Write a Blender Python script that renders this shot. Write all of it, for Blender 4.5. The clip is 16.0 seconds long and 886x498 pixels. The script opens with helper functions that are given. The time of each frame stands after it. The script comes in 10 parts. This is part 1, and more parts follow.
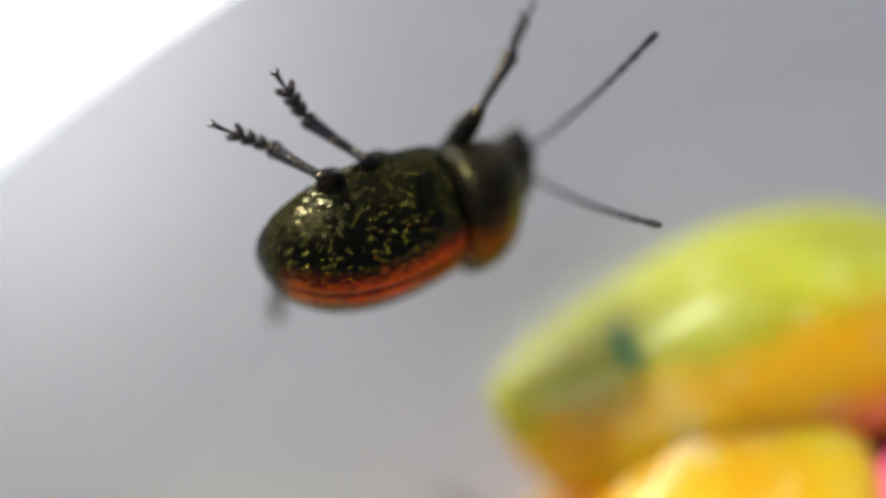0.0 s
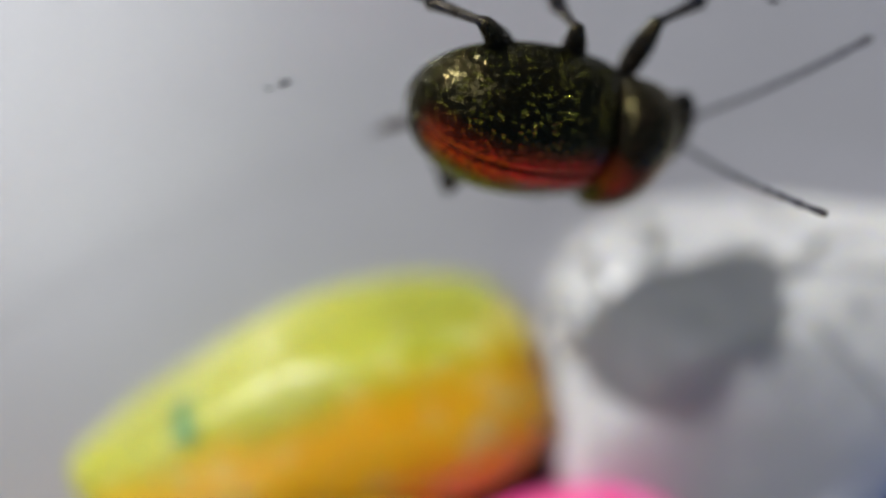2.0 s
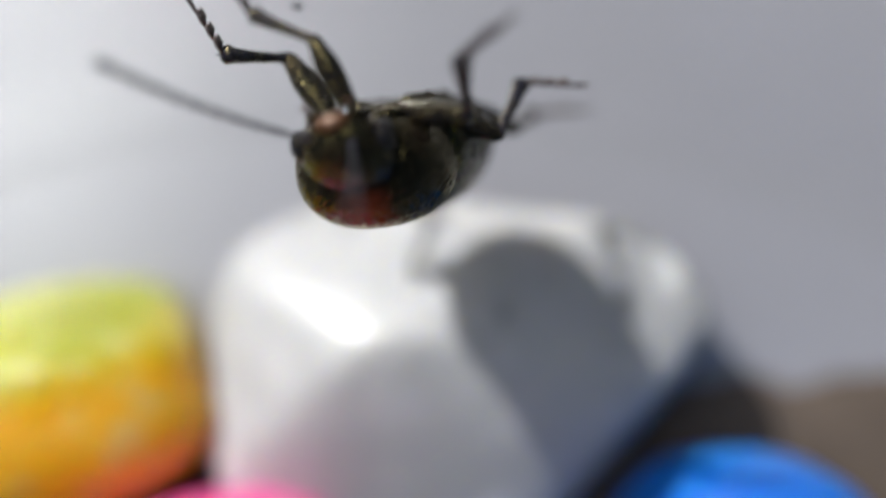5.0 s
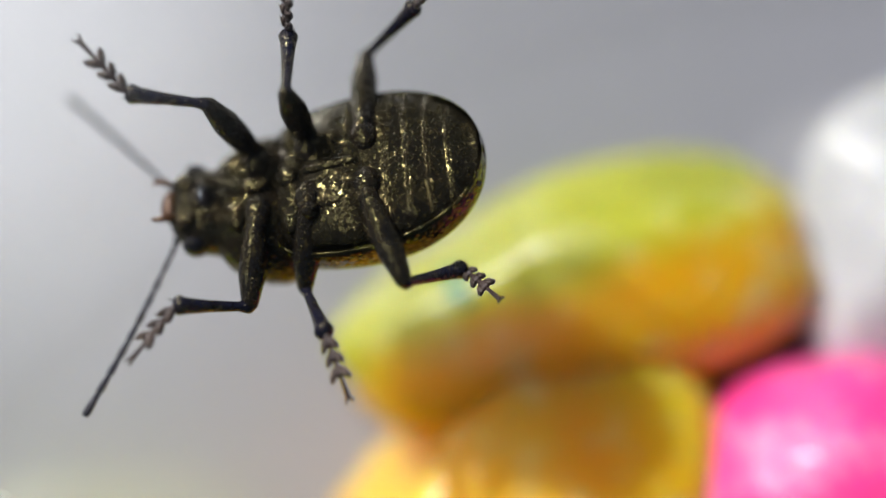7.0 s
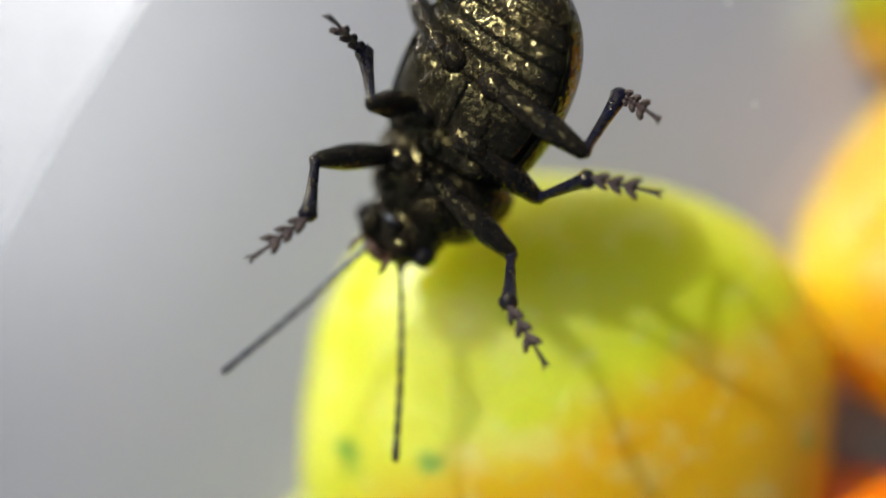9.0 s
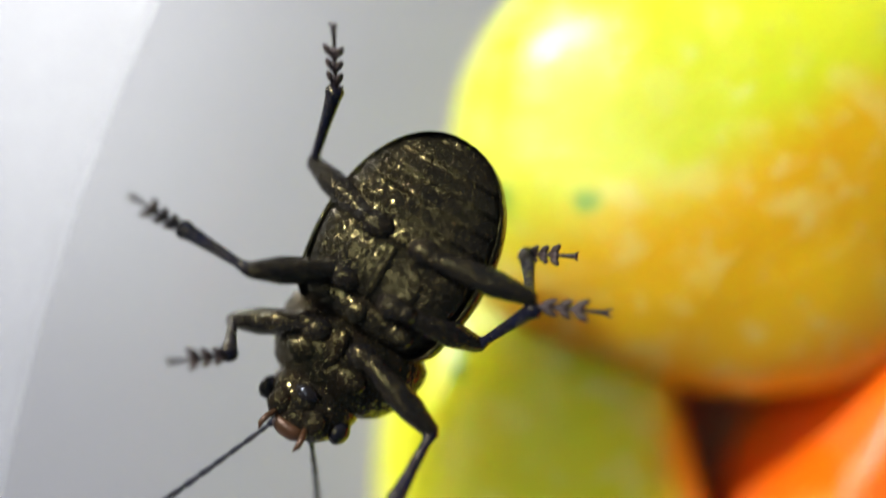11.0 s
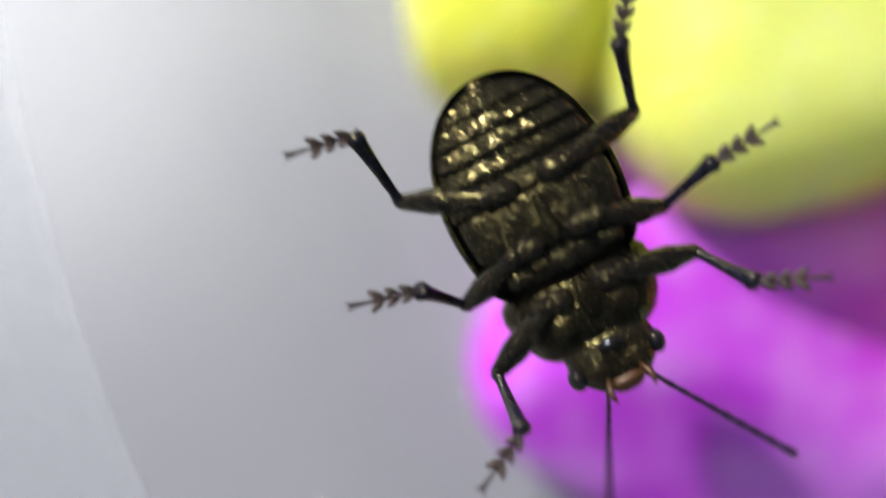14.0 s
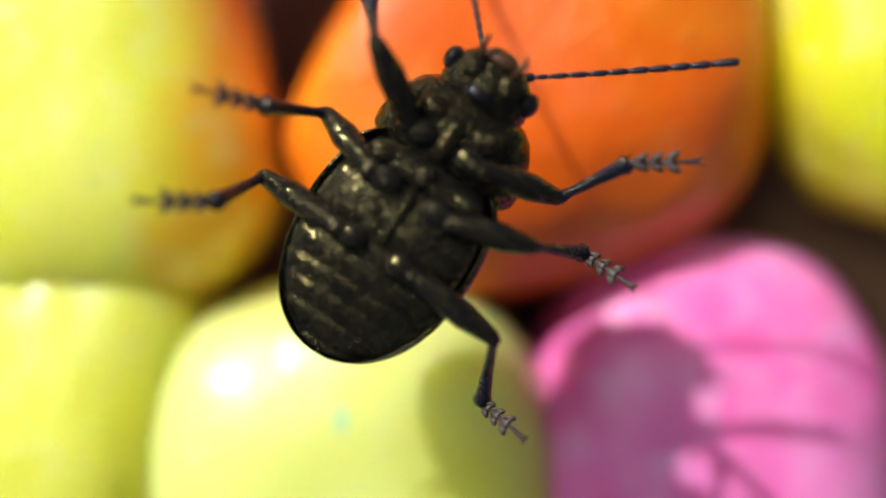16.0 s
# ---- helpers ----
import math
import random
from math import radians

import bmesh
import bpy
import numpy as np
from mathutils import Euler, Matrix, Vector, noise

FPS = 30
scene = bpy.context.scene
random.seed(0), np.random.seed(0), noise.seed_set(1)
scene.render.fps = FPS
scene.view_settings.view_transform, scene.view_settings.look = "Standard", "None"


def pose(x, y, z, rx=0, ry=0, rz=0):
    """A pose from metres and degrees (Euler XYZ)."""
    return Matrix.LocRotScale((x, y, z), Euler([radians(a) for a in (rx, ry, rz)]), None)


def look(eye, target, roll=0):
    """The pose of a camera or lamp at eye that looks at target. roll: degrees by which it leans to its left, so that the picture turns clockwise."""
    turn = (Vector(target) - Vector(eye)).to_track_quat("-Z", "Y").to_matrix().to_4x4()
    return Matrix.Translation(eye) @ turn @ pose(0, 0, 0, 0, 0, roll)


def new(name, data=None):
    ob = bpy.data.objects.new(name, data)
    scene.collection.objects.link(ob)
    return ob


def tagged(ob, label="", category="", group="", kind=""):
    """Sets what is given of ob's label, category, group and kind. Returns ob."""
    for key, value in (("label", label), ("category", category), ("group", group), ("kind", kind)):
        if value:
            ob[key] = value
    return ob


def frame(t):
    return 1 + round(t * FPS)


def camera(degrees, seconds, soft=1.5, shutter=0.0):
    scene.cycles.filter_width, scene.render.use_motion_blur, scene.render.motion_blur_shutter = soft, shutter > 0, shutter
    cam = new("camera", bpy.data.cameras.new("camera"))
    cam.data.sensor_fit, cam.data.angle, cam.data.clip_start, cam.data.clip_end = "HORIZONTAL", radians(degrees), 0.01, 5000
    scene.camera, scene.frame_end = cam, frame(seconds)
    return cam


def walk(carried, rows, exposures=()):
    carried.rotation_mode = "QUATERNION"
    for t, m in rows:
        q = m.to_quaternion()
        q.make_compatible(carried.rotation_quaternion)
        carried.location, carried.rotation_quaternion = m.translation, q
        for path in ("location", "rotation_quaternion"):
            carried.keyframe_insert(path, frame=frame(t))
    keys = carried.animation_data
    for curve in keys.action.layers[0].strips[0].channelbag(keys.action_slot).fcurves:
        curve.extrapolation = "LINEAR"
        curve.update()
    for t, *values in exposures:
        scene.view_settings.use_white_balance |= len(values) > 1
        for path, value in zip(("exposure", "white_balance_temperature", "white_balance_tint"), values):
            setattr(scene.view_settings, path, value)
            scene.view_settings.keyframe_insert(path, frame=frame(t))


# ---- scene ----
cam = camera(40, 16.0, soft=1.5, shutter=0.4)
cam.data.dof.use_dof = True
cam.data.dof.focus_distance = 0.0297
cam.data.dof.aperture_fstop = 14.0
MM = 0.001


def at(x, y, z, rx=0, ry=0, rz=0):
    """A pose from millimetres and degrees."""
    return pose(x * MM, y * MM, z * MM, rx, ry, rz)


walk(cam, [
    (0, at(-5.12, 1.85, 42.5)), (0.5, at(-3.18, 2.21, 42.5)), (1, at(2.12, 4.32, 42.5)), (1.5, at(5.47, 3.44, 42.5)),
    (2, at(8.29, 4.15, 42.5)), (2.5, at(13.76, 5.12, 42.5)), (3, at(19.85, 5.82, 42.5)), (3.5, at(20.55, 5.65, 42.5)),
    (5.8, at(15.61, 0.97, 42.5)), (6, at(14.02, -0.79, 42.5)), (6.5, at(6.09, -0.53, 42.5)), (7, at(0, 0, 42.5)),
    (7.5, at(-6.09, -1.32, 42.5)), (8, at(-10.32, -4.5, 42.5)), (8.5, at(-13.94, -8.56, 42.5)), (9, at(-16.49, -11.2, 42.5)),
    (9.2, at(-17.11, -10.94, 42.5)), (11.3, at(-22.14, -21.52, 42.5)), (11.5, at(-23.2, -23.73, 42.5)), (12, at(-24.35, -26.99, 42.5)),
    (12.5, at(-23.99, -32.46, 42.5)), (13, at(-22.67, -37.4, 42.5)), (13.5, at(-23.02, -41.02, 42.5)), (14, at(-20.91, -46.31, 42.5)),
    (14.5, at(-17.11, -48.51, 42.5)), (15, at(-14.32, -47.42, 42.5)), (15.5, at(-10.46, -39.31, 42.3)), (16, at(-7.29, -31.97, 41.8)),
], exposures=[(0, 0.0), (2, -0.28), (2.5, -0.32), (3, -0.18), (3.5, -0.1), (6, 0.02), (6.5, -0.26), (7, -0.1), (7.5, 0.18), (8, 0.2), (8.5, -0.12), (9, -0.22), (11.3, 0.05), (12, 0.08), (14, 0.14), (14.5, 0.24), (15, 0.24), (15.5, 0.55), (16, 0.06)])

# ---- light: low sun and sky, with an added soft lamp beside the dish ----
SUN_FROM = Vector((-0.49, 0.63, 0.53)).normalized()
world = bpy.data.worlds.new("daylight")
scene.world = world
world.use_nodes = True
sky = world.node_tree.nodes.new("ShaderNodeTexSky")
sky.sky_type, sky.sun_disc = "NISHITA", False
sky.sun_elevation, sky.sun_rotation = math.asin(SUN_FROM.z), math.atan2(SUN_FROM.x, SUN_FROM.y)
world.node_tree.links.new(sky.outputs["Color"], world.node_tree.nodes["Background"].inputs["Color"])
world.node_tree.nodes["Background"].inputs["Strength"].default_value = 0.04

sun = new("sun", bpy.data.lights.new("sun", "SUN"))
sun.data.energy, sun.data.angle, sun.data.color = 5.0, radians(1.6), (1.0, 0.985, 0.96)
sun.matrix_world = look(SUN_FROM * 1.8, (0, 0, 0))

fill_lamp = new("fill_light", bpy.data.lights.new("fill_light", "AREA"))
fill_lamp.data.shape, fill_lamp.data.size, fill_lamp.data.size_y = "RECTANGLE", 0.46, 0.7
fill_lamp.data.energy, fill_lamp.data.color = 4.2, (0.96, 0.98, 1.0)
fill_lamp.matrix_world = look((-0.54, 0.26, 1.0), (0, 0, 0))


# ---- materials ----
def nodes_of(name):
    m = bpy.data.materials.new(name)
    m.use_nodes = True
    return m, m.node_tree.nodes, m.node_tree.links, m.node_tree.nodes["Principled BSDF"]


def coords(n, l, scale):
    tc, mp = n.new("ShaderNodeTexCoord"), n.new("ShaderNodeMapping")
    mp.inputs["Scale"].default_value = (scale, scale, scale)
    l.new(tc.outputs["Object"], mp.inputs["Vector"])
    return mp.outputs["Vector"]


def noise_tex(n, l, vec, scale, detail=4.0, rough=0.55):
    t = n.new("ShaderNodeTexNoise")
    t.inputs["Scale"].default_value, t.inputs["Detail"].default_value = scale, detail
    t.inputs["Roughness"].default_value = rough
    l.new(vec, t.inputs["Vector"])
    return t.outputs["Fac"]


def ramp(n, l, fac, stops):
    r = n.new("ShaderNodeValToRGB")
    while len(r.color_ramp.elements) < len(stops):
        r.color_ramp.elements.new(0.5)
    for e, (p, c) in zip(r.color_ramp.elements, stops):
        e.position, e.color = p, (*c, 1)
    l.new(fac, r.inputs["Fac"])
    return r.outputs["Color"]


def blend(n, l, fac, a, b, mode="MIX"):
    m = n.new("ShaderNodeMix")
    m.data_type, m.blend_type = "RGBA", mode
    for sock, v in ((m.inputs[0], fac), (m.inputs[6], a), (m.inputs[7], b)):
        if isinstance(v, (int, float)):
            sock.default_value = v
        elif isinstance(v, tuple):
            sock.default_value = (*v, 1)
        else:
            l.new(v, sock)
    return m.outputs[2]


def bump(n, l, height, strength, distance, bsdf):
    b = n.new("ShaderNodeBump")
    b.inputs["Strength"].default_value, b.inputs["Distance"].default_value = strength, distance
    l.new(height, b.inputs["Height"])
    l.new(b.outputs["Normal"], bsdf.inputs["Normal"])


def painted_stone(name, base, second, stain=None, rough=0.34, side_tones=(), patch=0.45, spots=(), depth=0.35):
    """Dyed and varnished gravel: cloudy colour, pale scuffs, a few stains."""
    m, n, l, p = nodes_of(name)
    v = coords(n, l, 1000.0)
    cloud = noise_tex(n, l, v, 0.16, 3.0)
    fine = noise_tex(n, l, v, 1.3, 6.0, 0.65)
    col = blend(n, l, ramp(n, l, cloud, [(0.42, (0, 0, 0)), (0.62, (1, 1, 1))]), base, second)
    for tone, way, offset, width in side_tones:
        # side tone, mostly painted bounce light: (colour, direction, offset in mm, width in mm)
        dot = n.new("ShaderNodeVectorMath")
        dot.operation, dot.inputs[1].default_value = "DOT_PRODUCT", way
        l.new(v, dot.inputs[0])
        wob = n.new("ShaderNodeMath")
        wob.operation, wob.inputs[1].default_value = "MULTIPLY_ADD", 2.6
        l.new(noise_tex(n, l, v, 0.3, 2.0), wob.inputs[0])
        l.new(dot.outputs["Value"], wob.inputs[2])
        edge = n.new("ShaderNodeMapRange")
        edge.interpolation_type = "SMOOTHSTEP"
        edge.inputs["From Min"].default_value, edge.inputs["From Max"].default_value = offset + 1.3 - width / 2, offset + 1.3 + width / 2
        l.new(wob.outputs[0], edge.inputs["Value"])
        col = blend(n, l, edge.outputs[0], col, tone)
    scuff = ramp(n, l, fine, [(0.56, (0, 0, 0)), (0.76, (1, 1, 1))])
    pale = tuple(0.55 * c + 0.45 * 0.85 for c in base)
    sf = n.new("ShaderNodeMath")
    sf.operation, sf.inputs[1].default_value = "MULTIPLY", patch
    l.new(scuff, sf.inputs[0])
    col = blend(n, l, sf.outputs[0], col, pale)
    # broad cloudy blotches where the dye is thin
    blotch = ramp(n, l, noise_tex(n, l, v, 0.62, 3.0, 0.5), [(0.54, (0, 0, 0)), (0.66, (1, 1, 1))])
    bf = n.new("ShaderNodeMath")
    bf.operation, bf.inputs[1].default_value = "MULTIPLY", 0.7 * patch
    l.new(blotch, bf.inputs[0])
    col = blend(n, l, bf.outputs[0], col, tuple(min(0.9, 0.72 * c + 0.24) for c in second))
    if stain:
        spot = noise_tex(n, l, v, 0.33, 2.0, 0.4)
        sp = ramp(n, l, spot, [(0.69, (0, 0, 0)), (0.74, (1, 1, 1))])
        col = blend(n, l, sp, col, stain)
    for x, y, size, *ink in spots:
        # a blot of its own with a ragged edge: dye stains and other marks
        off, ln, mr = n.new("ShaderNodeVectorMath"), n.new("ShaderNodeVectorMath"), n.new("ShaderNodeMapRange")
        off.operation, off.inputs[1].default_value = "SUBTRACT", (x, y, 0)
        flat = n.new("ShaderNodeVectorMath")
        flat.operation, flat.inputs[1].default_value = "MULTIPLY", (1.5, 0.9, 0)
        ln.operation = "LENGTH"
        l.new(v, off.inputs[0])
        l.new(off.outputs[0], flat.inputs[0])
        l.new(flat.outputs[0], ln.inputs[0])
        rag = n.new("ShaderNodeMath")
        rag.operation, rag.inputs[1].default_value = "MULTIPLY_ADD", size * 2.2
        l.new(noise_tex(n, l, v, 1.2, 3.0), rag.inputs[0])
        l.new(ln.outputs["Value"], rag.inputs[2])
        mr.inputs["From Min"].default_value, mr.inputs["From Max"].default_value = size * 2.0, size * 1.5
        l.new(rag.outputs[0], mr.inputs["Value"])
        col = blend(n, l, mr.outputs[0], col, ink[0] if ink else TEAL)
    l.new(col, p.inputs["Base Color"])
    p.inputs["Roughness"].default_value = rough
    p.inputs["Subsurface Weight"].default_value = depth
    p.inputs["Subsurface Radius"].default_value = (1.0, 0.8, 0.35)
    p.inputs["Subsurface Scale"].default_value = 0.0014 + 0.009 * depth ** 2.5
    p.inputs["Coat Weight"].default_value = 0.25
    p.inputs["Coat Roughness"].default_value = 0.22
    bump(n, l, fine, 0.45, 0.00022, p)
    return m


TEAL = (0.02, 0.22, 0.16)
MOSS = (0.22, 0.42, 0.06)
LIME = painted_stone("lime_paint", (0.74, 0.76, 0.018), (0.80, 0.74, 0.02), MOSS, depth=0.75)
LIME_AMBER = painted_stone("lime_paint_amber_side", (0.30, 0.32, 0.008), (0.38, 0.40, 0.02), TEAL, side_tones=(((0.68, 0.37, 0.003), (0.05, -1.0, 0), -0.3, 2.2),), spots=((-3.3, 1.6, 0.9, (0.05, 0.17, 0.04)),), depth=1.0)
LIME_BOUNCE = painted_stone("lime_paint_bounce_side", (0.62, 0.67, 0.015), (0.70, 0.73, 0.06), MOSS, side_tones=(((0.76, 0.44, 0.004), (0.58, -0.81, 0), -0.2, 2.4),), depth=0.88)
LIME_RIM = painted_stone("lime_paint_gold_rim", (0.76, 0.78, 0.02), (0.84, 0.85, 0.10), MOSS, side_tones=(((0.84, 0.50, 0.01), (0.31, 0.95, 0), 3.2, 2.0),), depth=0.9)
PALE_LIME = painted_stone("pale_lime_paint", (0.82, 0.84, 0.10), (0.80, 0.80, 0.05), depth=0.75)
STAINED_LIME = painted_stone("stained_lime_paint", (0.80, 0.86, 0.22), (0.80, 0.83, 0.12), spots=((1.9, -3.5, 0.8), (2.0, -1.7, 0.4), (0.5, 2.3, 0.5, (0.52, 0.78, 0.42)), (-0.75, 4.3, 0.55, (0.60, 0.82, 0.45))), depth=0.75)
AMBER = painted_stone("amber_paint", (0.92, 0.42, 0.002), (0.95, 0.58, 0.012), patch=0.5, depth=0.9)
ORANGE = painted_stone("orange_paint", (0.93, 0.15, 0.002), (0.92, 0.24, 0.004), patch=0.08)
WHITE = painted_stone("white_paint", (0.41, 0.415, 0.42), (0.50, 0.505, 0.51), (0.27, 0.27, 0.275), 0.42,
                      spots=((6.3, 4.3, 1.0, (0.82, 0.83, 0.82)), (1.2, -4.2, 0.9, (0.80, 0.80, 0.80)), (1.0, 2.4, 0.35, (0.16, 0.16, 0.18))))
PINK = painted_stone("pink_paint", (0.86, 0.05, 0.28), (0.88, 0.13, 0.40), patch=0.5)
ROSE = painted_stone("rose_paint", (0.88, 0.14, 0.44), (0.92, 0.30, 0.62), patch=0.5)
PURPLE = painted_stone("purple_paint", (0.60, 0.05, 0.80), (0.72, 0.20, 0.90), patch=0.5, depth=0.08)
BLUE = painted_stone("blue_paint", (0.0, 0.11, 0.52), (0.002, 0.20, 0.66), patch=0.08)
AQUA = painted_stone("aqua_paint", (0.25, 0.62, 0.42), (0.35, 0.66, 0.50))


def plastic_floor():
    m, n, l, p = nodes_of("grey_plastic")
    v = coords(n, l, 1000.0)
    a = noise_tex(n, l, v, 0.035, 3.0)
    b = noise_tex(n, l, v, 0.9, 5.0)
    col = ramp(n, l, a, [(0.3, (0.298, 0.298, 0.330)), (0.7, (0.340, 0.340, 0.374))])
    col = blend(n, l, 0.08, col, ramp(n, l, b, [(0.3, (0.2, 0.2, 0.2)), (0.7, (0.4, 0.4, 0.4))]))
    l.new(col, p.inputs["Base Color"])
    p.inputs["Roughness"].default_value = 0.5
    p.inputs["Coat Weight"].default_value = 1.0
    p.inputs["Coat Roughness"].default_value = 0.27
    p.inputs["Coat IOR"].default_value = 2.3
    return m


def table_paint():
    m, n, l, p = nodes_of("pale_table")
    v = coords(n, l, 1.0)
    a = noise_tex(n, l, v, 3.0)
    l.new(ramp(n, l, a, [(0.3, (0.55, 0.54, 0.53)), (0.7, (0.66, 0.65, 0.64))]), p.inputs["Base Color"])
    p.inputs["Roughness"].default_value = 0.6
    return m


def clear_plastic(name, mirror, rough):
    """Thin clear sheet: most light goes straight through, a little is mirrored."""
    m, n, l, p = nodes_of(name)
    n.remove(p)
    t, g, mix = n.new("ShaderNodeBsdfTransparent"), n.new("ShaderNodeBsdfGlossy"), n.new("ShaderNodeMixShader")
    g.inputs["Roughness"].default_value = rough
    t.inputs["Color"].default_value = (0.985, 0.985, 0.985, 1)
    mix.inputs[0].default_value = mirror
    l.new(t.outputs[0], mix.inputs[1])
    l.new(g.outputs[0], mix.inputs[2])
    l.new(mix.outputs[0], n["Material Output"].inputs["Surface"])
    return m


def milky_plastic():
    """Half-clear rim of the lid: scratched along its round, glossy."""
    m, n, l, p = nodes_of("milky_plastic")
    v = coords(n, l, 1000.0)
    p.inputs["Base Color"].default_value = (0.38, 0.39, 0.42, 1)
    p.inputs["IOR"].default_value = 3.0
    p.inputs["Roughness"].default_value = 0.42
    haze = n.new("ShaderNodeMapRange")
    haze.inputs["From Min"].default_value, haze.inputs["From Max"].default_value = 0.3, 0.7
    haze.inputs["To Min"].default_value, haze.inputs["To Max"].default_value = 0.14, 0.24
    l.new(noise_tex(n, l, v, 0.5, 5.0), haze.inputs["Value"])
    l.new(haze.outputs[0], p.inputs["Alpha"])
    return m


FLOOR, TABLE, RIM = plastic_floor(), table_paint(), milky_plastic()
CLEAR, LID = clear_plastic("clear_plastic", 0.004, 0.1), clear_plastic("lid_plastic", 0.006, 0.12)


def cuticle(name, base, second, rough, metal, pits=0.0, pit_scale=4.0, seam=None, grit=0.22, raised=False, gold=None, pit_size=0.42, glint=None, gilt=0.0, flakes=0.0, polished=False):
    """Insect cuticle: dark, metallic sheen, pitted."""
    m, n, l, p = nodes_of(name)
    v = coords(n, l, 1000.0)
    a = noise_tex(n, l, v, 1.6, 4.0, 0.6)
    body_colour = blend(n, l, ramp(n, l, a, [(0.35, (0, 0, 0)), (0.65, (1, 1, 1))]), base, second)
    if gold:
        # golden glitter of the cuticle put into the colour as fine flecks
        fleck = ramp(n, l, noise_tex(n, l, v, 8.0, 2.0, 0.6), [(0.60, (0, 0, 0)), (0.68, (1, 1, 1))])
        body_colour = blend(n, l, fleck, body_colour, gold)
    l.new(body_colour, p.inputs["Base Color"])
    p.inputs["Metallic"].default_value = metal
    if gilt:
        # the wax layer mirrors with a golden tint
        p.inputs["IOR"].default_value = gilt
        p.inputs["Specular Tint"].default_value = (0.75, 0.86, 1.0, 1) if polished else (1.0, 0.84, 0.34, 1)
    r = n.new("ShaderNodeMapRange")
    r.inputs["To Min"].default_value, r.inputs["To Max"].default_value = rough * 0.8, rough * 1.3
    l.new(a, r.inputs["Value"])
    l.new(r.outputs[0], p.inputs["Roughness"])
    grain = noise_tex(n, l, v, 11.0, 3.0)
    if pits:
        vo = n.new("ShaderNodeTexVoronoi")
        vo.inputs["Scale"].default_value = pit_scale
        l.new(v, vo.inputs["Vector"])
        h = n.new("ShaderNodeMapRange")
        h.interpolation_type = "SMOOTHSTEP"
        h.inputs["From Max"].default_value = pit_size
        if raised:
            h.inputs["To Min"].default_value, h.inputs["To Max"].default_value = 1.0, 0.0
        l.new(vo.outputs["Distance"], h.inputs["Value"])
        both = n.new("ShaderNodeMath")
        both.operation, both.inputs[1].default_value = "MULTIPLY_ADD", grit
        l.new(grain, both.inputs[0])
        l.new(h.outputs[0], both.inputs[2])
        bump(n, l, both.outputs[0], pits, (0.00022 if raised else 0.00034) / pit_scale, p)
        if glint:
            # greenish-golden glints put into the colour of the pit floors
            dot = n.new("ShaderNodeMapRange")
            dot.inputs["From Min"].default_value, dot.inputs["From Max"].default_value = pit_size, pit_size * 0.55
            l.new(vo.outputs["Distance"], dot.inputs["Value"])
            body_colour = blend(n, l, dot.outputs[0], body_colour, glint)
            l.new(body_colour, p.inputs["Base Color"])
    elif not polished:
        bump(n, l, grain, 0.5, 0.00003, p)
    if flakes:
        # tiny facets, each tilted its own way, that sparkle in the sun
        cell, tilt, add, unit = (n.new(k) for k in ("ShaderNodeTexVoronoi", "ShaderNodeVectorMath", "ShaderNodeVectorMath", "ShaderNodeVectorMath"))
        cell.inputs["Scale"].default_value = 10.5
        l.new(v, cell.inputs["Vector"])
        tilt.operation, tilt.inputs[1].default_value, tilt.inputs[2].default_value = "MULTIPLY_ADD", (flakes,) * 3, (-0.5 * flakes,) * 3
        l.new(cell.outputs["Color"], tilt.inputs[0])
        add.operation, unit.operation = "ADD", "NORMALIZE"
        l.new(p.inputs["Normal"].links[0].from_socket, add.inputs[0])
        l.new(tilt.outputs[0], add.inputs[1])
        l.new(add.outputs[0], unit.inputs[0])
        l.new(unit.outputs[0], p.inputs["Normal"])
    if seam:
        # red reflected sheen put into the colour along the middle seam
        sep, ab, mr = n.new("ShaderNodeSeparateXYZ"), n.new("ShaderNodeMath"), n.new("ShaderNodeMapRange")
        l.new(v, sep.inputs[0])
        ab.operation = "ABSOLUTE"
        l.new(sep.outputs["Y"], ab.inputs[0])
        mr.interpolation_type = "SMOOTHSTEP"
        mr.inputs["From Min"].default_value, mr.inputs["From Max"].default_value = 1.15, 0.40
        wav = n.new("ShaderNodeMath")
        wav.operation, wav.inputs[1].default_value = "MULTIPLY_ADD", 0.5
        l.new(noise_tex(n, l, v, 1.1, 3.0), wav.inputs[0])
        l.new(ab.outputs[0], wav.inputs[2])
        l.new(wav.outputs[0], mr.inputs["Value"])
        back = n.new("ShaderNodeMapRange")
        back.inputs["From Min"].default_value, back.inputs["From Max"].default_value = 0.6, 1.2
        l.new(sep.outputs["Z"], back.inputs["Value"])
        top = n.new("ShaderNodeMath")
        top.operation = "MULTIPLY"
        l.new(mr.outputs[0], top.inputs[0])
        l.new(back.outputs[0], top.inputs[1])
        l.new(blend(n, l, top.outputs[0], body_colour, seam), p.inputs["Base Color"])
    return m


ELYTRA = cuticle("green_bronze_elytra", (0.034, 0.026, 0.009), (0.018, 0.018, 0.008), 0.20, 0.92, 1.0, 6.0, (0.30, 0.036, 0.012), 0.15, False, None, 0.36, (0.15, 0.15, 0.02), flakes=0.36)
BELLY = cuticle("bronze_belly", (0.007, 0.006, 0.005), (0.013, 0.011, 0.006), 0.14, 0.1, 1.0, 9.0, None, 0.35, True, (0.024, 0.019, 0.008), gilt=1.42, flakes=0.36)
THORAX = cuticle("bronze_thorax", (0.012, 0.008, 0.005), (0.007, 0.007, 0.004), 0.14, 0.3, 1.0, 8.0, (0.16, 0.024, 0.008), 0.35, True, (0.024, 0.018, 0.008), gilt=1.42, flakes=0.36)
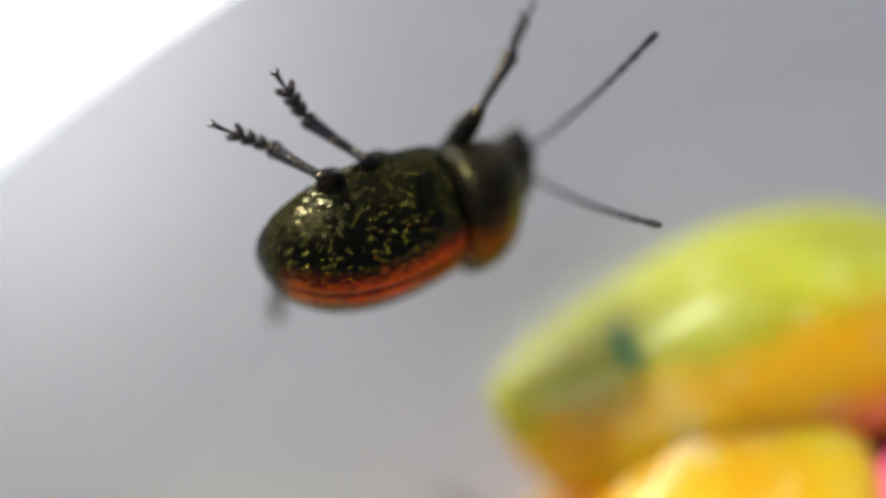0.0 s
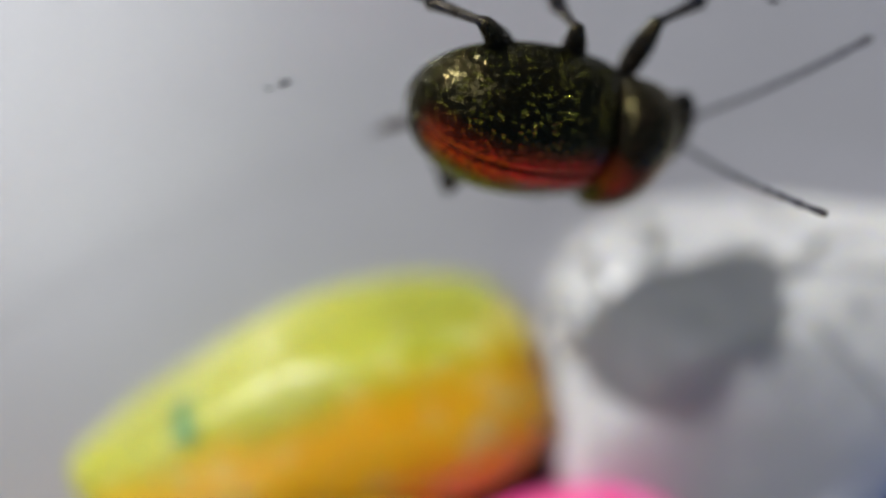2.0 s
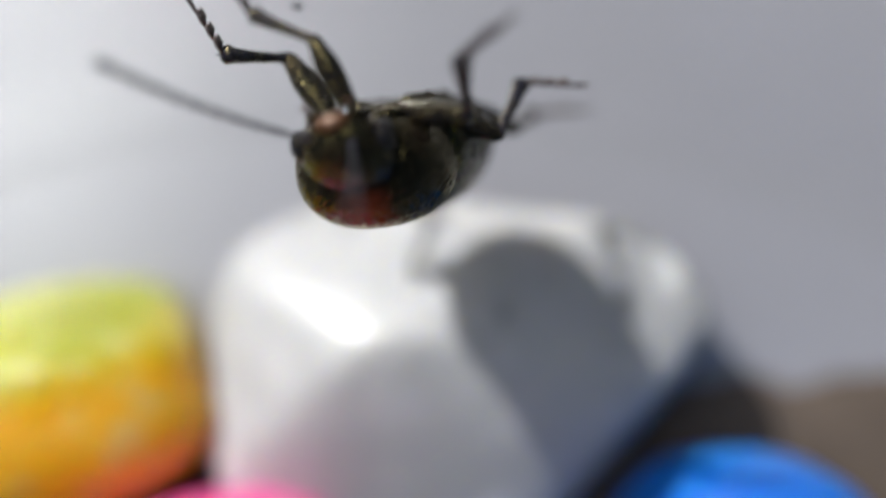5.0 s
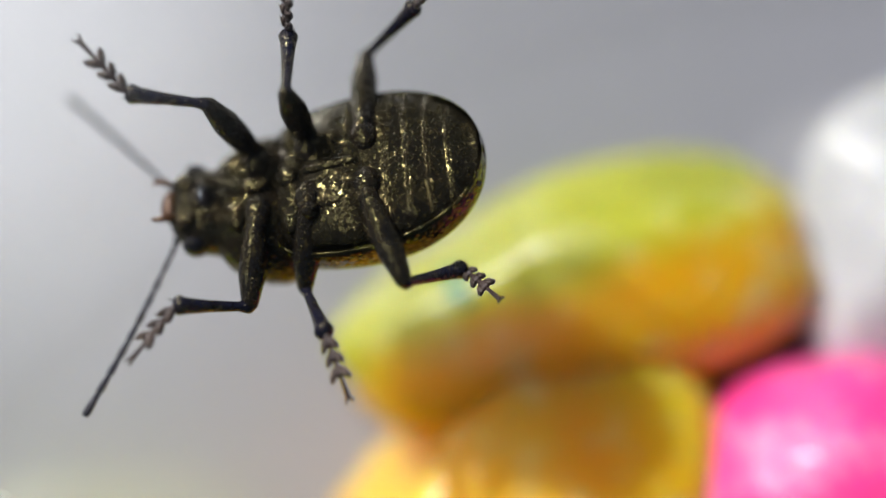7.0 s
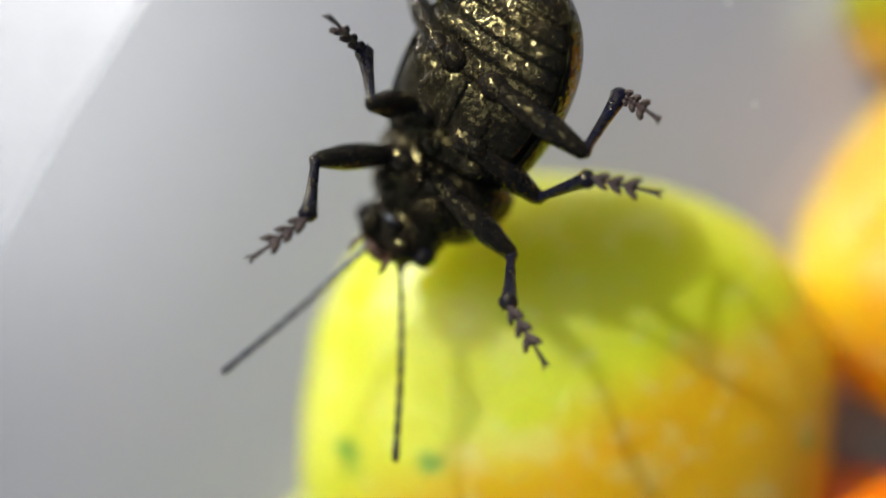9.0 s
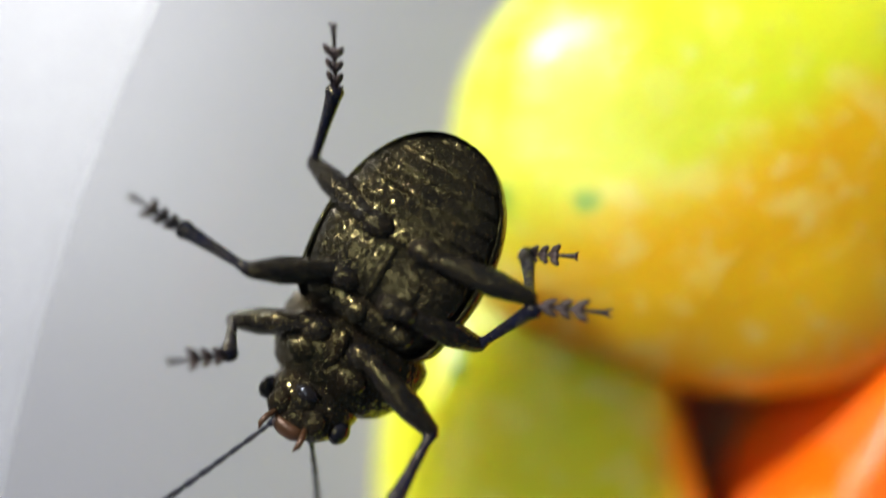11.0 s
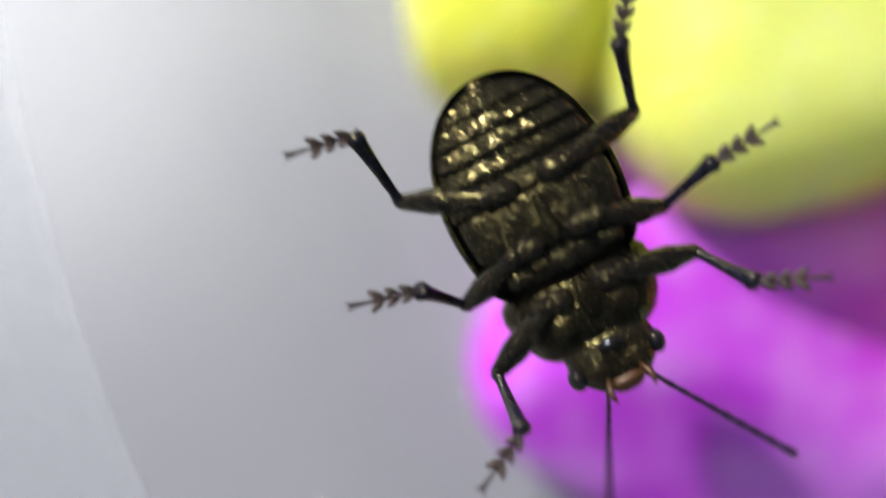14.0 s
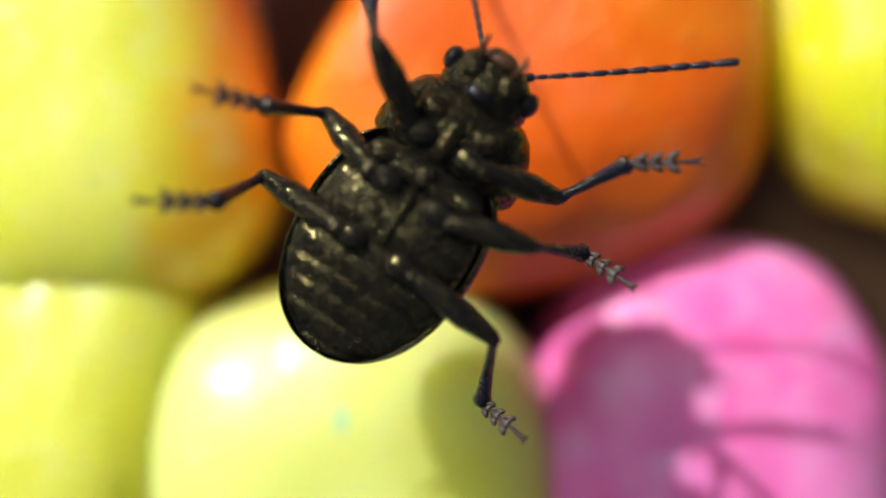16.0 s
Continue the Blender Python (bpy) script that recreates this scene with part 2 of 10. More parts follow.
HEAD = cuticle("bronze_head", (0.012, 0.008, 0.005), (0.007, 0.007, 0.005), 0.14, 0.1, 0.8, 8.0, None, 0.35, True, (0.024, 0.017, 0.008), gilt=1.42, flakes=0.36)
LEG = cuticle("dark_blue_leg", (0.006, 0.009, 0.032), (0.013, 0.011, 0.016), 0.24, 0.3, 0.8, 9.0, None, 0.4, True, (0.05, 0.045, 0.03), gilt=1.5, flakes=0.35)
THIGH = cuticle("bronze_thigh", (0.007, 0.007, 0.008), (0.013, 0.010, 0.007), 0.14, 0.1, 0.9, 8.5, None, 0.35, True, (0.028, 0.022, 0.010), gilt=1.42, flakes=0.36)
FOOT = cuticle("brown_foot", (0.022, 0.012, 0.013), (0.055, 0.034, 0.028), 0.5, 0.1)
SOLE = cuticle("pale_sole", (0.040, 0.025, 0.020), (0.092, 0.064, 0.048), 0.6, 0.0)
FEELER = cuticle("dark_feeler", (0.008, 0.010, 0.024), (0.018, 0.016, 0.022), 0.40, 0.3)
EYE = cuticle("black_eye", (0.008, 0.008, 0.012), (0.012, 0.012, 0.016), 0.12, 0.0, 0.5, 22.0, gilt=1.34)
GULA = cuticle("polished_throat", (0.008, 0.006, 0.006), (0.010, 0.008, 0.006), 0.18, 0.0, gilt=1.45, polished=True)
MOUTH = cuticle("reddish_mouth", (0.10, 0.040, 0.015), (0.06, 0.03, 0.012), 0.35, 0.3)


# ---- mesh tools ----
def finish(name, bm, material, parent=None, label="", smooth=True):
    me = bpy.data.meshes.new(name)
    bmesh.ops.recalc_face_normals(bm, faces=bm.faces)
    bm.to_mesh(me)
    bm.free()
    for f in me.polygons:
        f.use_smooth = smooth
    me.materials.append(material)
    ob = new(name, me)
    if parent is not None:
        ob.parent = parent
    if label:
        ob["label"] = label
    return ob


def part(name, bm, material, parent, label=""):
    return finish(name, bm, material, parent, label)


def box(bm, x0, x1, y0, y1, z0, z1):
    v = [bm.verts.new((x * MM, y * MM, z * MM)) for x in (x0, x1) for y in (y0, y1) for z in (z0, z1)]
    for q in ((0, 1, 3, 2), (4, 6, 7, 5), (0, 4, 5, 1), (2, 3, 7, 6), (0, 2, 6, 4), (1, 5, 7, 3)):
        bm.faces.new([v[i] for i in q])


def loft(bm, secs, n=20, power=2.0):
    """Closed tube along x: sections of (x, half width, top, bottom, y centre) in mm."""
    rings = []
    for x, w, top, bot, *yc in secs:
        y0 = yc[0] if yc else 0.0
        ring = []
        for i in range(n):
            a = 2 * math.pi * i / n
            c, s = math.cos(a), math.sin(a)
            e = 2.0 / power
            cc, ss = math.copysign(abs(c) ** e, c), math.copysign(abs(s) ** e, s)
            mid, half = (top + bot) / 2, (top - bot) / 2
            ring.append(bm.verts.new((x * MM, (y0 + w * cc) * MM, (mid + half * ss) * MM)))
        rings.append(ring)
    for a, b in zip(rings, rings[1:]):
        for i in range(n):
            bm.faces.new((a[i], a[(i + 1) % n], b[(i + 1) % n], b[i]))
    bm.faces.new(rings[0][::-1])
    bm.faces.new(rings[-1])


def ball(bm, c, r, seg=14, rings=9):
    m = Matrix.Translation(Vector(c) * MM) @ Matrix.Diagonal((r[0] * MM, r[1] * MM, r[2] * MM, 1))
    bmesh.ops.create_uvsphere(bm, u_segments=seg, v_segments=rings, radius=1.0, matrix=m)


def rod(bm, pts, n=8):
    """Tube through points (x, y, z, radius) in mm."""
    rings = []
    for i, (x, y, z, r) in enumerate(pts):
        p = Vector((x, y, z))
        a, b = Vector(pts[max(0, i - 1)][:3]), Vector(pts[min(len(pts) - 1, i + 1)][:3])
        d = (b - a).normalized()
        u = d.orthogonal().normalized()
        u = (Vector((0, 1, 0)) - d * d.y).normalized() if abs(d.y) < 0.95 else u
        w = d.cross(u)
        rings.append([bm.verts.new((p + r * (math.cos(2 * math.pi * k / n) * u + math.sin(2 * math.pi * k / n) * w)) * MM) for k in range(n)])
    for a, b in zip(rings, rings[1:]):
        for i in range(n):
            bm.faces.new((a[i], a[(i + 1) % n], b[(i + 1) % n], b[i]))
    bm.faces.new(rings[0][::-1])
    bm.faces.new(rings[-1])


# ---- the setting: table, dish, lid ----
bm = bmesh.new()
box(bm, -260, 300, -280, 240, -25, -1.2)
tagged(finish("table", bm, TABLE, smooth=False), "wide pale matt table under the dish", "table", kind="structure")

bm = bmesh.new()
box(bm, -70, 110, -125, 60, -1.2, 0)
tagged(finish("floor", bm, FLOOR, smooth=False), "pale grey glossy sheet under the round dish, slightly stained", "floor", kind="structure")

DISH_X, DISH_Y, DISH_R = 16.4, -32.8, 48.4


def turned(profile, closed=False, seg=160):
    """A ring of revolution round the axis of the dish: profile of (radius, height) in mm."""
    bm = bmesh.new()
    rings = []
    for r, z in profile:
        rings.append([bm.verts.new(((DISH_X + r * math.cos(2 * math.pi * k / seg)) * MM, (DISH_Y + r * math.sin(2 * math.pi * k / seg)) * MM, z * MM)) for k in range(seg)])
    pairs = list(zip(rings, rings[1:])) + ([(rings[-1], rings[0])] if closed else [])
    for a, b in pairs:
        for k in range(seg):
            bm.faces.new((a[k], a[(k + 1) % seg], b[(k + 1) % seg], b[k]))
    if not closed:
        bm.faces.new(rings[0][::-1])
        bm.faces.new(rings[-1])
    return bm


w = finish("wall_round", turned([(41.3, 0.1), (41.6, 4.6), (42.0, 5.5), (48.0, 13.9), (48.6, 13.9), (42.5, 5.3), (42.1, 4.5), (41.8, 0.1)], True), CLEAR, smooth=False)
tagged(w, "clear plastic wall of the round dish, leaning outwards", "wall", kind="structure")
w.visible_shadow = False

lid = finish("dish_lid", turned([(48.0, 14.0), (48.0, 14.8)]), LID, smooth=False)
tagged(lid, "flat clear plastic lid lying on the dish", "lid", kind="structure")
lid.visible_shadow = False
skirt = finish("lid_rim", turned([(48.02, 14.86), (48.3, 14.85), (57.0, 11.2), (57.0, 11.1), (48.25, 14.75), (48.02, 14.8)], True, 360), RIM, smooth=False)
tagged(skirt, "milky scratched rim sloping down round the lid", "lid rim", kind="structure")
skirt.visible_shadow = False


# ---- gravel ----
PX = 0.01764


def pebble(name, mx, my, wx, wy, h, turn, material, label, seed, power=2.5, cuts=(), lump=0.07, taper=0.0):
    """Dyed pebble resting on the floor; cuts: flat facets (direction, distance as a share of the radius)."""
    rng = random.Random(seed)
    bm = bmesh.new()
    bmesh.ops.create_icosphere(bm, subdivisions=5, radius=1.0)
    a, b, c = wx * PX / 2, wy * PX / 2, h / 2
    off = Vector((rng.uniform(-50, 50), rng.uniform(-50, 50), rng.uniform(-50, 50)))
    planes = [(Vector(d).normalized(), k) for d, k in cuts]
    for v in bm.verts:
        d = v.co.normalized()
        r = (abs(d.x) ** power + abs(d.y) ** power + abs(d.z) ** power) ** (-1 / power)
        q = d * r * (1 + lump * noise.noise(d * 1.3 + off) + 0.35 * lump * noise.noise(d * 3.1 + off) + 0.12 * lump * noise.noise(d * 7.3 - off))
        for nrm, k in planes:
            over = q.dot(nrm) - k
            if over > -0.15:
                q -= nrm * (over + 0.15 - 0.15 * (1 - math.exp(-(over + 0.15) / 0.15))) * 0.95
        v.co = q
    for v in bm.verts:
        k = 1 + taper * v.co.x
        v.co = Vector((v.co.x * a, v.co.y * b * k, v.co.z * c * (1 + 0.5 * taper * v.co.x))) * MM
    low = min(v.co.z for v in bm.verts)
    for v in bm.verts:
        v.co.z -= low
        if v.co.z < 0.25 * MM:
            v.co.z *= 0.2
    ob = finish(name, bm, material)
    ob.matrix_world = at((mx - 784) * PX, -(my - 441) * PX, 0, 0, 0, turn)
    return tagged(ob, label, "pebble", "gravel in the dish")


pebble("pebble", 1012, 524, 860, 420, 6.2, 20, LIME_AMBER, "long lime varnished pebble, amber side with orange bounce painted in", 1, 2.7, [((-0.3, 0.85, 0.45), 0.92), ((0.55, 0.75, 0.35), 0.84)], 0.08, 0.18)
pebble("pebble", 1905, 445, 950, 670, 6.8, -4, WHITE, "large angular white pebble with greyish faces", 2, 2.8,
       [((-0.8, 0.1, 0.6), 0.8), ((0.86, -0.5, 0.15), 0.64), ((0.45, 0.25, 0.85), 0.66), ((0.12, -0.62, 0.78), 0.46), ((-0.3, 0.8, 0.6), 0.75)], 0.06)
pebble("pebble", 1490, 900, 540, 540, 8.6, 0, PINK, "round bright pink varnished pebble", 3, 2.3)
pebble("pebble", 895, 970, 690, 945, 7.9, -33, AMBER, "big amber-yellow varnished pebble", 4, 2.4, [((-0.2, 0.5, 0.9), 0.8), ((-0.97, 0.2, 0.2), 0.68)])
pebble("pebble", 2400, 860, 560, 610, 8.6, 0, BLUE, "deep blue glossy pebble", 5, 2.4)
pebble("pebble", 66, 1348, 920, 790, 9.4, -8, LIME_BOUNCE, "broad lime-green pebble, self-shade and orange bounce painted on one side", 6, 2.5)
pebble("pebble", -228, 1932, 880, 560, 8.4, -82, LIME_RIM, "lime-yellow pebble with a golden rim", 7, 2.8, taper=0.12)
pebble("pebble", 490, 1900, 850, 830, 8.8, 12, ORANGE, "big red-orange varnished pebble", 8, 2.9, [((-0.72, 0.68, 0.1), 0.66)])
pebble("pebble", -255, 2520, 410, 620, 7.8, -10, PALE_LIME, "small pale lime pebble", 9, 2.7)
pebble("pebble", 207, 2655, 690, 690, 8.4, 10, STAINED_LIME, "pale lime pebble with teal stains", 10, 2.75)
pebble("pebble", 160, 3260, 950, 790, 4.2, -12, PURPLE, "large violet pebble with dull patches", 11, 2.6, [((0.7, 0.15, 0.55), 0.55), ((0.15, -0.85, 0.5), 0.55)], 0.08)
pebble("pebble", 846, 2622, 640, 760, 7.0, 0, ROSE, "rose-pink pebble, partly shaded by an orange one", 12, 2.6)
pebble("pebble", 1205, 1880, 570, 670, 8.4, 6, LIME, "rounded lime-yellow pebble beside an orange one", 13, 2.4)
pebble("pebble", 1010, 3250, 580, 510, 8.4, 20, AMBER, "amber varnished pebble beside a violet one", 14, 2.4)
pebble("pebble", 880, 3760, 560, 520, 8.0, 0, AQUA, "pale aqua-green varnished pebble", 15, 2.4)



def silt(x0, x1, y0, y1, seed):
    """A thin lumpy layer added for the brown bounce and shade between the pebbles."""
    rng = random.Random(seed)
    off = Vector((rng.uniform(0, 90), rng.uniform(0, 90), 0))
    bm = bmesh.new()
    nx, ny = 60, 90
    cx, cy, hx, hy = (x0 + x1) / 2, (y0 + y1) / 2, (x1 - x0) / 2, (y1 - y0) / 2
    grid = []
    for i in range(nx + 1):
        row = []
        for j in range(ny + 1):
            x, y = x0 + (x1 - x0) * i / nx, y0 + (y1 - y0) * j / ny
            e = max(abs(x - cx) - hx, abs(y - cy) - hy) + 2.2 + 2.0 * noise.noise(Vector((x, y, 0)) * 0.25 + off)
            z = 0.32 * (1 - 1 / (1 + math.exp(-2.2 * e))) + 0.06 * noise.noise(Vector((x, y, 3)) * 1.4) - 0.05
            row.append(bm.verts.new((x * MM, y * MM, z * MM)))
        grid.append(row)
    for i in range(nx):
        for j in range(ny):
            bm.faces.new((grid[i][j], grid[i + 1][j], grid[i + 1][j + 1], grid[i][j + 1]))
    return bm


def gap_shade_paint(name, tones):
    m, n, l, p = nodes_of(name)
    v = coords(n, l, 1000.0)
    a, b = noise_tex(n, l, v, 0.5, 4.0), noise_tex(n, l, v, 6.0, 4.0)
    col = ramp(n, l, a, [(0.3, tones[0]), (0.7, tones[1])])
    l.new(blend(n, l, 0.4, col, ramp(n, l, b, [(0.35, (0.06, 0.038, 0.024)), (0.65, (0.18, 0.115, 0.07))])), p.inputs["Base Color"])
    p.inputs["Roughness"].default_value = 0.85
    bump(n, l, b, 0.6, 0.0001, p)
    return m


GAP_SHADES = (("dark olive-grey", gap_shade_paint("olive_gap_shade", ((0.065, 0.056, 0.050), (0.10, 0.086, 0.074)))),
         ("brown", gap_shade_paint("brown_gap_shade", ((0.24, 0.11, 0.04), (0.32, 0.16, 0.06)))))
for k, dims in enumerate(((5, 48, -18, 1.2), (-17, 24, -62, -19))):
    tagged(finish("silt", silt(*dims, 30 + k), GAP_SHADES[k][1]), GAP_SHADES[k][0] + " layer added for shade and bounce between the pebbles", "silt", kind="stuff")


def speck(x, y, size, dark, seed):
    """A crumb of dust on the lid."""
    rng = random.Random(seed)
    bm = bmesh.new()
    bmesh.ops.create_icosphere(bm, subdivisions=2, radius=1.0)
    for v in bm.verts:
        k = 1 + 0.5 * noise.noise(v.co * 1.7 + Vector((seed * 7.1, 0, 0)))
        v.co = Vector((v.co.x * size * k, v.co.y * size * 0.5 * k, (v.co.z * 0.3 + 0.3) * size * 0.6)) * MM
    low = min(v.co.z for v in bm.verts)
    for v in bm.verts:
        v.co.z -= low
    ob = finish("dust_speck", bm, DARK_DUST if dark else PALE_DUST)
    ob.matrix_world = at(x, y, 14.8, 0, 0, rng.uniform(0, 180))
    tagged(ob, "dark crumb of dust on the lid" if dark else "pale crumb of dust on the lid", "dust", "dust on the lid")


DARK_DUST = cuticle("dark_dust", (0.02, 0.02, 0.03), (0.05, 0.05, 0.06), 0.6, 0.0)
PALE_DUST = cuticle("pale_dust", (0.75, 0.75, 0.72), (0.6, 0.6, 0.58), 0.6, 0.0)
for k, (x, y, size, dark) in enumerate(((4.3, 7.8, 0.10, 1), (4.68, 7.92, 0.15, 1), (15.8, 9.8, 0.15, 1), (-33.6, -30.5, 0.06, 1), (-23.7, -52.0, 0.09, 0),
                                        (-25.8, -45.5, 0.06, 0), (-10.0, -5.6, 0.10, 0), (-9.4, -7.9, 0.09, 0), (-15.8, -25.0, 0.10, 0), (-8.1, -50.2, 0.05, 0),
                                        (-7.6, -52.0, 0.05, 0), (5.6, 8.0, 0.03, 1), (-22.0, -47.3, 0.05, 0), (-20.5, -49.6, 0.06, 0))):
    speck(x, y, size if dark else 0.65 * size, dark, k)

# ---- the beetle ----
beetle = new("beetle")
tagged(beetle, "small leaf beetle, dark metallic bronze-green, walking", "beetle")


def half_width(x):
    """Outline of the wing cases, mm."""
    u = (x + 4.2) / 5.4
    return 2.28 * (max(0.0, 1 - abs(1 - u / 0.62) ** 2.3) ** 0.48 if u < 0.62 else 1 - 0.16 * ((u - 0.62) / 0.38) ** 1.6 - 0.14 * max(0.0, (u - 0.9) / 0.1) ** 2)


def dome(x):
    u = (x + 4.2) / 5.4
    return 2.1 * (max(0.0, 1 - abs(1 - u / 0.58) ** 2.2) ** 0.55 if u < 0.58 else 1 - 0.14 * ((u - 0.58) / 0.42) ** 2 - 0.11 * max(0.0, (u - 0.9) / 0.1) ** 2)


def elytron(side):
    """One wing case: a curved shell from the seam to the rolled rim."""
    bm = bmesh.new()
    nx, na = 44, 22
    outer, inner = [], []
    for i in range(nx + 1):
        u = i / nx
        x = -4.2 + 5.4 * u ** 1.5
        w, h = half_width(x), dome(x)
        ro, ri = [], []
        for j in range(na + 1):
            a = radians(90 - 104 * j / na)
            y = w * max(0.012, math.cos(a)) if a >= 0 else w * math.cos(a)
            z = h * math.sin(a) if a >= 0 else 1.5 * math.sin(a)
            ro.append(bm.verts.new((x * MM, side * y * MM, z * MM)))
            ri.append(bm.verts.new((x * MM, side * max(0.0, y * 0.95) * MM, (z * 0.95 - 0.02) * MM)))
        outer.append(ro)
        inner.append(ri)
    for i in range(nx):
        for j in range(na):
            bm.faces.new((outer[i][j], outer[i + 1][j], outer[i + 1][j + 1], outer[i][j + 1]))
            bm.faces.new((inner[i][j], inner[i][j + 1], inner[i + 1][j + 1], inner[i + 1][j]))
        for j in (0, na):
            bm.faces.new((outer[i][j], outer[i + 1][j], inner[i + 1][j], inner[i][j]))
    for i in (0, nx):
        for j in range(na):
            bm.faces.new((outer[i][j], outer[i][j + 1], inner[i][j + 1], inner[i][j]))
    return bm


for side in (1, -1):
    part("elytron", elytron(side), ELYTRA, beetle, "pitted bronze-green wing case")


def belly_half(x):
    return 0.93 * half_width(x)


def sternite(x0, x1, d0, d1):
    """One belly plate: its hind rim stands proud of the next plate."""
    bm = bmesh.new()
    secs = []
    for k in range(7):
        u = k / 6
        x = x0 + (x1 - x0) * u
        w = belly_half(max(-4.12, x))
        d = (d0 + (d1 - d0) * u) - (0.17 * (1 - u) if u > 0.05 else 0.0)
        secs.append((x, max(0.12, w - (0.03 if k in (0,) else 0)), 0.25, -d))
    loft(bm, secs, 28, 2.2)
    return bm


CUTS = [-4.08, -3.45, -2.95, -2.45, -1.95, -1.25]
DEPTH = [0.30, 0.62, 0.78, 0.86, 0.90, 0.92]
for i in range(5):
    part("sternite", sternite(CUTS[i], CUTS[i + 1] + 0.04, DEPTH[i], DEPTH[i + 1]), BELLY, beetle, "ridged dark belly plate" if i == 0 else "")

bm = bmesh.new()
loft(bm, [(-1.3, 2.0, 0.3, -0.86), (-0.9, 2.05, 0.3, -0.98), (-0.3, 2.0, 0.3, -1.0), (0.25, 1.9, 0.3, -0.92), (0.35, 1.75, 0.3, -0.75)], 28, 2.3)
for side in (1, -1):
    ball(bm, (-0.35, side * 0.62, -0.92), (0.66, 0.52, 0.08))
ball(bm, (-0.45, 0, -0.98), (0.75, 0.16, 0.10))
part("metasternum", bm, BELLY, beetle)
bm = bmesh.new()
loft(bm, [(0.3, 1.85, 0.6, -0.78), (0.6, 1.76, 0.7, -0.9), (0.95, 1.6, 0.7, -0.82), (1.1, 1.4, 0.6, -0.6)], 28, 2.2)
ball(bm, (0.72, 0, -0.88), (0.30, 0.28, 0.14))
for side in (1, -1):
    ball(bm, (0.68, side * 1.15, -0.68), (0.26, 0.40, 0.2))
part("mesosternum", bm, BELLY, beetle)

bm = bmesh.new()
loft(bm, [(0.98, 1.62, 1.45, -0.40), (1.10, 1.84, 1.74, -0.58), (1.28, 2.00, 1.98, -0.72), (1.6, 2.04, 2.06, -0.82), (2.0, 1.98, 2.02, -0.86), (2.45, 1.82, 1.84, -0.82),
          (2.82, 1.58, 1.52, -0.7), (3.02, 1.30, 1.20, -0.5)], 32, 2.25)
ball(bm, (1.75, 0, -0.86), (0.55, 0.26, 0.12))
for side in (1, -1):
    ball(bm, (2.2, side * 0.72, -0.74), (0.34, 0.42, 0.16))
part("pronotum", bm, THORAX, beetle, "finely pitted bronze neck shield")
bm = bmesh.new()
loft(bm, [(2.6, 0.9, 0.9, -0.6), (2.85, 1.12, 1.04, -0.78), (3.15, 1.18, 0.98, -0.88), (3.5, 1.12, 0.78, -0.92), (3.8, 0.96, 0.48, -0.9), (4.02, 0.72, 0.16, -0.82),
          (4.1, 0.5, -0.1, -0.72)], 28, 2.3)
for side in (1, -1):
    ball(bm, (3.55, side * 0.5, -0.86), (0.34, 0.30, 0.14))
ball(bm, (3.2, 0, -0.86), (0.3, 0.34, 0.1))
head = part("head", bm, HEAD, beetle)
bm = bmesh.new()
ball(bm, (3.02, 0, -0.86), (0.20, 0.34, 0.22), 20, 12)
part("throat_plate", bm, GULA, head, "polished dark throat plate")
for side in (1, -1):
    bm = bmesh.new()
    ball(bm, (3.52, side * 1.06, -0.28), (0.32, 0.25, 0.38))
    part("eye", bm, EYE, head, "glossy black eye")
    bm = bmesh.new()
    rod(bm, [(3.75, side * 0.42, -0.88, 0.07), (3.98, side * 0.52, -1.08, 0.085), (4.18, side * 0.55, -1.16, 0.075), (4.34, side * 0.5, -1.14, 0.02)])
    part("palp", bm, MOUTH, head)
    bm = bmesh.new()
    rod(bm, [(3.85, side * 0.36, -0.6, 0.16), (4.05, side * 0.3, -0.72, 0.14), (4.22, side * 0.12, -0.78, 0.05)])
    part("mandible", bm, MOUTH, head)
bm = bmesh.new()
loft(bm, [(3.86, 0.42, -0.5, -0.98), (4.05, 0.44, -0.45, -0.96), (4.2, 0.34, -0.5, -0.86), (4.26, 0.2, -0.56, -0.78)], 20, 2.4)
part("labrum", bm, MOUTH, head, "reddish-brown upper lip")


def antenna():
    """Eleven joints, thicker towards the tip, slightly bowed."""
    bm = bmesh.new()
    x, total = 0.0, 5.4
    lens = [0.52, 0.30, 0.50, 0.48, 0.48, 0.49, 0.49, 0.49, 0.49, 0.49, 0.67]
    bow = lambda s: 0.16 * math.sin(math.pi * s / total)
    for i, ln in enumerate(lens):
        r = 0.12 if i == 0 else 0.068 + 0.004 * i
        a, b = x, x + ln
        rod(bm, [(a, 0, bow(a), r * 0.62), (a + ln * 0.3, 0, bow(a + ln * 0.3), r * 0.8), (a + ln * 0.72, 0, bow(a + ln * 0.72), r),
                 (a + ln * 0.95, 0, bow(a + ln * 0.95), r * 0.85), (b + 0.01, 0, bow(b), r * 0.58)], 8)
        x = b
    return bm


antennae = {s: part("antenna", antenna(), FEELER, beetle, "thin dark beaded feeler") for s in "LR"}
LENGTHS = {"1": (2.2, 1.9, 1.75), "2": (2.1, 1.95, 1.75), "3": (2.5, 2.2, 1.8)}


def femur(n):
    bm = bmesh.new()
    rod(bm, [(-0.34, 0, 0, 0.12), (-0.12, 0, 0, 0.22), (0.25, 0, 0, 0.27), (n * 0.4, 0, 0, 0.34), (n * 0.65, 0, 0, 0.345), (n * 0.85, 0, 0, 0.26), (n + 0.0, 0, 0, 0.20), (n + 0.14, 0, 0, 0.08)], 14)
    return bm


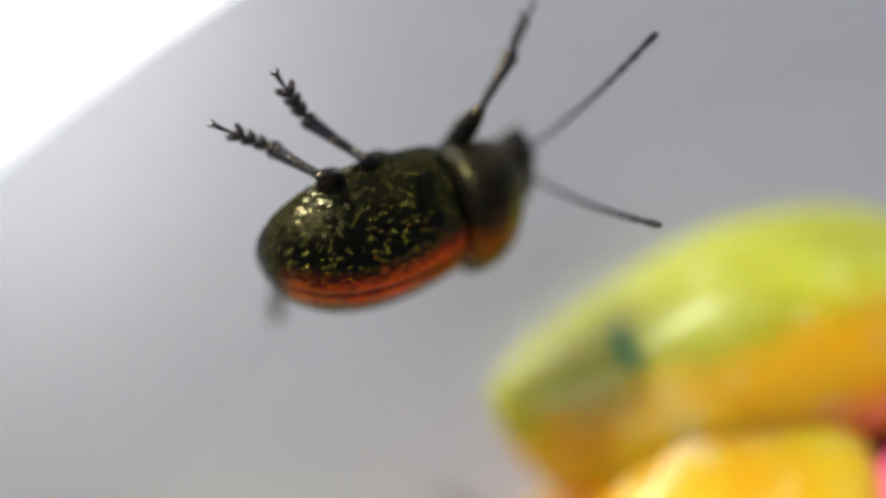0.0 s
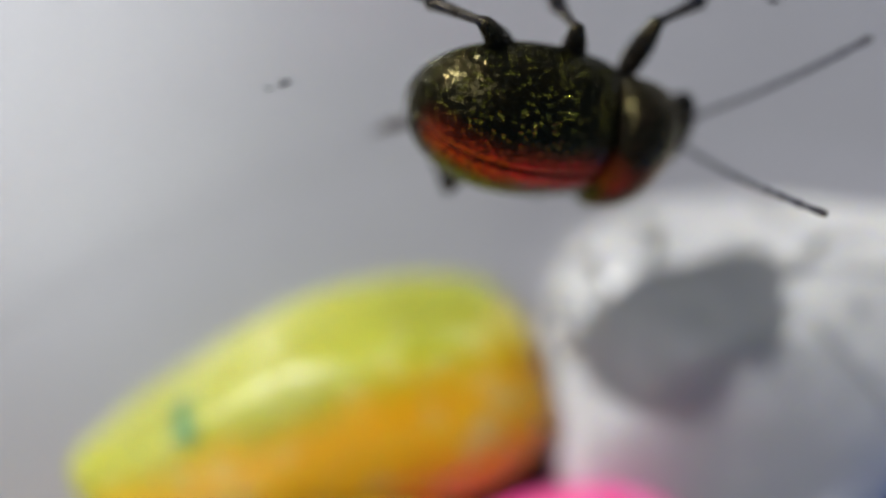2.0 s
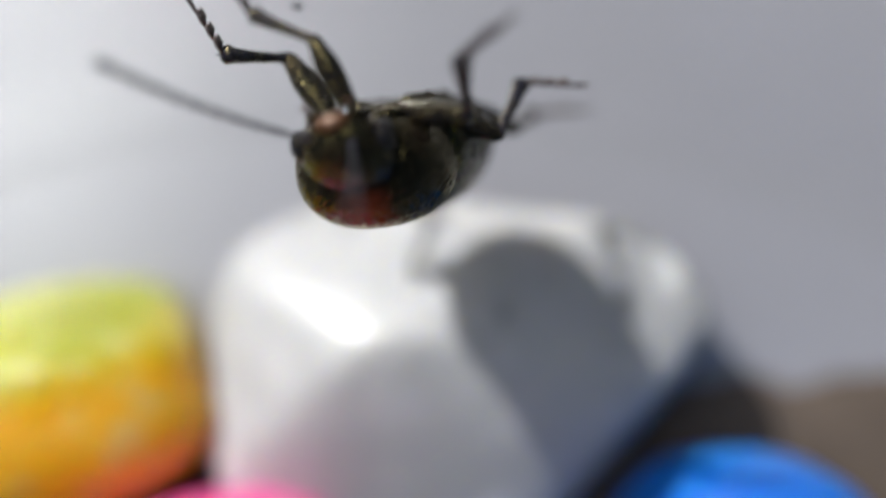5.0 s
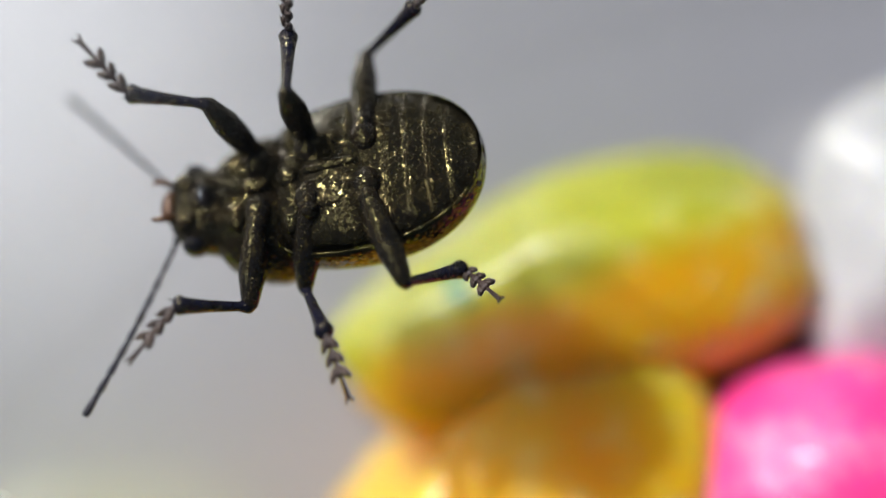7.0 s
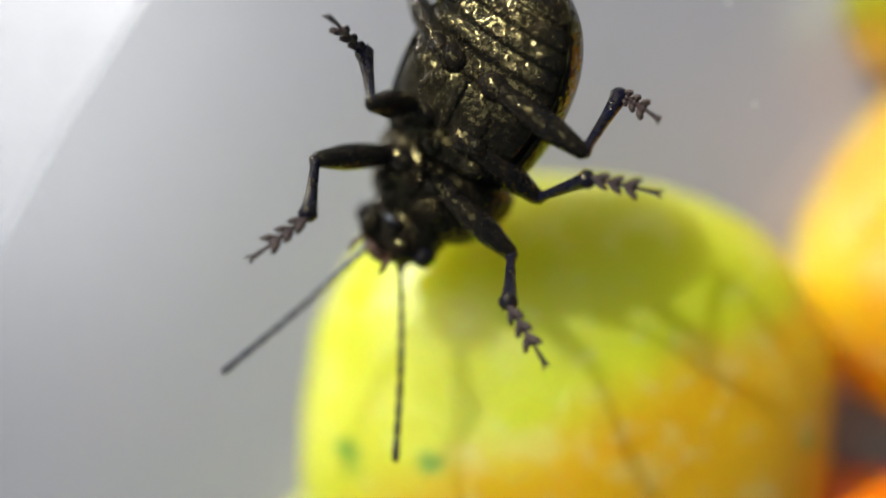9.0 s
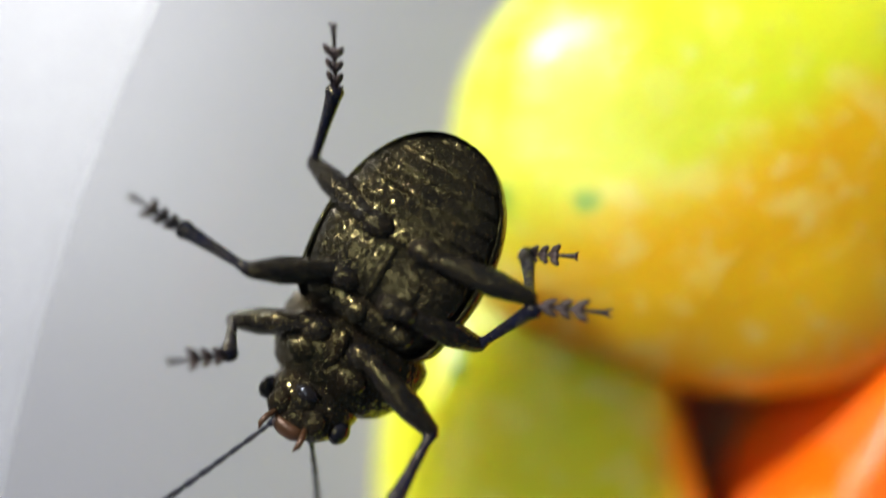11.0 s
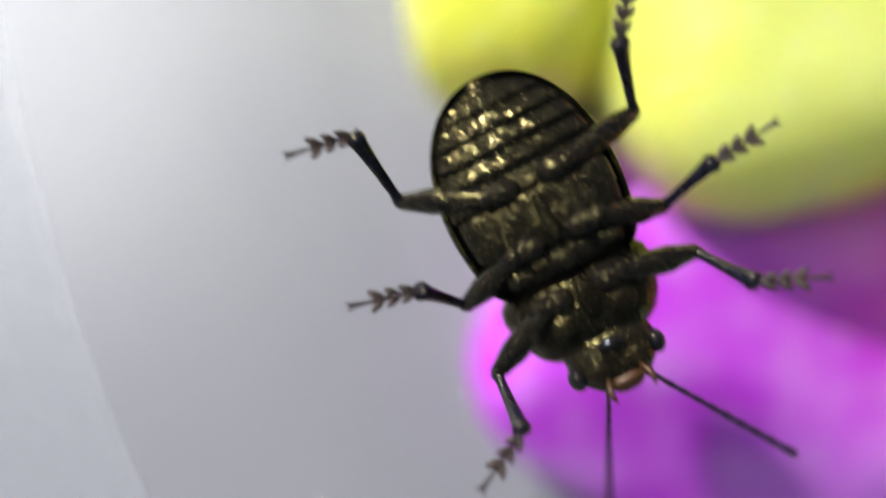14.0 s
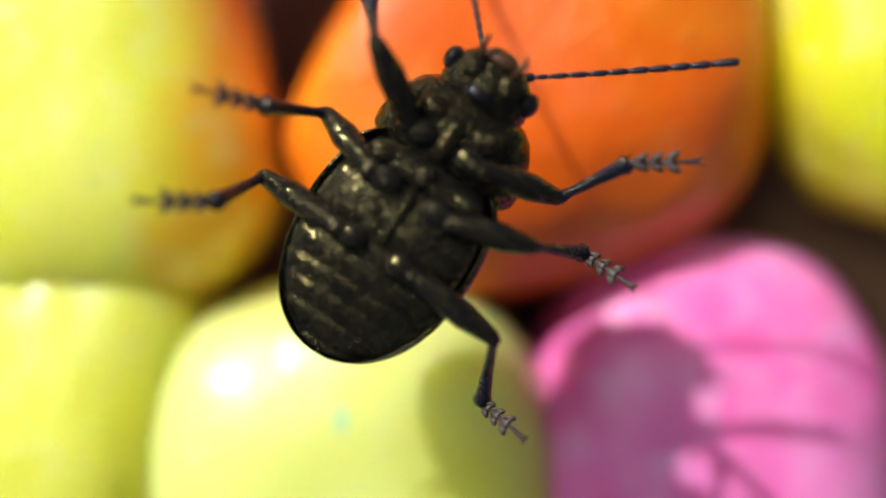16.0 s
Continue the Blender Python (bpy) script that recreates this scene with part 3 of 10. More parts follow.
def tibia(n):
    bm = bmesh.new()
    rod(bm, [(-0.12, 0, 0, 0.06), (0, 0, 0, 0.18), (0.14, 0, 0, 0.155), (0.3, 0, 0, 0.12), (n * 0.55, 0, 0.02, 0.15), (n * 0.85, 0, 0.02, 0.20), (n * 0.95, 0, 0, 0.25), (n + 0.0, 0, 0, 0.20), (n + 0.05, 0, 0, 0.08)], 12)
    for k in (-1, 1):
        rod(bm, [(n * 0.93, 0.11 * k, 0, 0.04), (n + 0.16, 0.17 * k, 0, 0.008)], 5)
    return bm


JOINTS = ((0.44, 0.19), (0.38, 0.21), (0.42, 0.25))


def tarsus(n):
    """Three heart-shaped joints, each notched behind, then the slim claw joint with two claws."""
    bm = bmesh.new()
    x = -0.04
    for ln, w in JOINTS:
        loft(bm, [(x, 0.05, 0.05, -0.05), (x + ln * 0.25, 0.075, 0.07, -0.06), (x + ln * 0.55, w * 0.62, 0.09, -0.08), (x + ln * 0.8, w * 0.72, 0.08, -0.08), (x + ln * 0.92, w * 0.4, 0.04, -0.06)], 12)
        for k in (-1, 1):
            rod(bm, [(x + ln * 0.3, 0.03 * k, 0.0, 0.05), (x + ln * 0.62, w * 0.5 * k, -0.01, 0.085), (x + ln * 0.95, w * 0.82 * k, -0.03, 0.075), (x + ln * 1.14, w * 0.98 * k, -0.05, 0.02)], 8)
            for q in (0.45, 0.65, 0.85):
                # bristly fringe at the sides of the lobe
                rod(bm, [(x + ln * q, w * q * 0.9 * k, -0.03, 0.025), (x + ln * (q + 0.2), w * (q + 0.28) * k, -0.06, 0.007)], 5)
        x += ln - 0.03
    rod(bm, [(x - 0.16, 0, 0.02, 0.04), (x + 0.1, 0, 0.03, 0.045), (n - 0.16, 0, 0.02, 0.07), (n - 0.08, 0, 0.0, 0.05)], 8)
    for k in (-1, 1):
        rod(bm, [(n - 0.14, 0.03 * k, 0.0, 0.04), (n - 0.04, 0.09 * k, 0.0, 0.03), (n + 0.03, 0.08 * k, -0.07, 0.008)], 6)
    return bm


def sole():
    """Pale bristly pads under the lobes of one foot."""
    bm = bmesh.new()
    x = -0.04
    for ln, w in JOINTS:
        for k in (-1, 1):
            ball(bm, (x + ln * 0.82, 0.62 * w * k, -0.09), (ln * 0.26, w * 0.30, 0.03), 10, 6)
            for q in range(5):
                rod(bm, [(x + ln * (0.6 + 0.1 * q), w * (0.35 + 0.12 * q) * k, -0.10, 0.02), (x + ln * (0.75 + 0.12 * q), w * (0.5 + 0.13 * q) * k, -0.14, 0.006)], 4)
        x += ln - 0.03
    return bm


legs = {}
HIPS = {"1": (1.6, 0.95, -0.62), "2": (0.15, 1.0, -0.78), "3": (-1.35, 0.95, -0.74)}
for s in "LR":
    for k in "123":
        hx, hy, hz = HIPS[k]
        bm = bmesh.new()
        ball(bm, (hx, hy * 0.72 * (1 if s == "L" else -1), hz - 0.04), (0.36, 0.48, 0.34))
        part("coxa", bm, THIGH, beetle)
        bm = bmesh.new()
        ball(bm, (hx - 0.05, hy * 1.12 * (1 if s == "L" else -1), hz - 0.12), (0.24, 0.26, 0.26))
        part("trochanter", bm, THIGH, beetle)
        f, g, h = LENGTHS[k]
        legs[s + k] = {"femur": part("femur", femur(f), THIGH, beetle), "tibia": part("tibia", tibia(g), LEG, beetle),
                       "tarsus": part("tarsus", tarsus(h), FOOT, beetle, "brownish lobed foot with claws")}
        part("sole_pad", sole(), SOLE, legs[s + k]["tarsus"], "pale bristly sole")


def motions():
    """The beetle walks up the wall and then along under the lid."""
    walk(beetle, [
        (0, at(-6.14, 2.82, 9.6, 54.78, 20, 20.58)), (0.5, at(-1.94, 4.36, 9.6, 51.06, 8.93, 14.5)), (1, at(2.09, 5.7, 9.6, 51.49, 11.9, 6.19)),
        (1.5, at(7.14, 6.51, 9.6, 43.95, 13.36, -7.09)), (2, at(11.33, 7.67, 9.6, 50.54, 19.93, -6.22)),
        (2.5, at(17.27, 7.11, 10.59, 49.86, 8.11, -6.24)), (3, at(18.43, 7.94, 9.6, 50.42, 17.16, -5.57)),
        (3.5, at(20, 7.33, 9.68, 50.26, 8.11, -3.05)), (4.1, at(20.6, 8, 9.6, 43.82, -26.71, 26.57)), (4.6, at(19.5, 8.3, 10.4, 17.22, -62.62, 77.47)),
        (5.1, at(17.3, 6.6, 10.9, -123.97, -60.05, -139.4)), (5.5, at(15.2, 4.6, 11.2, -146.43, -9.89, -125.54)),
        (5.8, at(13.91, 2.99, 11.5, -153.04, 20, -127.78)), (6, at(11.22, 2.19, 11.5, -151.55, 20, -141.14)),
        (6.5, at(4.24, 1.57, 11.5, -148.33, 15.87, -164.5)), (7, at(-2.97, 1.6, 11.5, -152.18, 13.47, -167.9)),
        (7.5, at(-7.14, -0.28, 11.5, -158.4, 11.57, -150.57)), (8, at(-12.18, -4.89, 11.5, -162.33, 14.92, -142.93)),
        (8.5, at(-15.22, -7.43, 11.5, -153.5, 20, -136.9)), (9, at(-15.98, -7.91, 11.5, -157.19, 20, -119.21)),
        (9.2, at(-17.05, -8.74, 11.5, -155.08, 20, -127.22)), (9.7, at(-18.49, -11.79, 11.71, -158.35, 15.06, -125.66)),
        (10.25, at(-20.08, -15.14, 11.95, -162.04, 9.74, -123.65)), (10.8, at(-21.66, -18.49, 12.19, -165.86, 4.56, -121.32)),
        (11.3, at(-23.1, -21.54, 12.4, -169.51, 0, -118.92)), (11.5, at(-23.32, -23.92, 12.4, -170.74, 0, -108.43)),
        (12, at(-24.36, -26.26, 11.5, -177.11, 12.95, -99.51)), (12.5, at(-23.45, -31.57, 12.4, 180, 0, -84.81)),
        (13, at(-22.44, -36.79, 12.4, 180, 0, -85.56)), (13.5, at(-21.34, -41.64, 12.4, 180, 0, -75.44)),
        (14, at(-18.25, -45.88, 12.4, 180, 0, -63.14)), (14.5, at(-18.14, -45.48, 12.4, 180, 0, -48.16)),
        (15, at(-15.38, -44.11, 12.4, 177, 0, -8.3)), (15.5, at(-10.91, -37.43, 12.4, 176, 0, 36.66)),
        (16, at(-8.06, -30.92, 12.4, 176, 0, 56.56)),
    ])
    walk(legs["L1"]["femur"], [
        (0, at(1.6, 0.95, -0.75, 0, -20.3, 79.33)), (0.12, at(1.6, 0.95, -0.75, 0, -19, 79.21)), (0.25, at(1.6, 0.95, -0.75, 0, -17.7, 79.09)),
        (0.38, at(1.6, 0.95, -0.75, 0, -16.4, 78.97)), (0.5, at(1.6, 0.95, -0.75, 0, -15.11, 78.86)), (0.75, at(1.6, 0.95, -0.75, 0, -21.19, 86.88)),
        (1, at(1.6, 0.95, -0.75, 0, -26.86, 95.56)), (1.12, at(1.6, 0.95, -0.75, 0, -21.17, 83.81)), (1.25, at(1.6, 0.95, -0.75, 0, -13.98, 71.83)),
        (1.38, at(1.6, 0.95, -0.75, 0, -6.24, 60.6)), (1.5, at(1.6, 0.95, -0.75, 0, 0.94, 50.79)), (1.67, at(1.6, 0.95, -0.75, 0, 1.51, 62.54)),
        (1.83, at(1.6, 0.95, -0.75, 0, 2.04, 74.84)), (2, at(1.6, 0.95, -0.75, 0, 2.47, 86.6)), (2.17, at(1.6, 0.95, -0.75, 0, -7.12, 91.08)),
        (2.33, at(1.6, 0.95, -0.75, 0, -17, 95.93)), (2.5, at(1.6, 0.95, -0.75, 0, -26.42, 101.12)), (2.67, at(1.6, 0.95, -0.75, 0, -18.52, 98.91)),
        (2.83, at(1.6, 0.95, -0.75, 0, -10.44, 96.86)), (3, at(1.6, 0.95, -0.75, 0, -2.51, 94.95)), (3.25, at(1.6, 0.95, -0.75, 0, -10.89, 100.08)),
        (3.5, at(1.6, 0.95, -0.75, 0, -19.18, 105.5)), (3.8, at(1.6, 0.95, -0.75, 0, -9.05, 106.96)), (4.1, at(1.6, 0.95, -0.75, 0, 1.09, 108.34)),
        (4.27, at(1.6, 0.95, -0.75, 0, 10.18, 109.58)), (4.43, at(1.6, 0.95, -0.75, 0, 19.51, 110.93)), (4.6, at(1.6, 0.95, -0.75, 0, 28.59, 112.41)),
        (4.77, at(1.6, 0.95, -0.75, 0, 38.09, 114.27)), (4.93, at(1.6, 0.95, -0.75, 0, 47.84, 116.77)), (5.1, at(1.6, 0.95, -0.75, 0, 57.24, 120.3)),
        (5.3, at(1.6, 0.95, -0.75, 0, 65.24, 125.2)), (5.5, at(1.6, 0.95, -0.75, 0, 72.94, 134.28)), (5.65, at(1.6, 0.95, -0.75, 0, 76.63, 142.79)),
        (5.8, at(1.6, 0.95, -0.75, 0, 79.84, 157.02)), (5.85, at(1.6, 0.95, -0.75, 0, 82.05, 143.94)), (5.9, at(1.6, 0.95, -0.75, 0, 83.58, 122.89)),
        (5.95, at(1.6, 0.95, -0.75, 0, 83.89, 95.06)), (6, at(1.6, 0.95, -0.75, 0, 82.82, 70.52)), (6.17, at(1.6, 0.95, -0.75, 0, 79.4, 48.59)),
        (6.33, at(1.6, 0.95, -0.75, 0, 75.19, 37.99)), (6.5, at(1.6, 0.95, -0.75, 0, 70.75, 32.14)), (6.67, at(1.6, 0.95, -0.75, 0, 74.08, 34.95)),
        (6.83, at(1.6, 0.95, -0.75, 0, 77.37, 39.22)), (7, at(1.6, 0.95, -0.75, 0, 80.54, 46.32)), (7.12, at(1.6, 0.95, -0.75, 0, 81.89, 58.93)),
        (7.25, at(1.6, 0.95, -0.75, 0, 82.73, 75.47)), (7.38, at(1.6, 0.95, -0.75, 0, 82.86, 94.29)), (7.5, at(1.6, 0.95, -0.75, 0, 82.24, 111.84)),
        (7.6, at(1.6, 0.95, -0.75, 0, 70.67, 72.19)), (7.7, at(1.6, 0.95, -0.75, 0, 50.86, 60.98)), (7.8, at(1.6, 0.95, -0.75, 0, 27.21, 56.17)),
        (7.9, at(1.6, 0.95, -0.75, 0, 6.89, 53.53)), (8, at(1.6, 0.95, -0.75, 0, -7.22, 51.87)), (8.25, at(1.6, 0.95, -0.75, 0, -7.77, 48.1)),
        (8.5, at(1.6, 0.95, -0.75, 0, -8.28, 44.32)), (8.62, at(1.6, 0.95, -0.75, 0, 7.53, 45.27)), (8.75, at(1.6, 0.95, -0.75, 0, 27.06, 46.56)),
        (8.88, at(1.6, 0.95, -0.75, 0, 46.57, 48.43)), (9, at(1.6, 0.95, -0.75, 0, 62.32, 51.34)), (9.07, at(1.6, 0.95, -0.75, 0, 68.19, 65.89)),
        (9.13, at(1.6, 0.95, -0.75, 0, 72.08, 88.71)), (9.2, at(1.6, 0.95, -0.75, 0, 72.44, 116.57)), (9.3, at(1.6, 0.95, -0.75, 0, 64.13, 84.58)),
        (9.4, at(1.6, 0.95, -0.75, 0, 46.81, 65.25)), (9.5, at(1.6, 0.95, -0.75, 0, 24.71, 54.66)), (9.6, at(1.6, 0.95, -0.75, 0, 5.31, 48.38)),
        (9.7, at(1.6, 0.95, -0.75, 0, -8.28, 44.32)), (9.84, at(1.6, 0.95, -0.75, 0, -7.74, 48.54)), (9.97, at(1.6, 0.95, -0.75, 0, -7.16, 52.78)),
        (10.11, at(1.6, 0.95, -0.75, 0, -6.54, 57.02)), (10.25, at(1.6, 0.95, -0.75, 0, -5.9, 61.2)), (10.39, at(1.6, 0.95, -0.75, 0, -6.24, 58.87)),
        (10.53, at(1.6, 0.95, -0.75, 0, -6.58, 56.54)), (10.66, at(1.6, 0.95, -0.75, 0, -6.91, 54.2)), (10.8, at(1.6, 0.95, -0.75, 0, -7.22, 51.87)),
        (10.93, at(1.6, 0.95, -0.75, 0, -11.65, 57.39)), (11.05, at(1.6, 0.95, -0.75, 0, -16.1, 63.27)),
        (11.18, at(1.6, 0.95, -0.75, 0, -20.38, 69.41)), (11.3, at(1.6, 0.95, -0.75, 0, -24.32, 75.69)),
        (11.37, at(1.6, 0.95, -0.75, 0, -18.33, 70.58)), (11.43, at(1.6, 0.95, -0.75, 0, -12.1, 65.74)), (11.5, at(1.6, 0.95, -0.75, 0, -5.9, 61.2)),
        (11.62, at(1.6, 0.95, -0.75, 0, -10.57, 66.27)), (11.75, at(1.6, 0.95, -0.75, 0, -15.31, 71.65)),
        (11.88, at(1.6, 0.95, -0.75, 0, -19.9, 77.28)), (12, at(1.6, 0.95, -0.75, 0, -24.19, 83.07)), (12.12, at(1.6, 0.95, -0.75, 0, -24, 77.04)),
        (12.25, at(1.6, 0.95, -0.75, 0, -23.57, 70.94)), (12.38, at(1.6, 0.95, -0.75, 0, -22.9, 64.88)),
        (12.5, at(1.6, 0.95, -0.75, 0, -22.03, 59.01)), (12.6, at(1.6, 0.95, -0.75, 0, -15.37, 64.27)), (12.7, at(1.6, 0.95, -0.75, 0, -8.08, 69.56)),
        (12.8, at(1.6, 0.95, -0.75, 0, -0.55, 74.79)), (12.9, at(1.6, 0.95, -0.75, 0, 6.81, 79.88)), (13, at(1.6, 0.95, -0.75, 0, 13.6, 84.75)),
        (13.1, at(1.6, 0.95, -0.75, 0, 7.42, 79.89)), (13.2, at(1.6, 0.95, -0.75, 0, 0.78, 74.87)), (13.3, at(1.6, 0.95, -0.75, 0, -6.01, 69.75)),
        (13.4, at(1.6, 0.95, -0.75, 0, -12.61, 64.61)), (13.5, at(1.6, 0.95, -0.75, 0, -18.72, 59.55)),
        (13.75, at(1.6, 0.95, -0.75, 0, -20.29, 61.07)), (14, at(1.6, 0.95, -0.75, 0, -21.84, 62.63)), (14.12, at(1.6, 0.95, -0.75, 0, -20.72, 65.69)),
        (14.25, at(1.6, 0.95, -0.75, 0, -19.53, 68.73)), (14.38, at(1.6, 0.95, -0.75, 0, -18.29, 71.72)),
        (14.5, at(1.6, 0.95, -0.75, 0, -17.02, 74.66)), (14.62, at(1.6, 0.95, -0.75, 0, -13.11, 61.25)),
        (14.75, at(1.6, 0.95, -0.75, 0, -7.81, 46.43)), (14.88, at(1.6, 0.95, -0.75, 0, -2.02, 31.99)), (15, at(1.6, 0.95, -0.75, 0, 3.15, 19.5)),
        (15.17, at(1.6, 0.95, -0.75, 0, 0.38, 31.69)), (15.33, at(1.6, 0.95, -0.75, 0, -2.55, 44.51)), (15.5, at(1.6, 0.95, -0.75, 0, -5.21, 56.75)),
        (15.67, at(1.6, 0.95, -0.75, 0, -11.99, 62.41)), (15.83, at(1.6, 0.95, -0.75, 0, -18.81, 68.51)), (16, at(1.6, 0.95, -0.75, 0, -25.25, 74.96)),
    ])
    walk(legs["L1"]["tibia"], [
        (0, at(1.98, 2.98, 0.01, 0, 31.03, 24)), (0.12, at(1.99, 2.99, -0.03, 0, 37.52, 19.81)), (0.25, at(2, 3.01, -0.08, 0, 44.05, 14.65)),
        (0.38, at(2, 3.02, -0.13, 0, 50.3, 8.23)), (0.5, at(2.01, 3.03, -0.18, 0, 55.9, 0.28)), (0.75, at(1.71, 3, 0.05, 0, 64.58, -3.6)),
        (1, at(1.41, 2.9, 0.24, 0, 73.07, -11.08)), (1.12, at(1.82, 2.99, 0.04, 0, 64.52, 10.71)), (1.25, at(2.27, 2.98, -0.22, 0, 53.32, 22.15)),
        (1.38, at(2.67, 2.86, -0.51, 0, 41.5, 28.69)), (1.5, at(2.99, 2.65, -0.79, 0, 30.49, 32.82)), (1.67, at(2.61, 2.9, -0.81, 0, 32.62, 24.12)),
        (1.83, at(2.18, 3.07, -0.83, 0, 34.14, 14.89)), (2, at(1.73, 3.14, -0.84, 0, 34.94, 5.58)), (2.17, at(1.56, 3.13, -0.48, 0, 42.87, 11.85)),
        (2.33, at(1.38, 3.04, -0.11, 0, 50.55, 20.19)), (2.5, at(1.22, 2.88, 0.23, 0, 57.24, 31.2)), (2.67, at(1.28, 3.01, -0.05, 0, 50.1, 26.07)),
        (2.83, at(1.34, 3.1, -0.35, 0, 42.65, 22.23)), (3, at(1.41, 3.14, -0.65, 0, 35.23, 19.27)), (3.25, at(1.22, 3.08, -0.33, 0, 44.75, 25.04)),
        (3.5, at(1.04, 2.95, -0.03, 0, 53.86, 33.03)), (3.8, at(0.97, 3.03, -0.4, 0, 45.83, 32.55)), (4.1, at(0.91, 3.04, -0.79, 0, 37.81, 32.19)),
        (4.27, at(0.87, 2.99, -1.14, 0, 32.46, 31.99)), (4.43, at(0.86, 2.89, -1.48, 0, 27.06, 31.81)), (4.6, at(0.86, 2.74, -1.8, 0, 21.71, 31.65)),
        (4.77, at(0.89, 2.53, -2.11, 0, 16.27, 31.5)), (4.93, at(0.94, 2.27, -2.38, 0, 10.78, 31.36)), (5.1, at(1, 1.98, -2.6, 0, 5.34, 31.22)),
        (5.3, at(1.07, 1.7, -2.75, 0, -0.49, 31.07)), (5.5, at(1.15, 1.41, -2.85, 0, -6.31, 30.93)), (5.65, at(1.19, 1.26, -2.89, 0, -10.05, 30.83)),
        (5.8, at(1.24, 1.1, -2.92, 0, -13.79, 30.73)), (5.85, at(1.35, 1.13, -2.93, 0, 2.21, 29.28)), (5.9, at(1.47, 1.16, -2.94, 0, 22.16, 27.4)),
        (5.95, at(1.58, 1.18, -2.94, 0, 42.09, 24.86)), (6, at(1.69, 1.21, -2.93, 0, 57.99, 21.27)), (6.17, at(1.87, 1.25, -2.91, 0, 52.74, 17.37)),
        (6.33, at(2.04, 1.3, -2.88, 0, 47.33, 14.28)), (6.5, at(2.21, 1.34, -2.83, 0, 41.91, 11.8)), (6.67, at(2.09, 1.3, -2.87, 0, 40.4, 8.03)),
        (6.83, at(1.97, 1.25, -2.9, 0, 38.77, 4.43)), (7, at(1.85, 1.21, -2.92, 0, 37.05, 1.01)), (7.12, at(1.76, 1.22, -2.93, 0, 35.25, 15.48)),
        (7.25, at(1.67, 1.22, -2.93, 0, 31.4, 30.41)), (7.38, at(1.58, 1.22, -2.93, 0, 25.97, 43.94)), (7.5, at(1.49, 1.23, -2.93, 0, 20.06, 55.07)),
        (7.6, at(1.82, 1.64, -2.83, 0, 32.32, 46.47)), (7.7, at(2.27, 2.16, -2.46, 0, 50.04, 26.36)), (7.8, at(2.69, 2.58, -1.76, 0, 61.65, -21.98)),
        (7.9, at(2.9, 2.71, -1.01, 0, 54.46, -64.52)), (8, at(2.95, 2.67, -0.47, 0, 44.76, -81.23)), (8.25, at(3.06, 2.57, -0.45, 0, 53.56, -81.24)),
        (8.5, at(3.16, 2.47, -0.43, 0, 62.35, -81.26)), (8.62, at(3.13, 2.5, -1.04, 0, 57.32, -72.39)),
        (8.75, at(2.95, 2.37, -1.75, 0, 51.65, -65.57)), (8.88, at(2.6, 2.08, -2.35, 0, 45.67, -60.31)), (9, at(2.24, 1.75, -2.7, 0, 39.68, -56.19)),
        (9.07, at(1.93, 1.7, -2.79, 0, 43.6, -41.87)), (9.13, at(1.62, 1.63, -2.84, 0, 45.57, -25.42)), (9.2, at(1.3, 1.54, -2.85, 0, 45.15, -9.21)),
        (9.3, at(1.69, 1.91, -2.73, 0, 51.16, -17.68)), (9.4, at(2.23, 2.32, -2.35, 0, 56.72, -29.39)), (9.5, at(2.76, 2.58, -1.67, 0, 60.92, -44.96)),
        (9.6, at(3.05, 2.59, -0.95, 0, 62.87, -63.33)), (9.7, at(3.16, 2.47, -0.43, 0, 62.35, -81.26)),
        (9.84, at(3.04, 2.58, -0.45, 0, 59.15, -60.28)), (9.97, at(2.92, 2.69, -0.48, 0, 52.7, -43.06)),
        (10.11, at(2.79, 2.78, -0.5, 0, 44.44, -30.77)), (10.25, at(2.65, 2.87, -0.52, 0, 35.93, -22.3)),
        (10.39, at(2.73, 2.82, -0.51, 0, 40.74, -34.58)), (10.53, at(2.81, 2.77, -0.5, 0, 44.27, -49.65)),
        (10.66, at(2.88, 2.72, -0.49, 0, 45.62, -66.01)), (10.8, at(2.95, 2.67, -0.47, 0, 44.76, -81.23)),
        (10.93, at(2.76, 2.76, -0.31, 0, 53.57, -70.36)), (11.05, at(2.55, 2.84, -0.14, 0, 61.49, -52.53)),
        (11.18, at(2.33, 2.88, 0.02, 0, 65.81, -26.19)), (11.3, at(2.1, 2.89, 0.16, 0, 64.92, 1.05)), (11.37, at(2.29, 2.92, -0.06, 0, 55.91, -10.35)),
        (11.43, at(2.48, 2.91, -0.29, 0, 45.89, -17.52)), (11.5, at(2.65, 2.87, -0.52, 0, 35.93, -22.3)),
        (11.62, at(2.47, 2.93, -0.35, 0, 50.9, -16.25)), (11.75, at(2.27, 2.96, -0.17, 0, 68.27, 0.02)), (11.88, at(2.06, 2.97, 0, 0, 78.44, 61.91)),
        (12, at(1.84, 2.94, 0.15, 0, 70.25, 114.52)), (12.12, at(2.05, 2.91, 0.14, 0, 75.59, 71.13)), (12.25, at(2.26, 2.86, 0.13, 0, 69.22, 22.81)),
        (12.38, at(2.46, 2.78, 0.11, 0, 56.56, 3.1)), (12.5, at(2.65, 2.7, 0.08, 0, 44.22, -5.32)), (12.6, at(2.52, 2.86, -0.17, 0, 30.17, -5.23)),
        (12.7, at(2.36, 2.99, -0.44, 0, 3.66, -5.11)), (12.8, at(2.18, 3.07, -0.73, 0, -33.07, -4.96)), (12.9, at(1.98, 3.1, -1.01, 0, -59.59, -4.72)),
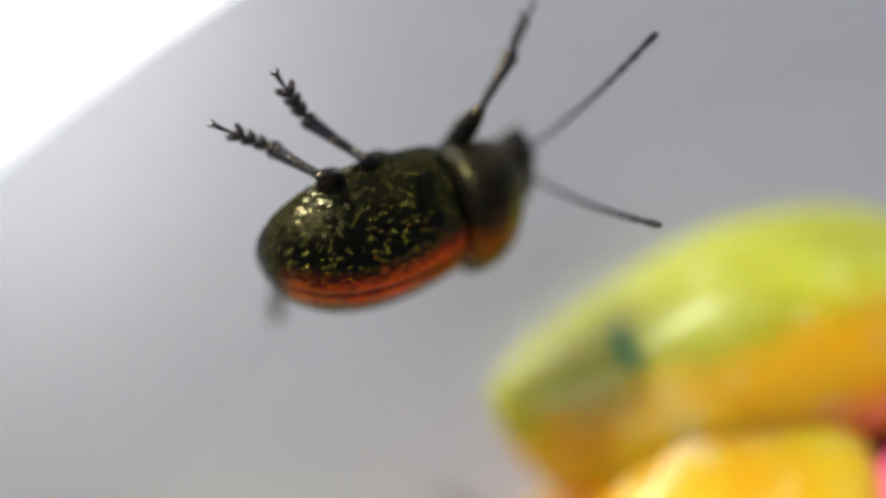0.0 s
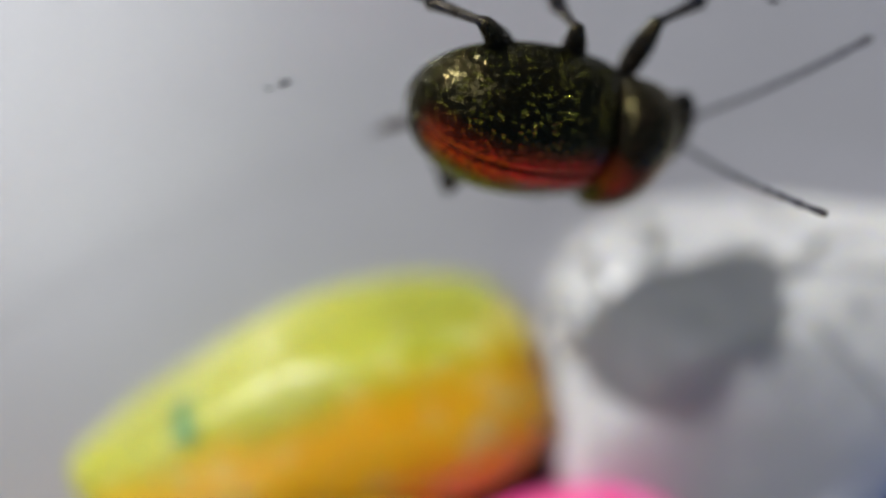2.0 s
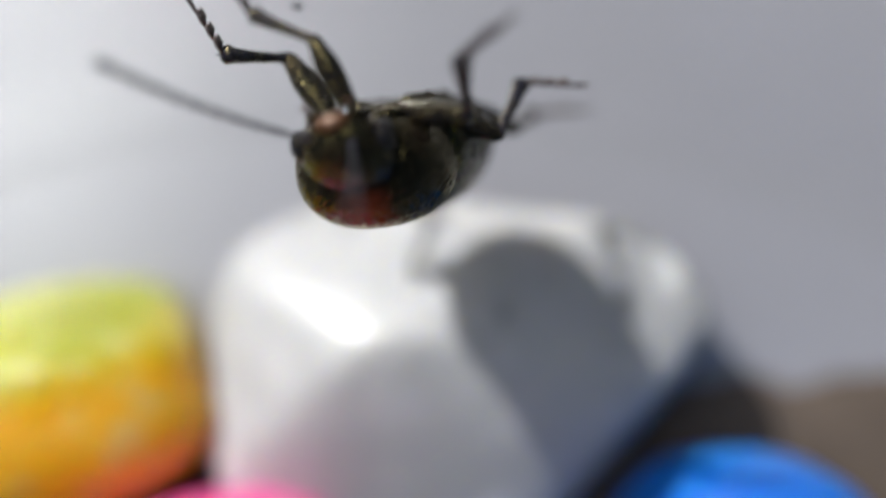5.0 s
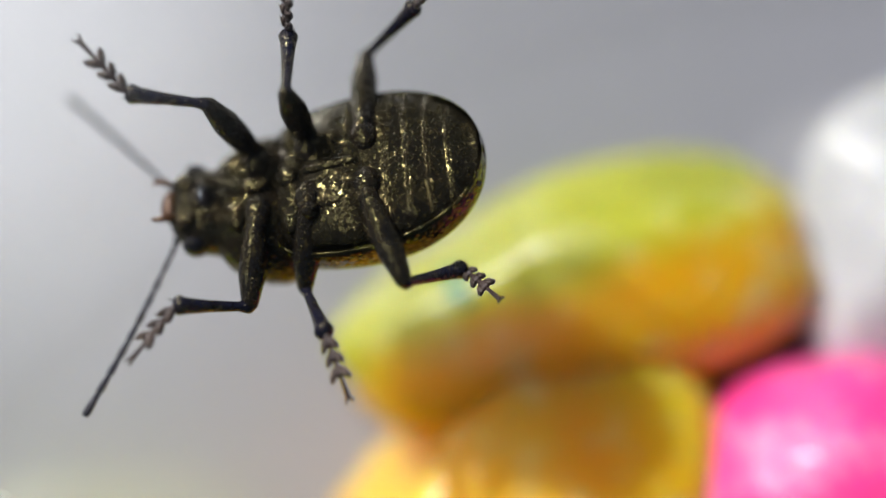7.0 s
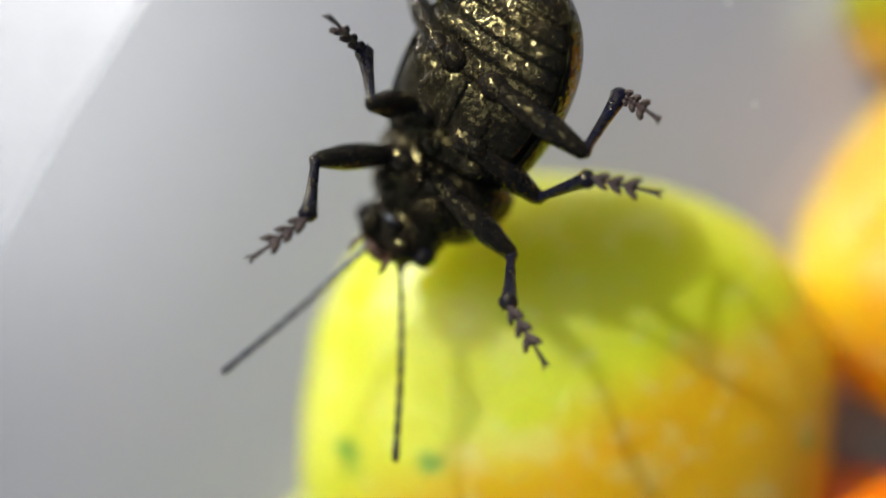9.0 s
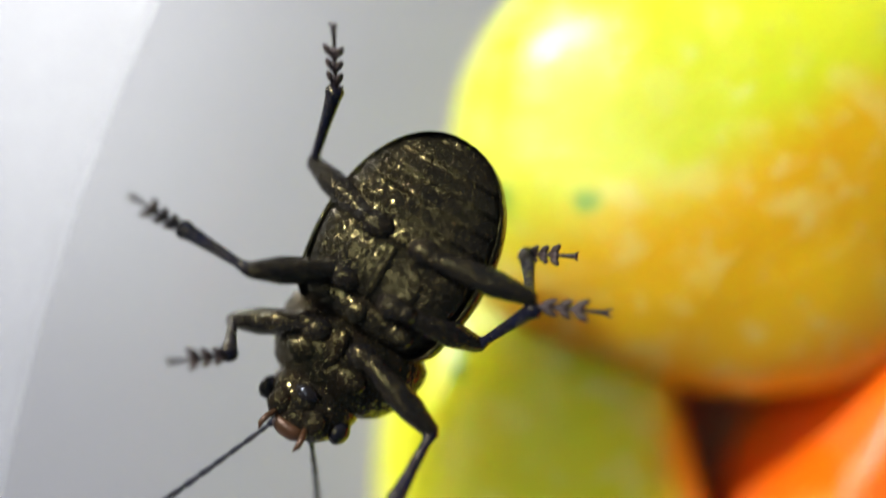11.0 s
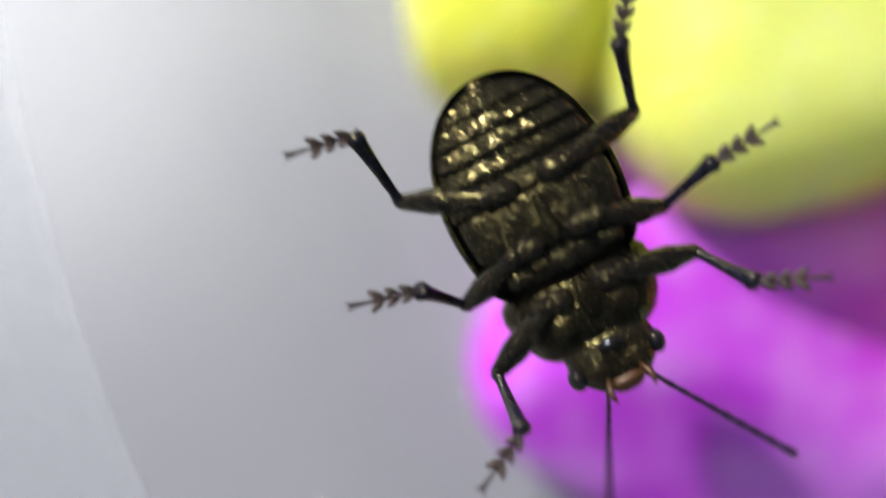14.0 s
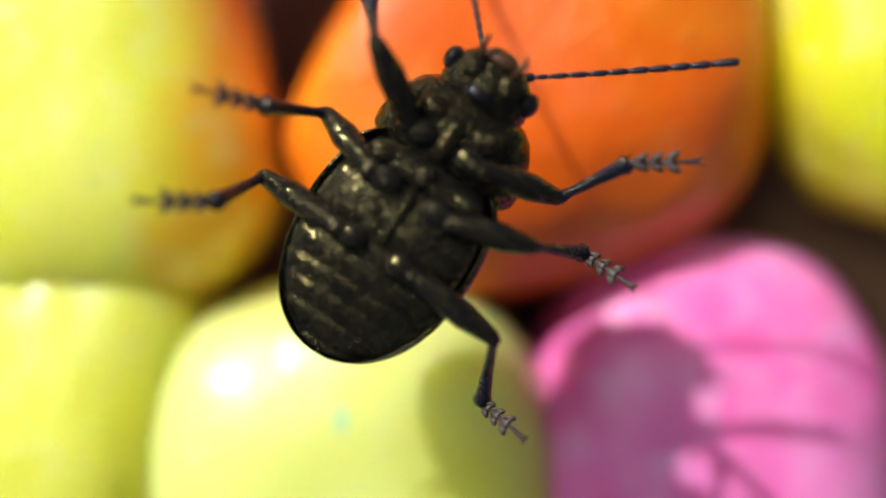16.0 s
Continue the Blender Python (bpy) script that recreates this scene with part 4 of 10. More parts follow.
        (13, at(1.8, 3.08, -1.27, 0, -73.64, -4.35)), (13.1, at(1.98, 3.1, -1.03, 0, -59.59, -11.14)), (13.2, at(2.17, 3.07, -0.78, 0, -34.2, -15.18)),
        (13.3, at(2.36, 3, -0.52, 0, -0.29, -17.83)), (13.4, at(2.52, 2.89, -0.27, 0, 25.17, -19.7)), (13.5, at(2.66, 2.75, -0.04, 0, 39.4, -21.08)),
        (13.75, at(2.6, 2.76, 0.01, 0, 42.31, -9.42)), (14, at(2.54, 2.76, 0.07, 0, 43.94, 3.09)), (14.12, at(2.45, 2.83, 0.03, 0, 45.84, 19.13)),
        (14.25, at(2.35, 2.88, -0.01, 0, 45.23, 37.16)), (14.38, at(2.26, 2.93, -0.06, 0, 41.94, 54.02)),
        (14.5, at(2.16, 2.98, -0.11, 0, 37.02, 67.51)), (14.62, at(2.63, 2.83, -0.25, 0, 32.49, 50.52)),
        (14.75, at(3.1, 2.53, -0.45, 0, 24.54, 32.92)), (14.88, at(3.46, 2.11, -0.67, 0, 14.82, 17.62)), (15, at(3.67, 1.68, -0.87, 0, 5.88, 5.82)),
        (15.17, at(3.47, 2.11, -0.76, 0, 5.3, 7.59)), (15.33, at(3.17, 2.49, -0.65, 0, 4.72, 9.35)), (15.5, at(2.8, 2.78, -0.55, 0, 4.14, 11.12)),
        (15.67, at(2.6, 2.86, -0.29, 0, 8.99, 17.63)), (15.83, at(2.36, 2.89, -0.04, 0, 13.82, 24.45)), (16, at(2.12, 2.87, 0.19, 0, 18.36, 31.42)),
    ])
    walk(legs["L1"]["tarsus"], [
        (0, at(3.47, 3.64, -0.97, 0, 37.05, 26.07)), (0.12, at(3.41, 3.5, -1.19, 0, 32.68, 39.8)), (0.25, at(3.32, 3.35, -1.4, 0, 26.28, 53.32)),
        (0.38, at(3.2, 3.2, -1.59, 0, 18.75, 65.32)), (0.5, at(3.08, 3.04, -1.75, 0, 11.36, 75.21)), (0.75, at(2.53, 2.95, -1.67, 0, 16.48, 79.59)),
        (1, at(1.95, 2.8, -1.57, 0, 21.51, 84.22)), (1.12, at(2.62, 3.14, -1.67, 0, 18.93, 78.22)), (1.25, at(3.32, 3.41, -1.74, 0, 16.09, 72.27)),
        (1.38, at(3.92, 3.54, -1.77, 0, 13.09, 66.5)), (1.5, at(4.37, 3.54, -1.75, 0, 10.05, 61)), (1.67, at(4.07, 3.56, -1.83, 0, 7.74, 64.98)),
        (1.83, at(3.69, 3.48, -1.89, 0, 5.39, 68.94)), (2, at(3.28, 3.3, -1.93, 0, 3.02, 72.85)), (2.17, at(2.92, 3.42, -1.77, 0, 14.14, 71)),
        (2.33, at(2.52, 3.46, -1.57, 0, 25.69, 68.86)), (2.5, at(2.1, 3.42, -1.37, 0, 36.75, 66.37)), (2.67, at(2.37, 3.55, -1.51, 0, 27.63, 69.46)),
        (2.83, at(2.64, 3.63, -1.64, 0, 18.19, 72.15)), (3, at(2.88, 3.65, -1.75, 0, 8.98, 74.49)), (3.25, at(2.44, 3.65, -1.67, 0, 13.55, 72.41)),
        (3.5, at(1.98, 3.56, -1.56, 0, 18.1, 70.26)), (3.8, at(2.08, 3.74, -1.77, 0, 26.58, 70.08)), (4.1, at(2.18, 3.84, -1.96, 0, 35.07, 69.88)),
        (4.27, at(2.23, 3.84, -2.16, 0, 40.91, 69.71)), (4.43, at(2.3, 3.78, -2.35, 0, 46.81, 69.51)), (4.6, at(2.37, 3.66, -2.51, 0, 52.65, 69.26)),
        (4.77, at(2.44, 3.48, -2.64, 0, 58.61, 68.92)), (4.93, at(2.53, 3.24, -2.74, 0, 64.62, 68.45)), (5.1, at(2.62, 2.96, -2.78, 0, 70.57, 67.71)),
        (5.3, at(2.7, 2.68, -2.73, 0, 76.81, 66.25)), (5.5, at(2.77, 2.38, -2.64, 0, 83.02, 62.26)), (5.65, at(2.8, 2.22, -2.56, 0, 86.83, 51.9)),
        (5.8, at(2.83, 2.04, -2.46, 0, 88.64, -61.09)), (5.85, at(3.01, 2.06, -3, 0, 79.2, 65.98)), (5.9, at(3.03, 1.97, -3.65, 0, 66.38, 68.96)),
        (5.95, at(2.86, 1.78, -4.21, 0, 53.54, 69.9)), (6, at(2.63, 1.57, -4.54, 0, 41.87, 70.36)), (6.17, at(2.97, 1.6, -4.42, 0, 49.28, 69.07)),
        (6.33, at(3.29, 1.61, -4.27, 0, 56.8, 67.29)), (6.5, at(3.6, 1.62, -4.1, 0, 64.16, 64.67)), (6.67, at(3.53, 1.5, -4.1, 0, 55.82, 60.3)),
        (6.83, at(3.45, 1.37, -4.09, 0, 47.18, 57.44)), (7, at(3.37, 1.24, -4.06, 0, 38.69, 55.42)), (7.12, at(3.26, 1.63, -4.02, 0, 40.36, 59.37)),
        (7.25, at(3.07, 2.04, -3.92, 0, 41.89, 63.55)), (7.38, at(2.81, 2.41, -3.76, 0, 43.26, 67.91)), (7.5, at(2.51, 2.69, -3.58, 0, 44.45, 72.43)),
        (7.6, at(2.93, 2.81, -3.84, 0, 51.88, 68.69)), (7.7, at(3.37, 2.71, -3.91, 0, 59.6, 63.05)), (7.8, at(3.53, 2.24, -3.43, 0, 67.09, 53.9)),
        (7.9, at(3.37, 1.71, -2.56, 0, 73.5, 37.8)), (8, at(3.15, 1.33, -1.81, 0, 77.35, 10.2)), (8.25, at(3.23, 1.46, -1.98, 0, 82.33, -12.38)),
        (8.5, at(3.29, 1.6, -2.12, 0, 83.96, -65.49)), (8.62, at(3.45, 1.52, -2.64, 0, 75.25, -5.23)), (8.75, at(3.43, 1.3, -3.24, 0, 61.42, 7.18)),
        (8.88, at(3.26, 0.93, -3.71, 0, 47.16, 11.79)), (9, at(3.05, 0.53, -3.91, 0, 34.44, 14.17)), (9.07, at(2.96, 0.78, -4.1, 0, 36.84, 23.46)),
        (9.13, at(2.82, 1.06, -4.2, 0, 38.51, 33.45)), (9.2, at(2.63, 1.33, -4.19, 0, 39.29, 43.58)), (9.3, at(2.83, 1.54, -4.21, 0, 49.03, 41.72)),
        (9.4, at(3.14, 1.81, -3.94, 0, 59.81, 38.54)), (9.5, at(3.41, 1.93, -3.33, 0, 70.85, 31.92)), (9.6, at(3.44, 1.81, -2.64, 0, 80.76, 11.59)),
        (9.7, at(3.29, 1.6, -2.12, 0, 83.96, -65.49)), (9.84, at(3.53, 1.74, -2.08, 0, 73.64, 20.26)), (9.97, at(3.76, 1.9, -1.99, 0, 52.2, 33)),
        (10.11, at(3.96, 2.09, -1.83, 0, 30.3, 37.12)), (10.25, at(4.08, 2.28, -1.64, 0, 13.42, 39.13)),
        (10.39, at(3.92, 2.01, -1.75, 0, 28.25, 37.18)), (10.53, at(3.69, 1.74, -1.82, 0, 45.93, 33.93)),
        (10.66, at(3.42, 1.51, -1.84, 0, 63.43, 27.53)), (10.8, at(3.15, 1.33, -1.81, 0, 77.35, 10.2)), (10.93, at(3.14, 1.7, -1.83, 0, 66.8, 38.7)),
        (11.05, at(3.1, 2.12, -1.81, 0, 52.47, 49.98)), (11.18, at(3.02, 2.54, -1.72, 0, 37.6, 55.57)), (11.3, at(2.9, 2.91, -1.56, 0, 24.46, 58.84)),
        (11.37, at(3.34, 2.73, -1.63, 0, 21.04, 52)), (11.43, at(3.75, 2.51, -1.65, 0, 17.31, 45.38)), (11.5, at(4.08, 2.28, -1.64, 0, 13.42, 39.13)),
        (11.62, at(3.62, 2.59, -1.82, 0, 22.19, 49.69)), (11.75, at(2.97, 2.96, -1.93, 0, 31.24, 63.41)),
        (11.88, at(2.23, 3.3, -1.86, 0, 38.55, 79.72)), (12, at(1.58, 3.53, -1.64, 0, 42.77, 96.42)), (12.12, at(2.2, 3.36, -1.7, 0, 36.7, 80.61)),
        (12.25, at(2.88, 3.12, -1.65, 0, 27.62, 65.64)), (12.38, at(3.51, 2.84, -1.48, 0, 17.19, 53.12)),
        (12.5, at(4.01, 2.57, -1.25, 0, 7.53, 43.38)), (12.6, at(4.16, 2.71, -1.12, 0, 15.97, 45.75)), (12.7, at(4.25, 2.82, -0.56, 0, 25.09, 48.56)),
        (12.8, at(3.76, 2.94, 0.31, 0, 34.41, 51.94)), (12.9, at(2.94, 3.02, 0.63, 0, 43.36, 56.03)), (13, at(2.33, 3.04, 0.56, 0, 51.44, 61.02)),
        (13.1, at(2.93, 2.91, 0.6, 0, 43.51, 55.75)), (13.2, at(3.69, 2.66, 0.29, 0, 34.72, 51.43)), (13.3, at(4.17, 2.42, -0.51, 0, 25.54, 47.86)),
        (13.4, at(4.14, 2.31, -1.08, 0, 16.55, 44.89)), (13.5, at(4.03, 2.22, -1.25, 0, 8.21, 42.38)), (13.75, at(3.98, 2.53, -1.27, 0, 8.1, 52.94)),
        (14, at(3.91, 2.84, -1.25, 0, 7.73, 63.49)), (14.12, at(3.7, 3.26, -1.33, 0, 7.6, 65.75)), (14.25, at(3.42, 3.69, -1.36, 0, 7.46, 68.01)),
        (14.38, at(3.09, 4.08, -1.33, 0, 7.3, 70.28)), (14.5, at(2.74, 4.38, -1.25, 0, 7.14, 72.53)), (14.62, at(3.65, 4.07, -1.27, 0, 6.38, 65.69)),
        (14.75, at(4.55, 3.47, -1.24, 0, 5.5, 58.67)), (14.88, at(5.22, 2.67, -1.16, 0, 4.54, 51.67)), (15, at(5.55, 1.87, -1.07, 0, 3.54, 44.89)),
        (15.17, at(5.35, 2.36, -0.94, 0, 2.17, 50.08)), (15.33, at(5.04, 2.8, -0.81, 0, 0.77, 55.3)), (15.5, at(4.66, 3.15, -0.69, 0, -0.63, 60.47)),
        (15.67, at(4.39, 3.43, -0.59, 0, -1.41, 58.74)), (15.83, at(4.04, 3.65, -0.49, 0, -2.18, 57.01)), (16, at(3.66, 3.81, -0.41, 0, -2.95, 55.27)),
    ])
    walk(legs["L2"]["femur"], [
        (0, at(0.15, 1, -0.88, 0, -22.25, 131.53)), (0.12, at(0.15, 1, -0.88, 0, -22.8, 122.74)), (0.25, at(0.15, 1, -0.88, 0, -22.86, 113.52)),
        (0.38, at(0.15, 1, -0.88, 0, -22.39, 104.33)), (0.5, at(0.15, 1, -0.88, 0, -21.46, 95.61)), (0.62, at(0.15, 1, -0.88, 0, -21.75, 94.85)),
        (0.75, at(0.15, 1, -0.88, 0, -22.04, 94.09)), (0.88, at(0.15, 1, -0.88, 0, -22.33, 93.32)), (1, at(0.15, 1, -0.88, 0, -22.61, 92.55)),
        (1.17, at(0.15, 1, -0.88, 0, -20.6, 98.03)), (1.33, at(0.15, 1, -0.88, 0, -18.4, 103.42)), (1.5, at(0.15, 1, -0.88, 0, -16.07, 108.62)),
        (1.75, at(0.15, 1, -0.88, 0, -15.9, 110.05)), (2, at(0.15, 1, -0.88, 0, -15.73, 111.49)), (2.17, at(0.15, 1, -0.88, 0, -18.51, 103.42)),
        (2.33, at(0.15, 1, -0.88, 0, -20.98, 94.92)), (2.5, at(0.15, 1, -0.88, 0, -22.99, 86.35)), (2.67, at(0.15, 1, -0.88, 0, -20.41, 97.6)),
        (2.83, at(0.15, 1, -0.88, 0, -17.01, 108.84)), (3, at(0.15, 1, -0.88, 0, -13.17, 119.27)), (3.17, at(0.15, 1, -0.88, 0, -17.28, 113.16)),
        (3.33, at(0.15, 1, -0.88, 0, -21.26, 106.68)), (3.5, at(0.15, 1, -0.88, 0, -24.92, 99.96)), (3.8, at(0.15, 1, -0.88, 0, -15.23, 99.44)),
        (4.1, at(0.15, 1, -0.88, 0, -5.54, 98.97)), (4.27, at(0.15, 1, -0.88, 0, 7.5, 98.36)), (4.43, at(0.15, 1, -0.88, 0, 21.29, 97.67)),
        (4.6, at(0.15, 1, -0.88, 0, 34.33, 96.88)), (4.77, at(0.15, 1, -0.88, 0, 48.83, 95.65)), (4.93, at(0.15, 1, -0.88, 0, 64.36, 93.13)),
        (5.1, at(0.15, 1, -0.88, 0, 78.7, 85.19)), (5.3, at(0.15, 1, -0.88, 0, 86.61, 46.71)), (5.5, at(0.15, 1, -0.88, 0, 82.69, -59.94)),
        (5.65, at(0.15, 1, -0.88, 0, 79.19, -67.12)), (5.8, at(0.15, 1, -0.88, 0, 75.62, -70.79)), (5.84, at(0.15, 1, -0.88, 0, 78.08, -5.42)),
        (5.88, at(0.15, 1, -0.88, 0, 57.84, 42.66)), (5.92, at(0.15, 1, -0.88, 0, 24.85, 55.38)), (5.96, at(0.15, 1, -0.88, 0, -0.26, 60.55)),
        (6, at(0.15, 1, -0.88, 0, -14.27, 63.31)), (6.25, at(0.15, 1, -0.88, 0, -12.41, 68.93)), (6.5, at(0.15, 1, -0.88, 0, -10.44, 74.47)),
        (6.6, at(0.15, 1, -0.88, 0, 3.86, 76.77)), (6.7, at(0.15, 1, -0.88, 0, 26.93, 80.8)), (6.8, at(0.15, 1, -0.88, 0, 55.42, 89.55)),
        (6.9, at(0.15, 1, -0.88, 0, 76.45, 117.63)), (7, at(0.15, 1, -0.88, 0, 79.94, -168.01)), (7.1, at(0.15, 1, -0.88, 0, 79.82, 101.09)),
        (7.2, at(0.15, 1, -0.88, 0, 57.19, 68.09)), (7.3, at(0.15, 1, -0.88, 0, 25.37, 60.29)), (7.4, at(0.15, 1, -0.88, 0, 0.74, 56.98)),
        (7.5, at(0.15, 1, -0.88, 0, -13.53, 55.16)), (7.6, at(0.15, 1, -0.88, 0, 0.02, 54.6)), (7.7, at(0.15, 1, -0.88, 0, 17.99, 53.86)),
        (7.8, at(0.15, 1, -0.88, 0, 38.12, 52.79)), (7.9, at(0.15, 1, -0.88, 0, 56.08, 51.17)), (8, at(0.15, 1, -0.88, 0, 69.58, 48.39)),
        (8.12, at(0.15, 1, -0.88, 0, 75.97, 48.7)), (8.25, at(0.15, 1, -0.88, 0, 82.53, 49.57)), (8.38, at(0.15, 1, -0.88, 0, 89.06, 62.44)),
        (8.5, at(0.15, 1, -0.88, 0, 84.51, -134.74)), (8.75, at(0.15, 1, -0.88, 0, 85.97, -123.87)), (9, at(0.15, 1, -0.88, 0, 87.13, -102.79)),
        (9.1, at(0.15, 1, -0.88, 0, 83.6, 163.85)), (9.2, at(0.15, 1, -0.88, 0, 76.73, 151.26)), (9.37, at(0.15, 1, -0.88, 0, 80.46, 161.98)),
        (9.53, at(0.15, 1, -0.88, 0, 83.52, -175.67)), (9.7, at(0.15, 1, -0.88, 0, 84.51, -134.74)), (9.81, at(0.15, 1, -0.88, 0, 77.9, 120.86)),
        (9.92, at(0.15, 1, -0.88, 0, 55.85, 106.14)), (10.03, at(0.15, 1, -0.88, 0, 28.32, 101.95)), (10.14, at(0.15, 1, -0.88, 0, 5.77, 99.99)),
        (10.25, at(0.15, 1, -0.88, 0, -8.65, 98.86)), (10.36, at(0.15, 1, -0.88, 0, 4.58, 95.17)), (10.47, at(0.15, 1, -0.88, 0, 22.4, 89.89)),
        (10.58, at(0.15, 1, -0.88, 0, 42.25, 81.88)), (10.69, at(0.15, 1, -0.88, 0, 58.98, 69.02)), (10.8, at(0.15, 1, -0.88, 0, 69.58, 48.39)),
        (10.9, at(0.15, 1, -0.88, 0, 55.34, 53.58)), (11, at(0.15, 1, -0.88, 0, 33.3, 56.85)), (11.1, at(0.15, 1, -0.88, 0, 6.57, 59.09)),
        (11.2, at(0.15, 1, -0.88, 0, -15.53, 60.72)), (11.3, at(0.15, 1, -0.88, 0, -29.92, 61.95)), (11.37, at(0.15, 1, -0.88, 0, -23.88, 75.19)),
        (11.43, at(0.15, 1, -0.88, 0, -16.38, 87.83)), (11.5, at(0.15, 1, -0.88, 0, -8.65, 98.86)), (11.67, at(0.15, 1, -0.88, 0, -16.4, 89.88)),
        (11.83, at(0.15, 1, -0.88, 0, -24.04, 79.72)), (12, at(0.15, 1, -0.88, 0, -30.67, 68.86)), (12.17, at(0.15, 1, -0.88, 0, -27.51, 77.45)),
        (12.33, at(0.15, 1, -0.88, 0, -23.77, 85.7)), (12.5, at(0.15, 1, -0.88, 0, -19.71, 93.3)), (12.67, at(0.15, 1, -0.88, 0, -24.77, 85.06)),
        (12.83, at(0.15, 1, -0.88, 0, -29.47, 75.91)), (13, at(0.15, 1, -0.88, 0, -33.39, 66.2)), (13.17, at(0.15, 1, -0.88, 0, -31.18, 75.8)),
        (13.33, at(0.15, 1, -0.88, 0, -28.23, 85.09)), (13.5, at(0.15, 1, -0.88, 0, -24.78, 93.64)), (13.75, at(0.15, 1, -0.88, 0, -29.2, 83.25)),
        (14, at(0.15, 1, -0.88, 0, -32.75, 72.03)), (14.17, at(0.15, 1, -0.88, 0, -34.2, 66.97)), (14.33, at(0.15, 1, -0.88, 0, -35.45, 61.72)),
        (14.5, at(0.15, 1, -0.88, 0, -36.46, 56.35)), (14.67, at(0.15, 1, -0.88, 0, -36.42, 61.69)), (14.83, at(0.15, 1, -0.88, 0, -36.15, 67.03)),
        (15, at(0.15, 1, -0.88, 0, -35.65, 72.29)), (15.1, at(0.15, 1, -0.88, 0, -29.23, 71.41)), (15.2, at(0.15, 1, -0.88, 0, -22.53, 70.61)),
        (15.3, at(0.15, 1, -0.88, 0, -15.73, 69.87)), (15.4, at(0.15, 1, -0.88, 0, -9.03, 69.18)), (15.5, at(0.15, 1, -0.88, 0, -2.59, 68.55)),
        (15.67, at(0.15, 1, -0.88, 0, -3.39, 70.16)), (15.83, at(0.15, 1, -0.88, 0, -4.18, 71.77)), (16, at(0.15, 1, -0.88, 0, -4.97, 73.38)),
    ])
